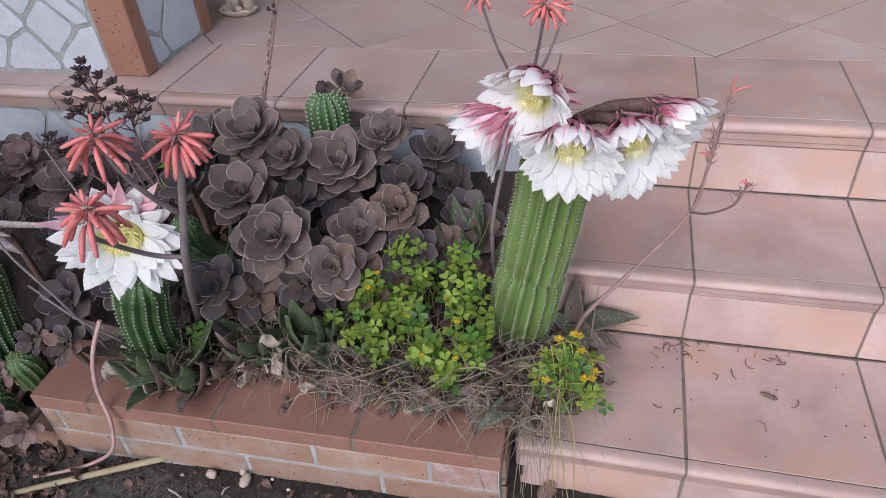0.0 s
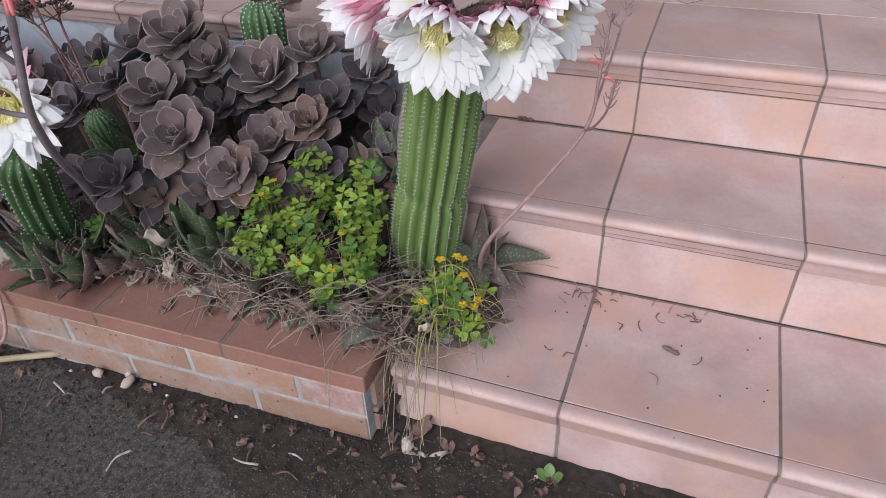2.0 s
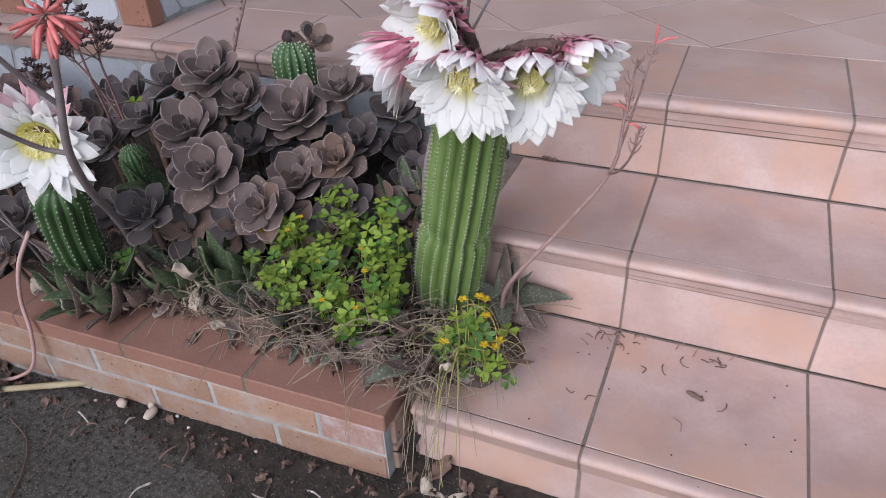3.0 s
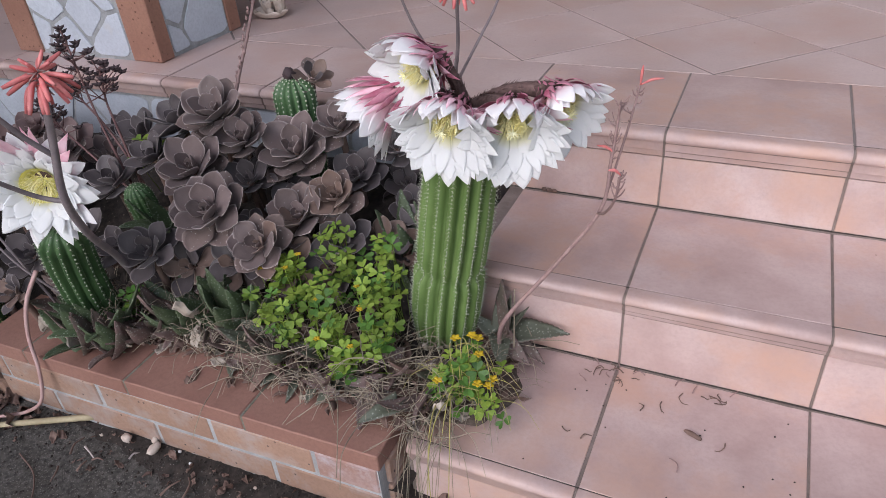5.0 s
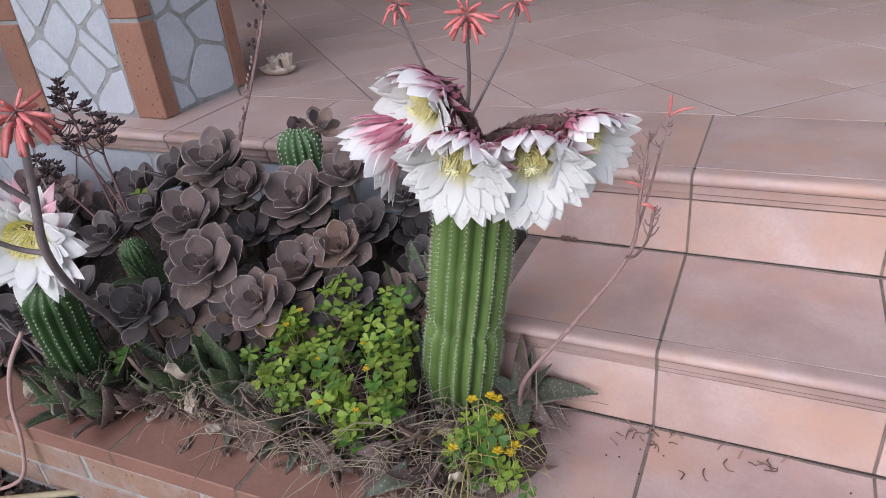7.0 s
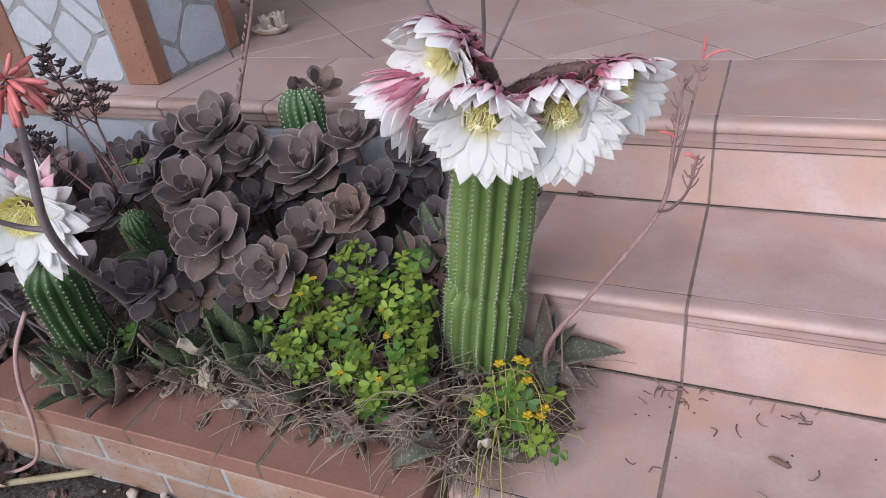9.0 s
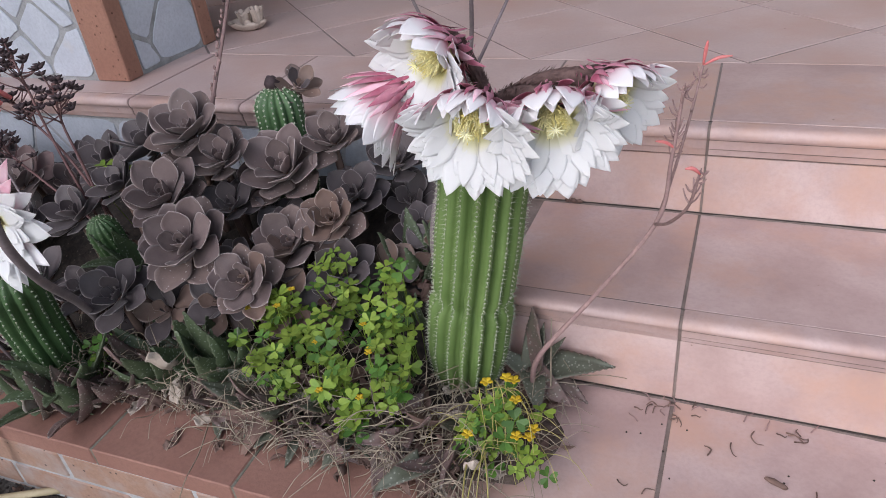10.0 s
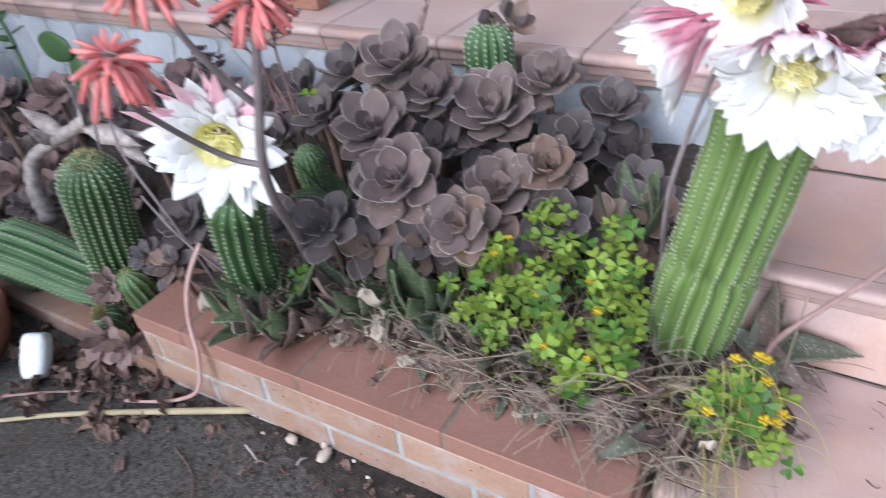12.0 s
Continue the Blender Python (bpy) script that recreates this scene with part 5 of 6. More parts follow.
for p in ([(-1.45, -0.20, 0.25), (-1.40, -0.22, 0.42), (-1.36, -0.20, 0.60)], [(-1.10, -0.28, 0.22), (-1.13, -0.30, 0.36), (-1.19, -0.30, 0.47), (-1.20, -0.29, 0.55)],
          [(-1.04, -0.27, 0.22), (-1.10, -0.31, 0.33), (-1.17, -0.31, 0.40)], [(-1.00, -0.24, 0.22), (-1.01, -0.28, 0.36), (-1.01, -0.27, 0.47)], [(-1.22, -0.05, 0.33), (-1.33, 0.00, 0.48), (-1.36, 0.02, 0.52)],
          [(-1.55, -0.10, 0.3), (-1.56, -0.10, 0.40), (-1.58, -0.09, 0.44)], [(-1.33, -0.22, 0.20), (-1.40, -0.24, 0.24), (-1.52, -0.22, 0.30)]):
    stalk_thing("twig", p[0], "thin grey dry twig standing among the succulents", "twig", (p,), STALK, ((0.0029, 0.0019),))
stalk_thing("runner", (-1.030, -0.320, 0.320), "pale pink succulent runner hanging from the planter to the ground", "runner", (
    [(-1.030, -0.325, 0.350), (-1.040, -0.362, 0.300), (-1.045, -0.385, 0.235), (-1.030, -0.405, 0.165), (-1.045, -0.420, 0.095), (-1.100, -0.430, 0.052), (-1.160, -0.450, 0.036), (-1.215, -0.472, 0.034)],), RUNNER, ((0.0044, 0.0032),))


# ---- clover ----
def clover_mesh(seed):
    """Three heart-shaped leaflets round a point, each folded a little along its middle."""
    r = random.Random(seed)
    verts, faces = [], []
    for k in range(3):
        a = k * 2.0944 + r.uniform(-0.12, 0.12)
        d = Vector((math.cos(a), math.sin(a), 0))
        e = Vector((-math.sin(a), math.cos(a), 0))
        drop = r.uniform(-0.15, 0.12)
        outline = [(0.06, 0.0), (0.34, 0.30), (0.70, 0.57), (0.97, 0.52), (1.06, 0.27), (0.84, 0.0), (1.06, -0.27), (0.97, -0.52), (0.70, -0.57), (0.34, -0.30)]
        for lift in (0.0, -0.03):
            for u, v in outline:
                verts.append(d * u + e * v + Vector((0, 0, 0.22 * abs(v) + drop * u * u + lift)))
        b = k * 20
        for lo in (0, 10):
            order = [(0, 1, 2, 5), (2, 3, 4, 5), (0, 5, 8, 9), (5, 6, 7, 8)]
            for f in order:
                g = tuple(b + lo + i for i in f)
                faces.append(g if lo == 0 else g[::-1])
        for i in range(10):
            j = (i + 1) % 10
            faces.append((b + i, b + 10 + i, b + 10 + j, b + j))
    return mesh("leaf", verts, faces, False)


CLOVERS = [clover_mesh(k) for k in range(6)]


def clover_plant(name, root, leaves, label, yellow=0.08, seed=0, size=0.0166):
    """Clover leaves (place and tilt) on thin petioles from the root."""
    r = random.Random(seed)
    top = thing(name, root, label, "clover", "clover clumps")
    stems = []
    for p in leaves:
        p = Vector(p)
        mat = CLOVER_OLD if r.random() < yellow else (CLOVER_DEEP if r.random() < 0.35 else CLOVER)
        k = size * r.uniform(0.68, 1.15)
        up = Vector((r.uniform(-0.5, 0.6), r.uniform(-1.0, 0.0), 1)).normalized()
        m = axes(p, Vector((math.cos(r.uniform(0, 6.28)), math.sin(r.uniform(0, 6.28)), 0.01)), up) @ Matrix.Diagonal((k, k, k, 1))
        part_at("leaf", CLOVERS[r.randrange(6)], mat, top, m)
        foot = Vector((p.x * 0.6 + root[0] * 0.4 + r.uniform(-0.02, 0.02), p.y * 0.6 + root[1] * 0.4 + 0.02, root[2] - 0.005))
        stems.append(tube(spline([foot, foot.lerp(p, 0.5) + Vector((r.uniform(-0.01, 0.01), r.uniform(-0.01, 0.01), 0.006)), p], 3), 0.0007, 4, False))
    part("petiole", joined(*stems), CLOVER, top, "thin green leaf stalks", "stuff")
    return top


cr = random.Random(17)
patch = [(-0.67, -0.195), (-0.60, -0.125), (-0.545, -0.040), (-0.47, -0.010), (-0.385, -0.045), (-0.352, -0.125), (-0.345, -0.235), (-0.41, -0.292), (-0.53, -0.262)]


def inside(poly, x, y):
    hit = False
    for (ax, ay), (bx, by) in zip(poly, poly[1:] + poly[:1]):
        if (ay > y) != (by > y) and x < (bx - ax) * (y - ay) / (by - ay) + ax:
            hit = not hit
    return hit


spots = []
while len(spots) < 168:
    x, y = cr.uniform(-0.70, -0.33), cr.uniform(-0.31, 0.00)
    if inside(patch, x, y):
        thin_out = noise.noise(Vector((x * 14, y * 14, 3.3)))
        if thin_out > -0.16:
            spots.append((x, y, 0.280 + 0.36 * (y + 0.29) + cr.uniform(-0.066, 0.018) + 0.02 * thin_out))
roots = [(-0.58, -0.16), (-0.50, -0.07), (-0.43, -0.22), (-0.52, -0.22), (-0.41, -0.10)]
for k, (rx, ry) in enumerate(roots):
    near = [p for p in spots if min(range(5), key=lambda i: (roots[i][0] - p[0]) ** 2 + (roots[i][1] - p[1]) ** 2) == k]
    clover_plant("clover_plant", (rx, ry, soil_height(rx, ry)), near, "bright green clover clump with a few yellowed leaves", 0.02, k)
clover_plant("clover_plant", (-0.885, -0.215, 0.19), [(-0.905, -0.255, 0.275), (-0.888, -0.262, 0.262), (-0.880, -0.252, 0.285), (-0.900, -0.270, 0.235), (-0.885, -0.278, 0.222), (-0.895, -0.262, 0.250)],
             "small sprig of bright green clover under the leaning cactus", 0.0, 31)
clover_plant("clover_plant", (-1.05, 0.02, 0.33), [(-1.04, 0.00, 0.44), (-1.06, 0.02, 0.46), (-1.03, 0.03, 0.45), (-1.07, 0.0, 0.43)], "sprig of dull green clover behind the dark rosettes", 0.0, 33, 0.022)
right = []
while len(right) < 40:
    x, y, z = cr.gauss(-0.212, 0.036), cr.gauss(-0.212, 0.040), cr.uniform(0.195, 0.312)
    if z < 0.318 - 1.1 * math.hypot(x + 0.212, y + 0.205):
        right.append((x, y, z))
clover_plant("clover_plant", (-0.215, -0.190, 0.172), right, "clover tuft with yellow blooms at the edge of the step", 0.12, 41, 0.0155)


def bloom(p, size, seed):
    r = random.Random(seed)
    b = Vector(p)
    top = thing("clover_flower", (b.x, b.y, b.z - 0.05), "small bright yellow clover flower on a thin stalk", "flower", "clover flowers")
    part("stem", tube(spline([b - Vector((0.0, -0.006, 0.05)), b - Vector((0.004, -0.004, 0.025)), b], 3), 0.0007, 4), CLOVER, top)
    for i in range(5):
        a = i * 1.2566 + r.uniform(-0.2, 0.2)
        o = Vector((math.cos(a), math.sin(a), 0.55))
        m = axes(b, o, Vector((-o.x, -o.y, 1.2))) @ Matrix.Diagonal((size, size, size, 1))
        part_at("petal", YELLOW_PETAL, BLOOM, top, m)


YELLOW_PETAL = blade("petal", 1.0, 0.7, 0.04, wide_spoon, -0.5, 0.2, 5, 3)
for k, p in enumerate(((-0.200, -0.196, 0.324), (-0.160, -0.213, 0.258), (-0.165, -0.222, 0.250), (-0.192, -0.190, 0.316), (-0.240, -0.250, 0.262), (-0.178, -0.235, 0.262), (-0.225, -0.205, 0.318), (-0.186, -0.205, 0.296),
                       (-0.40, -0.205, 0.330), (-0.405, -0.195, 0.326), (-0.575, -0.165, 0.350), (-0.635, -0.165, 0.335), (-0.565, -0.135, 0.362), (-0.452, -0.265, 0.300), (-0.395, -0.255, 0.292), (-0.49, -0.20, 0.325), (-0.43, -0.16, 0.340))):
    bloom(p, 0.0095 if k < 8 else 0.007, k)


# ---- aloes ----
ALOE_LEAVES = [blade("leaf", 1.0, w, 0.055, wide_aloe, b, 0.26, 26, 7, 0.06, 60 + k, True) for k, (w, b) in enumerate(((0.46, 0.65), (0.42, 0.25), (0.38, 0.95), (0.50, -0.45)))]


def aloe(root, leaves, label, seed=0, red=0.2, green=None):
    """leaves: heading (degrees), rise (degrees), length, which leaf."""
    r = random.Random(seed)
    top = thing("aloe_plant", root, label, "aloe", "aloes")
    for head, rise, length, which in leaves:
        a, e = radians(head), radians(rise)
        fwd = Vector((math.cos(a) * math.cos(e), math.sin(a) * math.cos(e), math.sin(e)))
        up = Vector((-math.cos(a) * math.sin(e), -math.sin(a) * math.sin(e) - 0.55, math.cos(e) + 0.1))
        at = Vector(root) + Vector((math.cos(a), math.sin(a), 0)) * 0.008
        tw = Matrix.Rotation(r.uniform(-0.35, 0.35), 4, "Y")
        part_at("leaf", ALOE_LEAVES[which], ALOE_RED if r.random() < red else (green or ALOE), top, axes(at, fwd, up) @ tw @ Matrix.Diagonal((length, length, length, 1)))
    return top


aloe((-0.690, -0.165, 0.190), ((250, 30, 0.13, 0), (205, 35, 0.14, 2), (300, 25, 0.12, 0), (335, 40, 0.12, 2), (150, 45, 0.13, 0), (30, 40, 0.12, 2), (5, 25, 0.12, 0), (275, 50, 0.13, 2), (225, 15, 0.12, 0), (180, 55, 0.13, 2)), "spotted green aloe with toothed leaves in front of the rosettes", 1, 0.0)
aloe((-0.790, -0.200, 0.185), ((250, 20, 0.12, 0), (200, 30, 0.12, 2), (300, 25, 0.12, 0), (340, 45, 0.11, 1), (150, 50, 0.11, 1), (270, 55, 0.12, 1), (225, 10, 0.13, 0)), "spotted green aloe partly gone reddish beside dead leaves", 2, 0.45)
aloe((-0.960, -0.215, 0.185), ((250, 18, 0.13, 0), (195, 22, 0.14, 1), (310, 20, 0.13, 0), (215, 8, 0.12, 0), (280, 35, 0.12, 2), (340, 30, 0.12, 1)), "broad spotted green aloe under the leaning cactus", 3, 0.1)
aloe((-1.080, -0.235, 0.185), ((230, 20, 0.11, 0), (180, 30, 0.11, 1), (290, 25, 0.10, 0), (330, 35, 0.11, 2)), "spotted dark green aloe near the planter corner", 4, 0.2)
aloe((-0.575, -0.215, 0.200), ((262, 12, 0.08, 3), (215, 22, 0.13, 0), (310, 16, 0.12, 2), (180, 28, 0.11, 0), (350, 24, 0.10, 1), (237, 32, 0.11, 2)), "greyish spotted aloe half buried in straw", 5, 0.45, ALOE_GREY)
aloe((-0.470, -0.200, 0.202), ((272, 10, 0.11, 3), (222, 22, 0.09, 0), (318, 12, 0.12, 3), (345, 28, 0.10, 0), (250, 36, 0.09, 1)), "reddish-grey spotted aloe drooping over the cap bricks", 6, 0.6, ALOE_GREY)
aloe((-0.370, -0.195, 0.200), ((278, 8, 0.13, 3), (240, 20, 0.09, 0), (305, 18, 0.10, 1), (330, 24, 0.11, 0), (205, 18, 0.11, 2)), "reddish-grey spotted aloe drooping at the planter's end", 7, 0.6, ALOE_GREY)
aloe((-0.265, -0.160, 0.186), ((250, 25, 0.10, 0), (300, 30, 0.10, 1), (210, 20, 0.11, 3), (330, 12, 0.11, 3), (275, 10, 0.13, 3)), "dull grey spotted aloe at the foot of the tall cactus", 12, 0.6, ALOE_GREY)
aloe((-0.680, -0.210, 0.192), ((240, 12, 0.08, 0), (292, 10, 0.10, 3), (190, 16, 0.09, 2), (325, 20, 0.10, 0)), "withering reddish spotted aloe on the cap bricks", 13, 0.7, ALOE_GREY)
aloe((-0.212, -0.048, 0.205), ((6, 21, 0.122, 3), (50, 70, 0.085, 1), (72, 80, 0.115, 1), (318, 4, 0.085, 3), (110, 70, 0.075, 1), (185, 30, 0.07, 0), (292, 10, 0.085, 3), (340, 2, 0.095, 3), (25, 45, 0.075, 1)), "spotted grey-green aloe with toothed leaves against the step riser", 8, 0.25, ALOE_GREY)
aloe((-0.918, -0.082, 0.310), ((262, 48, 0.13, 3), (305, 42, 0.14, 3), (225, 50, 0.12, 1), (345, 48, 0.12, 0), (190, 60, 0.11, 2), (285, 20, 0.12, 3)), "dark green broad-leaved aloe beside the small round cactus", 25, 0.0)
aloe((-0.440, 0.060, 0.245), ((60, 70, 0.15, 1), (120, 65, 0.15, 1), (20, 60, 0.15, 2), (200, 60, 0.14, 1), (300, 55, 0.12, 2), (340, 62, 0.14, 1)), "upright dark green aloe between the cactus and the rosettes", 9, 0.0)
aloe((-0.390, -0.005, 0.215), ((60, 60, 0.13, 1), (330, 50, 0.11, 0), (200, 55, 0.13, 1), (250, 45, 0.12, 2)), "small dark green aloe behind the clover", 10, 0.0)

aloe((-0.700, -0.180, 0.195), ((250, 52, 0.17, 0), (300, 46, 0.16, 1), (200, 58, 0.17, 2), (332, 52, 0.16, 0), (275, 68, 0.18, 1), (225, 36, 0.15, 0), (355, 38, 0.15, 2), (315, 28, 0.14, 0)), "large spotted green aloe with upright toothed leaves", 14, 0.0)
aloe((-0.800, -0.215, 0.190), ((245, 42, 0.14, 0), (290, 50, 0.15, 1), (205, 35, 0.14, 2), (330, 45, 0.14, 0), (265, 25, 0.13, 2), (180, 50, 0.13, 1)), "grey-green spotted aloe with ragged leaves", 15, 0.15)
aloe((-0.930, -0.288, 0.205), ((190, 34, 0.12, 0), (225, 46, 0.13, 1), (255, 40, 0.12, 3), (300, 44, 0.13, 3), (340, 42, 0.13, 1), (20, 48, 0.14, 1), (160, 52, 0.14, 1), (280, 58, 0.12, 1)), "broad green aloe at the foot of the leaning cactus", 16, 0.0)
aloe((-0.965, -0.322, 0.188), ((250, 62, 0.12, 1), (200, 50, 0.12, 0), (300, 66, 0.13, 1), (340, 52, 0.13, 0), (160, 58, 0.11, 2), (275, 40, 0.11, 3)), "dark spotted aloe leaning against the leaning cactus", 26, 0.3)
aloe((-0.892, -0.318, 0.190), ((262, 58, 0.11, 1), (215, 48, 0.12, 0), (310, 60, 0.12, 1), (350, 46, 0.12, 0), (180, 60, 0.11, 2), (285, 36, 0.10, 3)), "dull spotted aloe with raised toothed leaves", 27, 0.6)
aloe((-0.862, -0.262, 0.190), ((235, 32, 0.11, 0), (275, 26, 0.11, 1), (310, 34, 0.11, 0), (200, 24, 0.10, 2), (345, 30, 0.10, 0), (260, 50, 0.11, 1)), "small dark reddish spotted aloe", 17, 1.0)

# broken, reddened aloe leaves lying over the cap bricks
wr = random.Random(61)
WITHERED = [blade("aloe_leaf", 1.0, w, 0.05, wide_aloe, b, c, 30, 5, 0.10, 160 + k, True) for k, (w, b, c) in enumerate(((0.40, -0.7, 0.55), (0.34, -1.3, 0.9), (0.44, -0.3, 0.7), (0.36, 0.9, 1.0)))]
for k in range(104):
    x, y = wr.uniform(-0.64, -0.24), wr.uniform(-0.285, -0.165)
    if k > 66:
        x, y = wr.uniform(-1.0, -0.64), wr.uniform(-0.262, -0.16)
    a = radians(wr.gauss(268, 42) if k % 3 == 0 else wr.uniform(150, 390))
    e = radians(wr.uniform(-4, 24))
    fwd = Vector((math.cos(a) * math.cos(e), math.sin(a) * math.cos(e), math.sin(e)))
    l = wr.uniform(0.050, 0.095)
    ob = new("aloe_leaf", WITHERED[k % 4])
    if not ob.data.materials:
        ob.data.materials.append(ALOE_RED)
    ob.matrix_basis = axes((x, y, 0.196 + wr.uniform(0.0, 0.022) + 0.10 * max(0.0, y + 0.25)), fwd, Vector((wr.uniform(-0.9, 0.9), -0.4, 1))) @ Matrix.Diagonal((l * wr.uniform(0.6, 1.1), l, l, 1))
    ob.material_slots[0].link = "OBJECT"
    ob.material_slots[0].material = (ALOE_RED, ALOE_RED, ALOE_GREY, BROWN_LEAF, BROWN_LEAF)[wr.randrange(5)]
    tagged(ob, "withered spotted aloe leaf with toothed edges in the straw", "leaf", "withered aloe leaves")

aloe((-0.860, -0.225, 0.195), ((250, 20, 0.10, 0), (200, 35, 0.10, 2), (300, 25, 0.10, 0), (340, 40, 0.09, 2), (150, 50, 0.09, 0), (275, 45, 0.09, 1), (225, 8, 0.10, 3)), "small reddish-brown spotted aloe among dead leaves", 21, 0.9)
aloe((-0.640, -0.225, 0.195), ((240, 18, 0.09, 0), (295, 20, 0.09, 2), (190, 30, 0.08, 0), (330, 30, 0.09, 2), (265, 40, 0.08, 1)), "small greyish spotted aloe in the straw", 22, 0.5, ALOE_GREY)
aloe((-0.520, -0.225, 0.198), ((245, 14, 0.09, 3), (290, 26, 0.08, 0), (205, 24, 0.09, 2), (335, 16, 0.09, 0)), "small withered aloe under the clover", 23, 0.8, ALOE_GREY)
aloe((-0.420, -0.220, 0.198), ((255, 10, 0.09, 3), (300, 22, 0.09, 0), (215, 26, 0.08, 2), (345, 20, 0.08, 0)), "small withered aloe beside the straw", 24, 0.8, ALOE_GREY)

# ---- straw, litter and dead leaves ----
sr = random.Random(29)


def strands(count, region, length, rad, lift, seed, droop=0.0, ways=None, wind=0.14):
    r = random.Random(seed)
    out = []
    for _ in range(count):
        x, y = r.uniform(region[0], region[1]), r.uniform(region[2], region[3])
        z = region[4] + r.uniform(0, lift)
        a = r.uniform(0, 6.283) if ways is None else radians(r.uniform(*ways))
        l = length * r.uniform(0.5, 1.25)
        d = Vector((math.cos(a), math.sin(a), r.uniform(-0.05, 0.25)))
        p0 = Vector((x, y, z))
        bow = Vector((-d.y, d.x, 0)) * r.uniform(-wind, wind) * l
        p1 = p0 + d * l * 0.35 + bow * 0.7 + Vector((0, 0, 0.018 * r.random()))
        p2 = p0 + d * l * 0.7 + bow + Vector((0, 0, 0.014 * r.random() - droop * 0.3))
        p3 = p0 + d * l + bow * 0.5 + Vector((0, 0, -0.01 - droop))
        pts = [p0, p1, p2, p3]
        for q in pts:
            floor_z = 0.190 if (q.y > -0.375 and q.x < -0.29) else (0.165 if q.y > -0.32 else 0.03)
            q.z = max(q.z, floor_z)
        out.append(tube(spline(pts, 4), (rad, rad * 0.5), 4, False))
    return joined(*out)


def straw_heap(name, at, datas, mat, label):
    return solo(name, joined(*datas), mat, label, "straw", kind="stuff", at=at)


straw_heap("dry_straw", (-0.5, -0.25, 0.185), (strands(190, (-0.66, -0.22, -0.310, -0.17, 0.190), 0.085, 0.0010, 0.036, 1), strands(130, (-1.0, -0.60, -0.29, -0.16, 0.190), 0.07, 0.0009, 0.05, 2), strands(34, (-0.70, -0.30, -0.30, -0.22, 0.200), 0.17, 0.0012, 0.035, 21), strands(120, (-0.62, -0.24, -0.300, -0.18, 0.196), 0.055, 0.0007, 0.045, 22, 0.0, None, 0.5), strands(150, (-1.00, -0.60, -0.30, -0.15, 0.200), 0.05, 0.0007, 0.08, 23, 0.0, None, 0.5), strands(90, (-0.82, -0.28, -0.275, -0.15, 0.225), 0.10, 0.0008, 0.05, 24, 0.0, None, 0.25)), STRAW, "tangle of dry grey-brown straw on the planter's edge")
straw_heap("hanging_straw", (-0.25, -0.27, 0.17), (strands(36, (-0.30, -0.18, -0.29, -0.18, 0.175), 0.09, 0.0010, 0.04, 3, 0.04, (200, 330)), strands(20, (-0.29, -0.20, -0.31, -0.26, 0.175), 0.10, 0.0008, 0.03, 4, 0.12, (245, 300))), STRAW, "dry straw hanging over the step's edge")
straw_heap("yellow_straw", (-0.22, -0.22, 0.18), (strands(34, (-0.27, -0.16, -0.24, -0.15, 0.195), 0.08, 0.0007, 0.06, 5, 0.02, (180, 360)), strands(4, (-0.27, -0.20, -0.27, -0.22, 0.22), 0.15, 0.0012, 0.03, 6, 0.10, (255, 300)), strands(8, (-0.245, -0.205, -0.20, -0.17, 0.265), 0.07, 0.0010, 0.045, 61, 0.07, (250, 380))), STRAW_YELLOW, "yellowing grass stems hanging from the clover tuft")
straw_heap("green_grass", (-0.18, -0.03, 0.17), (strands(14, (-0.22, -0.15, -0.09, 0.0, 0.18), 0.10, 0.0011, 0.03, 7), [tube(spline([(-0.175, -0.075, 0.17), (-0.172, -0.08, 0.26), (-0.168, -0.085, 0.345)], 4), (0.0022, 0.0008), 4)][0]), STRAW, "a few pale grass blades beside the cactus foot")
straw_heap("foot_straw", (-0.31, -0.09, 0.2), (strands(60, (-0.40, -0.24, -0.15, -0.09, 0.198), 0.06, 0.0007, 0.02, 12), strands(60, (-0.25, -0.15, -0.20, -0.05, 0.175), 0.07, 0.0007, 0.03, 13),), STRAW, "dry straw strewn round the foot of the tall cactus")
stalk_thing("grass_blade", (-0.56, -0.255, 0.215), "long pale green grass stem lying across the clover's foot", "grass", ([(-0.56, -0.270, 0.215), (-0.44, -0.255, 0.225), (-0.31, -0.215, 0.222)],), CLOVER, ((0.0018, 0.0012),))

# soil that has crept onto the lowest step
sv, sf = [], []
SN, SM = 48, 14
for j in range(SM + 1):
    f = j / SM
    for i in range(SN):
        a = 2 * math.pi * i / SN
        edge = 1 + 0.16 * noise.noise(Vector((math.cos(a) * 1.6, math.sin(a) * 1.6, 4.2))) + 0.06 * noise.noise(Vector((math.cos(a) * 6, math.sin(a) * 6, 1.2)))
        x, y = -0.245 + math.cos(a) * 0.094 * f * edge, -0.135 + math.sin(a) * 0.116 * f * edge
        sv.append((x, y, Z1 + 0.001 + 0.034 * (1 - f ** 2.0) + (0.004 * noise.noise(Vector((x * 60, y * 60, 0))) if f < 1 else 0)))
for j in range(SM):
    for i in range(SN):
        a, b = j * SN + i, j * SN + (i + 1) % SN
        sf.append((a, b, b + SN, a + SN))
solo("soil_spill", (sv, sf), LITTER, "dark soil and roots creeping onto the lowest step", "soil", kind="stuff", at=(-0.245, -0.135, Z1))

DRY_LEAVES = [blade("dead_leaf", 1.0, w, 0.02, wide_petal, b, c, 13, 6, wv, 80 + k) for k, (w, b, c, wv) in enumerate(((0.55, 1.0, 0.5, 0.40), (0.7, 0.5, -0.6, 0.50), (0.4, -0.9, 0.7, 0.35), (0.6, 1.6, 0.3, 0.45)))]


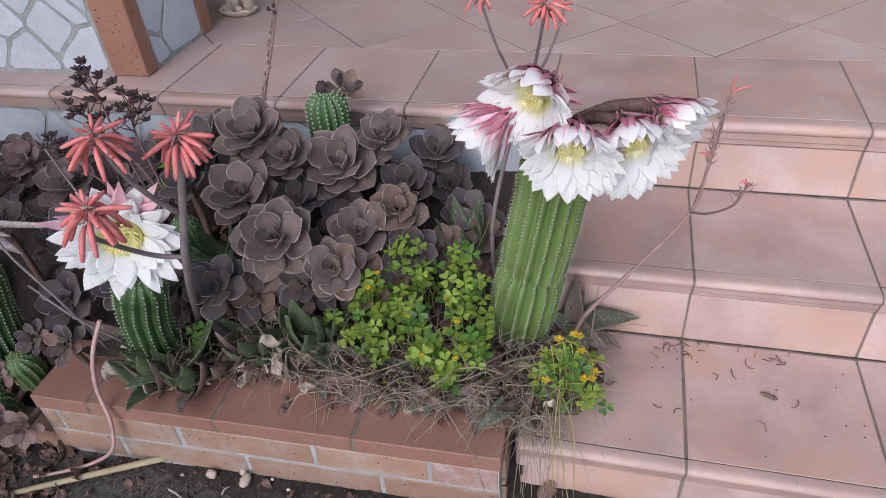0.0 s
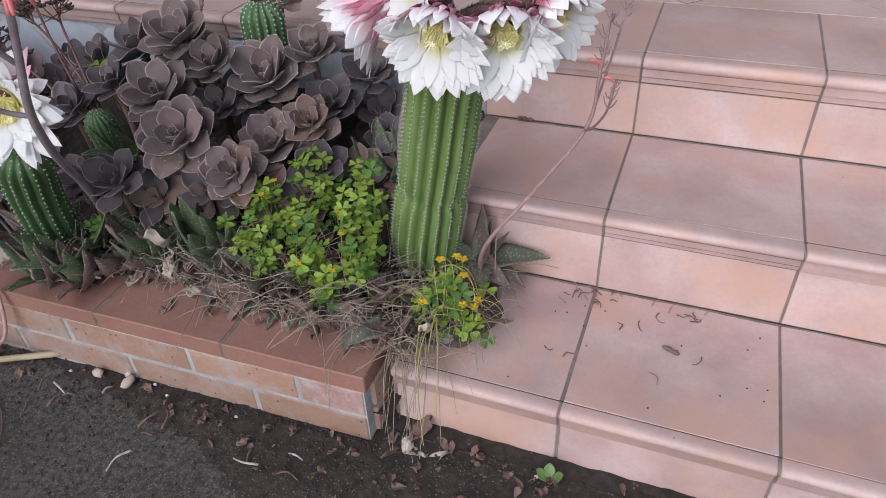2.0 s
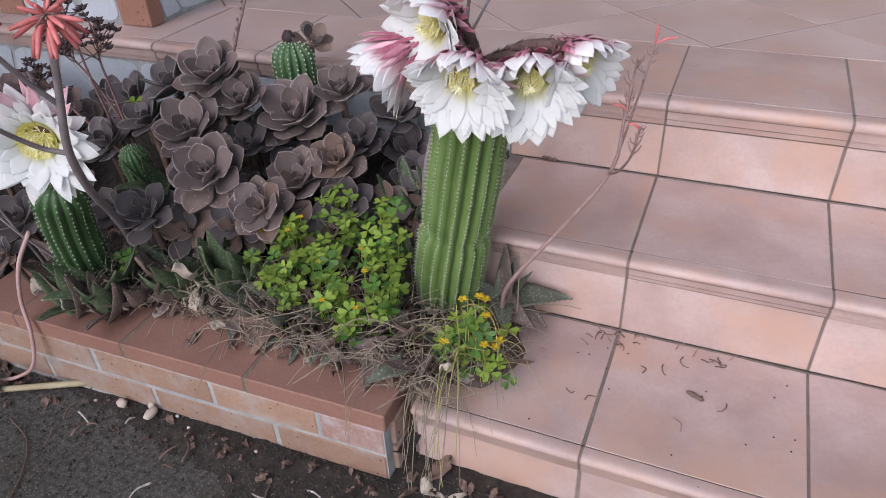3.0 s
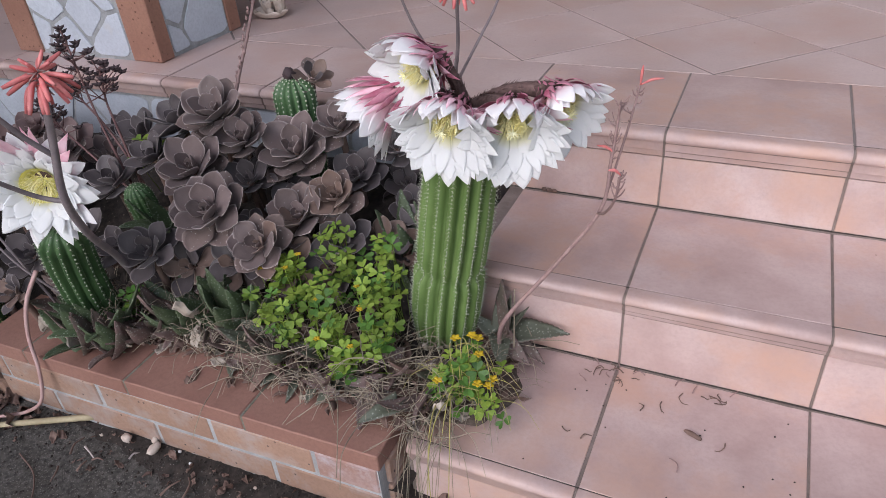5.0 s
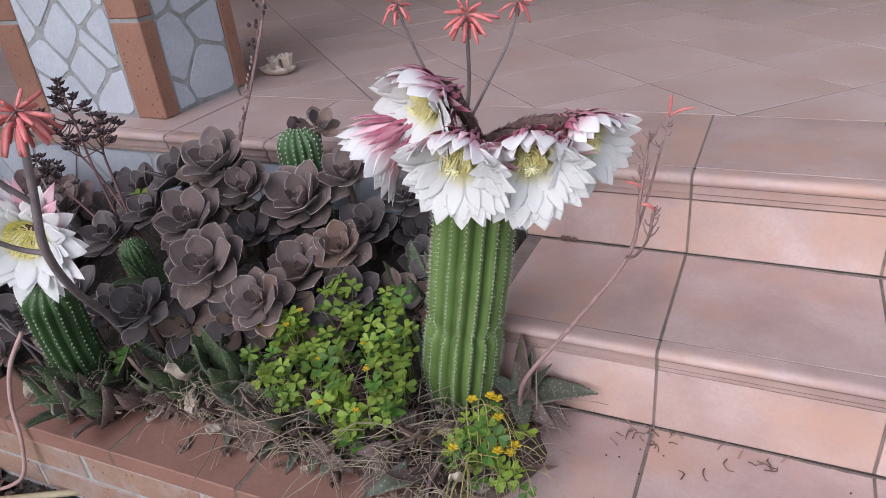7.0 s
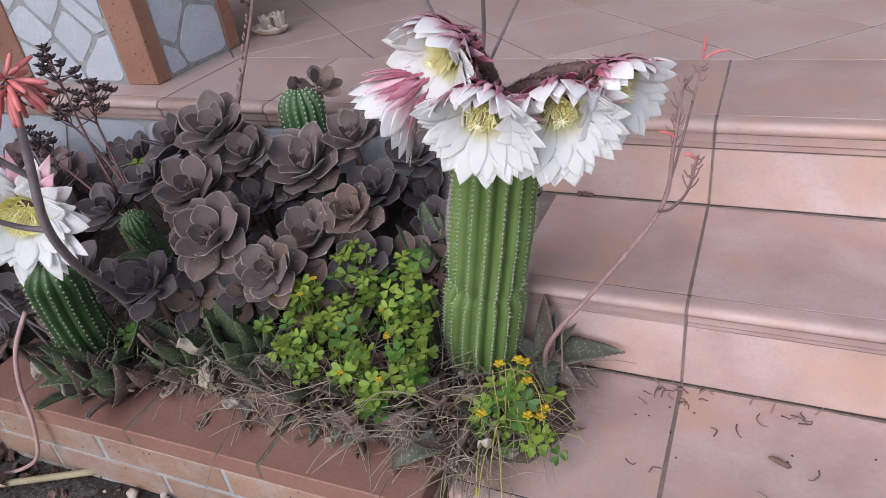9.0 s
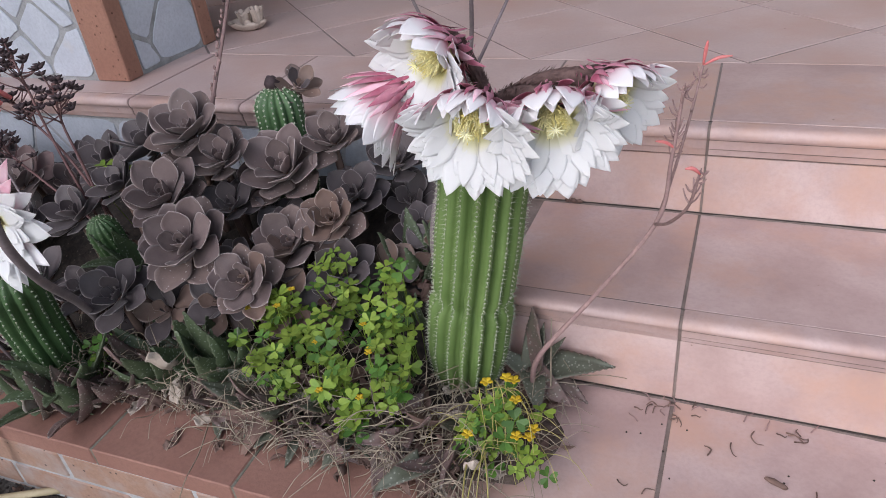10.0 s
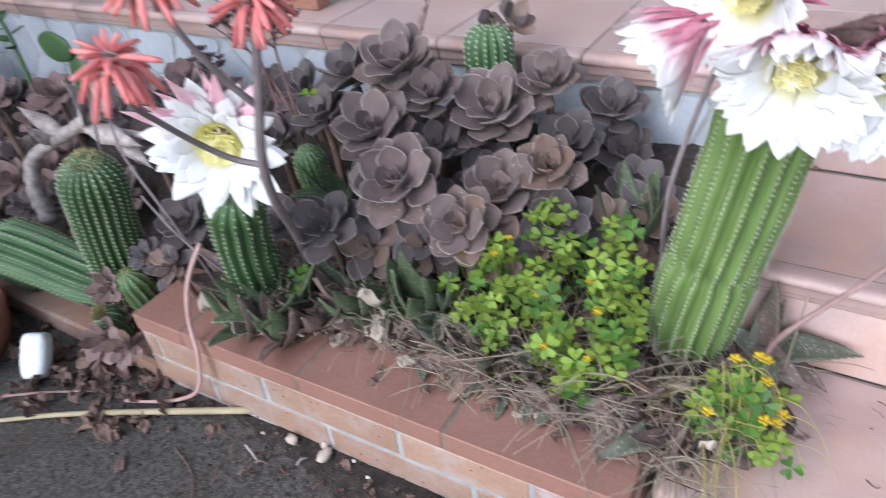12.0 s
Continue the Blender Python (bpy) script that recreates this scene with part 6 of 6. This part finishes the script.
def dead_leaf(p, size, mat, label, seed, tilt=20.0):
    r = random.Random(seed)
    a = r.uniform(0, 6.28)
    e = radians(r.uniform(-tilt, tilt))
    m = axes(p, Vector((math.cos(a) * math.cos(e), math.sin(a) * math.cos(e), math.sin(e))), Vector((r.uniform(-0.3, 0.3), r.uniform(-0.4, 0.2), 1)))
    me = DRY_LEAVES[r.randrange(4)]
    ob = new("dead_leaf", me)
    if not me.materials:
        me.materials.append(mat)
    ob.matrix_basis = m @ Matrix.Diagonal((size, size, size, 1))
    ob.material_slots[0].link = "OBJECT"
    ob.material_slots[0].material = mat
    return tagged(ob, label, "dead leaf", "dead leaves")


PALE, BROWN = "crumpled pale beige dead leaf on the planter's edge", "curled brown dead leaf among the straw"
for k, p in enumerate(((-1.050, -0.315, 0.200), (-1.035, -0.320, 0.215), (-1.015, -0.310, 0.205), (-0.920, -0.325, 0.195), (-0.905, -0.320, 0.205), (-0.930, -0.335, 0.195), (-0.735, -0.250, 0.265), (-0.740, -0.255, 0.215), (-0.745, -0.270, 0.200))):
    dead_leaf(p, 0.078, DEAD_LEAF, PALE, k, 40)
for k in range(150):
    x, y = sr.uniform(-1.05, -0.24), sr.uniform(-0.315, -0.18)
    dead_leaf((x, y, 0.192 + 0.02 * sr.random()), sr.uniform(0.018, 0.045), BROWN_LEAF if sr.random() < 0.75 else DEAD_LEAF, BROWN, 100 + k, 30)
def scrap(p, size, seed, tilt=30.0):
    """One curled scrap as plain data, to be joined with others."""
    r = random.Random(seed)
    a, e = r.uniform(0, 6.28), radians(r.uniform(-tilt, tilt))
    m = axes(p, Vector((math.cos(a) * math.cos(e), math.sin(a) * math.cos(e), math.sin(e))), Vector((r.uniform(-0.3, 0.3), r.uniform(-0.4, 0.2), 1))) @ Matrix.Diagonal((size, size, size, 1))
    me = DRY_LEAVES[r.randrange(4)]
    return moved(([v.co.copy() for v in me.vertices], [tuple(f.vertices) for f in me.polygons]), m)


bed, yard_bits = [], []
for k in range(150):
    x, y = sr.uniform(-1.15, -0.34), sr.uniform(-0.25, 0.03)
    bed.append(scrap((x, y, soil_height(x, y) + 0.008 + 0.02 * sr.random()), sr.uniform(0.02, 0.055), 200 + k))
for k in range(150):
    x, y = sr.uniform(-1.45, 0.25), -0.385 - 0.11 * sr.random() ** 1.5
    yard_bits.append(scrap((x, y if x < -0.28 else y + 0.05, yard_soil(x, y) + 0.006), sr.uniform(0.010, 0.030), 400 + k, 25))
for k in range(90):
    x, y = sr.uniform(-1.65, -1.12), sr.uniform(-0.56, -0.405)
    yard_bits.append(scrap((x, y, yard_soil(x, y) + 0.008), sr.uniform(0.025, 0.055), 900 + k, 30))
solo("bed_litter", joined(*bed), BROWN_LEAF, "brown dead leaves littering the planter soil", "leaf litter", kind="stuff", at=(-0.7, -0.1, 0.2))
solo("yard_litter", joined(*yard_bits), BROWN_LEAF, "brown leaf scraps littering the soil strip", "leaf litter", kind="stuff", at=(-0.6, -0.42, 0.03))
for k in range(30):
    a, q = sr.uniform(2.6, 6.6), sr.uniform(0.062, 0.088)
    x, y = -0.310 + math.cos(a) * q, -0.028 + math.sin(a) * q
    dead_leaf((x, y, (0.200 if x < -0.30 else 0.188) + 0.012 * sr.random()), sr.uniform(0.022, 0.045), BROWN_LEAF if sr.random() < 0.7 else DEAD_LEAF, "curled dead leaf at the foot of the tall cactus", 880 + k, 30)
for k in range(22):
    x, y = sr.uniform(-1.60, -1.10), sr.uniform(-0.58, -0.41)
    dead_leaf((x, y, yard_soil(x, y) + 0.010), sr.uniform(0.03, 0.06), BROWN_LEAF, "curled brown leaf on the ground by the kerb", 400 + k, 25)
for k in range(34):
    a, q = sr.uniform(0, 6.28), math.sqrt(sr.random())
    x, y = -0.240 + math.cos(a) * 0.085 * q, -0.135 + math.sin(a) * 0.105 * q
    dead_leaf((x, y, Z1 + 0.008 + 0.028 * (1 - q * q)), sr.uniform(0.018, 0.042), BROWN_LEAF if sr.random() < 0.75 else DEAD_LEAF, "brown dead leaf on the soil round the cactus foot", 800 + k, 30)
dead_leaf((-0.175, -0.185, Z1 + 0.014), 0.085, BROWN_LEAF, "large brown dead leaf on the edge of the soil", 860, 5)
dead_leaf((-0.24, -0.345, 0.03), 0.06, BROWN_LEAF, "brown curled leaf at the foot of the steps", 503)
dead_leaf((-0.20, -0.365, 0.032), 0.05, DEAD_LEAF, "pale curled leaf at the foot of the steps", 504)
dead_leaf((-0.27, -0.395, 0.032), 0.045, BROWN_LEAF, "brown curled leaf at the foot of the steps", 505)
dead_leaf((-0.17, -0.345, 0.03), 0.05, DEAD_LEAF, "pale crumpled leaf at the foot of the steps", 501)
dead_leaf((-0.07, -0.350, 0.03), 0.06, BROWN_LEAF, "brown crumpled leaf at the foot of the steps", 502)

# curled bits and a pod on the lowest tread
for k in range(34):
    x = sr.choice((sr.gauss(0.005, 0.02), sr.uniform(-0.10, 0.28), sr.uniform(-0.06, 0.14)))
    y = -0.012 - abs(sr.gauss(0, 0.035))
    if k > 28:
        x, y = sr.uniform(-0.16, 0.2), sr.uniform(-0.22, -0.10)
    a, l = sr.uniform(0, 6.28), sr.uniform(0.012, 0.028)
    p = Vector((x, y, Z1 + 0.002))
    d, e = Vector((math.cos(a), math.sin(a), 0)), Vector((-math.sin(a), math.cos(a), 0))
    bow = sr.uniform(-0.4, 0.4)
    solo("dry_scrap", tube(spline([p, p + d * l * 0.4 + e * l * bow + Vector((0, 0, 0.003)), p + d * l * 0.8 + e * l * bow * 0.8, p + d * l], 4), (0.0011, 0.0006), 5), BROWN_LEAF if k % 3 else STALK_DRY,
         "tiny curled dry flower scrap on the step tread", "plant scrap", "dry scraps", at=p)
solo("dry_pod", moved(blob((0, 0, 0), (0.016, 0.0048, 0.004), 3, 0.35), pose(0.144, -0.131, Z1 + 0.0045, 0, 0, -22)), BROWN_LEAF, "small dark brown dry pod on the step tread", "seed pod", at=(0.144, -0.131, Z1))
for k in range(16):
    x, y = sr.uniform(-0.1, 0.32), sr.uniform(-0.27, -0.05)
    solo("crumb", blob((x, y, Z1 + 0.001), (0.0016, 0.0014, 0.0012), k, 0.3, 6, 4), SOIL, "dark crumb of soil on the step tread", "crumb", "crumbs", at=(x, y, Z1))
for x in (-0.232, -0.222):
    solo("clod", joined(blob((x, 0.283, Z2 + 0.008), (0.0055, 0.003, 0.005), 1, 0.4), blob((x + 0.012, 0.285, Z2 + 0.006), (0.006, 0.003, 0.0045), 2, 0.4)), BROWN_LEAF, "tiny grey-brown clods in the riser joint", "clod", at=(x, 0.283, Z2))
seedling = thing("seedling", (0.000, -0.345, 0.025), "small dark green seedling at the foot of the steps", "seedling")
for a in (20, 100, 170):
    part_at("leaf", SPOON[2], CACTUS, seedling, axes((0.0, -0.345, 0.028), (math.cos(radians(a)), math.sin(radians(a)), 0.7), (0, 0, 1)) @ Matrix.Diagonal((0.024, 0.030, 0.03, 1)))

# ---- things on the ground ----
def crumbs(count, seed, x0, x1, y0, y1, big, pull):
    """Loose octahedral grains strewn over the yard, thicker near the wall (pull)."""
    r = random.Random(seed)
    cv, cf = [], []
    for _ in range(count):
        x, y = r.uniform(x0, x1), y1 - (y1 - y0) * r.random() ** pull
        if x > -0.28:
            y = min(y + 0.07, -0.335)
        z = max(GROUND_Z, yard_soil(x, y) if y > -0.71 else GROUND_Z)
        k = big * (0.25 + 0.75 * r.random() ** 3)
        a = r.uniform(0, 3.14)
        c, d = math.cos(a) * k, math.sin(a) * k
        e = r.uniform(0.5, 1.0)
        h = k * r.uniform(0.35, 0.8)
        n0 = len(cv)
        cv += [(x + c, y + d, z + h * 0.4), (x - d * e, y + c * e, z + h * 0.3), (x - c, y - d, z + h * 0.5), (x + d * e, y - c * e, z + h * 0.35), (x + c * 0.2, y, z + h * 1.3), (x, y, z - h * 0.5)]
        for i in range(4):
            cf += [(n0 + i, n0 + (i + 1) % 4, n0 + 4), (n0 + (i + 1) % 4, n0 + i, n0 + 5)]
    return cv, cf


GRIT = material("grey_grit", (0.063, 0.055, 0.050), (0.174, 0.158, 0.146), 300, (0.85, 0.95), 0.2, 200)
solo("soil_crumbs", crumbs(8000, 5, -2.0, 0.5, -0.66, -0.372, 0.0050, 3.2), SOIL, "loose dark soil crumbs along the foot of the wall", "soil", kind="stuff", at=(-0.7, -0.45, GROUND_Z), smooth=False)
solo("grit", joined(crumbs(9000, 6, -2.0, 0.6, -1.15, -0.40, 0.0026, 1.0), crumbs(22000, 7, -1.4, -0.1, -0.86, -0.42, 0.0017, 1.0)), GRIT, "fine grey grit strewn over the damp concrete", "grit", kind="stuff", at=(-0.7, -0.7, GROUND_Z), smooth=False)
solo("snail_shell", joined(blob((-0.787, -0.402, 0.040), (0.010, 0.016, 0.009), 5, 0.25), blob((-0.800, -0.385, 0.040), (0.007, 0.007, 0.007), 6, 0.2)), SHELL, "whitish empty snail shell on the dark soil", "shell", "shells", at=(-0.787, -0.402, 0.03))
solo("snail_shell", blob((-0.860, -0.400, 0.038), (0.010, 0.009, 0.009), 8, 0.4), SHELL, "whitish broken snail shell on the dark soil", "shell", "shells", at=(-0.86, -0.40, 0.03))
for k, (x, y) in enumerate(((-0.74, -0.385), (-0.70, -0.40), (-0.75, -0.39), (-0.92, -0.41), (-0.02, -0.345), (-0.55, -0.40))):
    solo("pebble", blob((x, y, 0.033), (0.004, 0.003, 0.003), k, 0.4, 7, 5), FOAM if k < 3 else SHELL, "tiny white pebble on the dark soil", "pebble", "pebbles", at=(x, y, 0.03))
for k in range(14):
    x, y = sr.uniform(-1.0, -0.35), sr.uniform(-0.52, -0.42)
    a, l = sr.uniform(0, 6.28), sr.uniform(0.02, 0.05)
    p = Vector((x, y, 0.030))
    d, e = Vector((math.cos(a), math.sin(a), 0)), Vector((-math.sin(a), math.cos(a), 0))
    solo("dry_scrap", tube(spline([p, p + d * l * 0.5 + e * l * sr.uniform(-0.3, 0.3) + Vector((0, 0, 0.004)), p + d * l], 4), (0.0024, 0.0012), 5), BROWN_LEAF if k % 3 else GREYWOOD,
         "curled reddish-brown dry scrap on the ground", "plant scrap", "dry scraps", at=p)
stalk_thing("reed", (-0.965, -0.378, 0.034), "long cream-coloured dry reed lying on the ground", "reed", ([(-1.430, -0.630, 0.030), (-1.300, -0.548, 0.032), (-1.150, -0.470, 0.034), (-0.965, -0.378, 0.036)],), REED, ((0.0040, 0.0070),))
stalk_thing("twig", (-0.98, -0.60, 0.024), "thin dark wiry twig on the concrete", "twig", ([(-1.05, -0.50, 0.024), (-0.97, -0.53, 0.026), (-0.91, -0.60, 0.024), (-0.86, -0.72, 0.023)],), BROWN_LEAF, ((0.0016, 0.0012),))
stalk_thing("twig", (-1.40, -0.56, 0.03), "pale pinkish dry twig beside the foam block", "twig", ([(-1.455, -0.575, 0.034), (-1.38, -0.53, 0.036), (-1.30, -0.485, 0.034)],), STALK_DRY, ((0.0030, 0.0022),))
stalk_thing("twig", (-1.48, -0.65, 0.03), "short dark twig by the pot", "twig", ([(-1.47, -0.665, 0.026), (-1.47, -0.61, 0.030), (-1.45, -0.56, 0.032)],), BROWN_LEAF, ((0.0050, 0.0040),))


def foam_block():
    """A soft-edged block with a crumbly lower end."""
    verts, faces = [], []
    n, m = 24, 18
    for i in range(m + 1):
        th = math.pi * i / m
        for j in range(n):
            ph = 2 * math.pi * j / n
            d = Vector((math.sin(th) * math.cos(ph), math.sin(th) * math.sin(ph), math.cos(th)))
            k = 1 / (abs(d.x) ** 5 + abs(d.y) ** 5 + abs(d.z) ** 5) ** 0.2
            q = Vector((d.x * 0.025, d.y * 0.022, d.z * 0.046)) * k
            verts.append(q + d * (0.0025 if d.z < 0 else 0.0008) * noise.noise(q * 160))
    for i in range(m):
        for j in range(n):
            a, b = i * n + j, i * n + (j + 1) % n
            faces.append((a, a + n, b + n, b))
    return moved((verts, faces), Matrix.Translation((-1.462, -0.487, 0.062)) @ pose(0, 0, 0, -38, 8, 35))


solo("foam_block", foam_block(), FOAM, "rounded white foam block lying on the ground", "foam block", at=(-1.462, -0.487, 0.03))


def lathe(profile, centre, n=40):
    verts = [(centre[0] + r * math.cos(2 * math.pi * i / n), centre[1] + r * math.sin(2 * math.pi * i / n), z) for r, z in profile for i in range(n)]
    faces = [(j * n + i, j * n + (i + 1) % n, (j + 1) * n + (i + 1) % n, (j + 1) * n + i) for j in range(len(profile) - 1) for i in range(n)]
    faces.append(tuple(range(n - 1, -1, -1)))
    faces.append(tuple(range((len(profile) - 1) * n, len(profile) * n)))
    return verts, faces


POT = (-1.725, -0.600, 0.02)
pot = thing("clay_bowl", POT, "wide terracotta bowl with weathered speckles standing on the concrete", "plant pot")
part("bowl", lathe([(0.160, 0.02), (0.170, 0.026), (0.186, 0.070), (0.192, 0.098), (0.196, 0.112), (0.192, 0.119), (0.182, 0.119), (0.176, 0.108)], POT), POT_CLAY, pot)
part("soil", lathe([(0.175, 0.094), (0.175, 0.101), (0.09, 0.108)], POT), SOIL, pot, "dark potting soil", smooth=True)
for k, (c, size, axis) in enumerate((((-1.735, -0.475, 0.180), 0.125, (0.5, -0.5, 0.7)), ((-1.615, -0.505, 0.155), 0.120, (0.6, -0.4, 0.7)), ((-1.575, -0.570, 0.140), 0.085, (0.7, -0.5, 0.5)), ((-1.66, -0.53, 0.17), 0.110, (0.5, -0.5, 0.7)))):
    rosette(c, size, axis, LEAF_GREY, "grey-mauve succulent rosette growing at the edge of the terracotta bowl", 13, 600 + k, stem_to=(c[0] * 0.8 + POT[0] * 0.2, c[1] * 0.8 + POT[1] * 0.2, 0.10), wide=0.8)


def beam(p, q, w, d):
    p, q = Vector(p), Vector(q)
    data = box((w, d, (q - p).length), 0.004)
    z = (q - p).normalized()
    x = Vector((0.75, 0.6, 0)).cross(z).normalized()
    y = z.cross(x)
    return moved(data, Matrix.Translation((p + q) / 2) @ Matrix((x, y, z)).transposed().to_4x4())


stand = thing("metal_stand", (-1.70, -0.62, 0.10), "blue-grey painted metal stand leaning in the terracotta bowl", "stand")
part("post", beam((-1.640, -0.632, 0.105), (-1.636, -0.510, 0.413), 0.055, 0.030), BLUE_METAL, stand, smooth=False)
part("post", beam((-1.668, -0.600, 0.300), (-1.560, -0.395, 0.930), 0.060, 0.030), BLUE_METAL, stand, smooth=False)
part("rail", beam((-1.800, -0.800, 0.190), (-1.660, -0.615, 0.190), 0.050, 0.026), BLUE_METAL, stand, smooth=False)
part("rail", beam((-1.790, -0.720, 0.330), (-1.655, -0.560, 0.345), 0.045, 0.026), BLUE_METAL, stand, smooth=False)

# sea shell on the terrace beside the pillar: a low wavy dish with two fluted cups standing in it
SEA = Vector((-1.298, 0.835, Z3))
sea = thing("sea_shell", SEA, "beige ruffled sea shell on the terrace beside the pillar", "shell")


def ruffle(centre, profile, flutes, depth, flat=1.0, n=56):
    """A thin open cup: profile rows (radius, height), its wall fluted more towards the lip."""
    verts, faces = [], []
    rows = profile + [(rad - 0.0022, z) for rad, z in reversed(profile)]
    top = max(z for _, z in profile)
    for rad, z in rows:
        for j in range(n):
            a = 2 * math.pi * j / n
            wob = 1 + depth * (z / top) * math.sin(flutes * a) + 0.10 * noise.noise(Vector((math.cos(a) * 1.5, math.sin(a) * 1.5, z * 30)))
            verts.append(Vector(centre) + Vector((math.cos(a) * rad * wob, math.sin(a) * rad * wob * flat, z + depth * 0.03 * (z / top) * math.cos(flutes * a))))
    for i in range(len(rows) - 1):
        for j in range(n):
            b = i * n + j
            c = i * n + (j + 1) % n
            faces.append((b, c, c + n, b + n))
    faces += [tuple(range(n - 1, -1, -1)), tuple(range((len(rows) - 1) * n, len(rows) * n))]
    return verts, faces


part("dish", ruffle(SEA, [(0.030, 0.001), (0.044, 0.006), (0.054, 0.016), (0.058, 0.024)], 7, 0.10, 0.72), SHELL, sea)
part("cup", ruffle(SEA + Vector((0.026, 0.014, 0.006)), [(0.012, 0.0), (0.0145, 0.018), (0.0165, 0.038), (0.021, 0.052)], 9, 0.10), SHELL, sea)
part("cup", ruffle(SEA + Vector((-0.022, 0.022, 0.006)), [(0.014, 0.0), (0.018, 0.015), (0.022, 0.030), (0.026, 0.040)], 7, 0.12), SHELL, sea)
part("knob", blob(SEA + Vector((0.002, -0.006, 0.016)), (0.013, 0.011, 0.012), 4, 0.35, 12, 8), SHELL, sea)

# dark leafy plants at the shady end
shade_r = random.Random(77)


def shrub(root, spread, height, count, label, seed):
    r = random.Random(seed)
    top = thing("shrub", root, label, "shrub")
    tw, rt = [], Vector(root)
    for i in range(9):
        e = rt + Vector((r.uniform(-1, 1) * spread, r.uniform(-1, 1) * spread * 0.6, height * r.uniform(0.6, 1.0)))
        tw.append(tube(spline([rt, rt.lerp(e, 0.5) + Vector((0, 0, 0.02)), e], 4), (0.004, 0.002), 5, False))
    part("branch", joined(*tw), STALK, top, "thin dark branches", "stuff")
    for i in range(count):
        p = rt + Vector((r.gauss(0, 0.5) * spread, r.gauss(0, 0.35) * spread, height * r.uniform(0.25, 1.05)))
        d = Vector((r.uniform(-1, 1), r.uniform(-1, 0.3), r.uniform(-0.2, 0.9)))
        k = r.uniform(0.030, 0.055)
        part_at("leaf", SPOON[r.randrange(4)], TEAL, top, axes(p, d, Vector((0, -0.3, 1))) @ Matrix.Diagonal((k, k, k * 0.5, 1)))


shrub((-2.75, 0.02, 0.26), 0.22, 0.22, 110, "dark green leafy shrub against the white stone wall", 1)
shrub((-3.15, 0.02, 0.26), 0.22, 0.20, 90, "dark green leafy shrub at the shady end of the bed", 2)
pad = thing("prickly_pear", (-2.16, 0.16, 0.20), "flat green cactus pads in front of the white stone wall", "cactus")
part("pad", blob((-2.15, 0.17, 0.40), (0.075, 0.012, 0.045), 3, 0.1, 18, 12), CACTUS_DEEP, pad)
part("pad", blob((-2.09, 0.18, 0.29), (0.05, 0.014, 0.10), 5, 0.1, 18, 12), CACTUS_DEEP, pad)
pad = thing("leafy_stem", (-2.36, 0.16, 0.20), "upright green stem with drooping leaves in front of the white wall", "plant")
part("stem", tube(spline([(-2.36, 0.16, 0.17), (-2.37, 0.17, 0.40), (-2.385, 0.17, 0.47)], 4), (0.008, 0.005), 6), CACTUS_DARK, pad)
for a in range(6):
    part_at("leaf", SPOON[a % 4], CACTUS_DARK, pad, axes((-2.385, 0.17, 0.475 - 0.02 * a), (math.cos(a * 2.4), math.sin(a * 2.4), 0.15), (0, 0, 1)) @ Matrix.Diagonal((0.05, 0.06, 0.04, 1)))
for k in range(84):
    x = shade_r.uniform(-3.2, -1.25)
    y = shade_r.uniform(-0.26, 0.20)
    z = soil_height(x, y) + shade_r.uniform(0.03, 0.09)
    if not (-1.45 < x < -1.2 and y < -0.2):
        rosette((x, y, z), shade_r.uniform(0.09, 0.14), (shade_r.uniform(0.1, 0.5), -0.45, 0.8), shade_r.choice((LEAF_SHADED, LEAF_SHADED, LEAF_GREY, LEAF_PINK)), "dull mauve succulent rosette crowding the shady end of the bed", 13, 700 + k, wide=0.85)
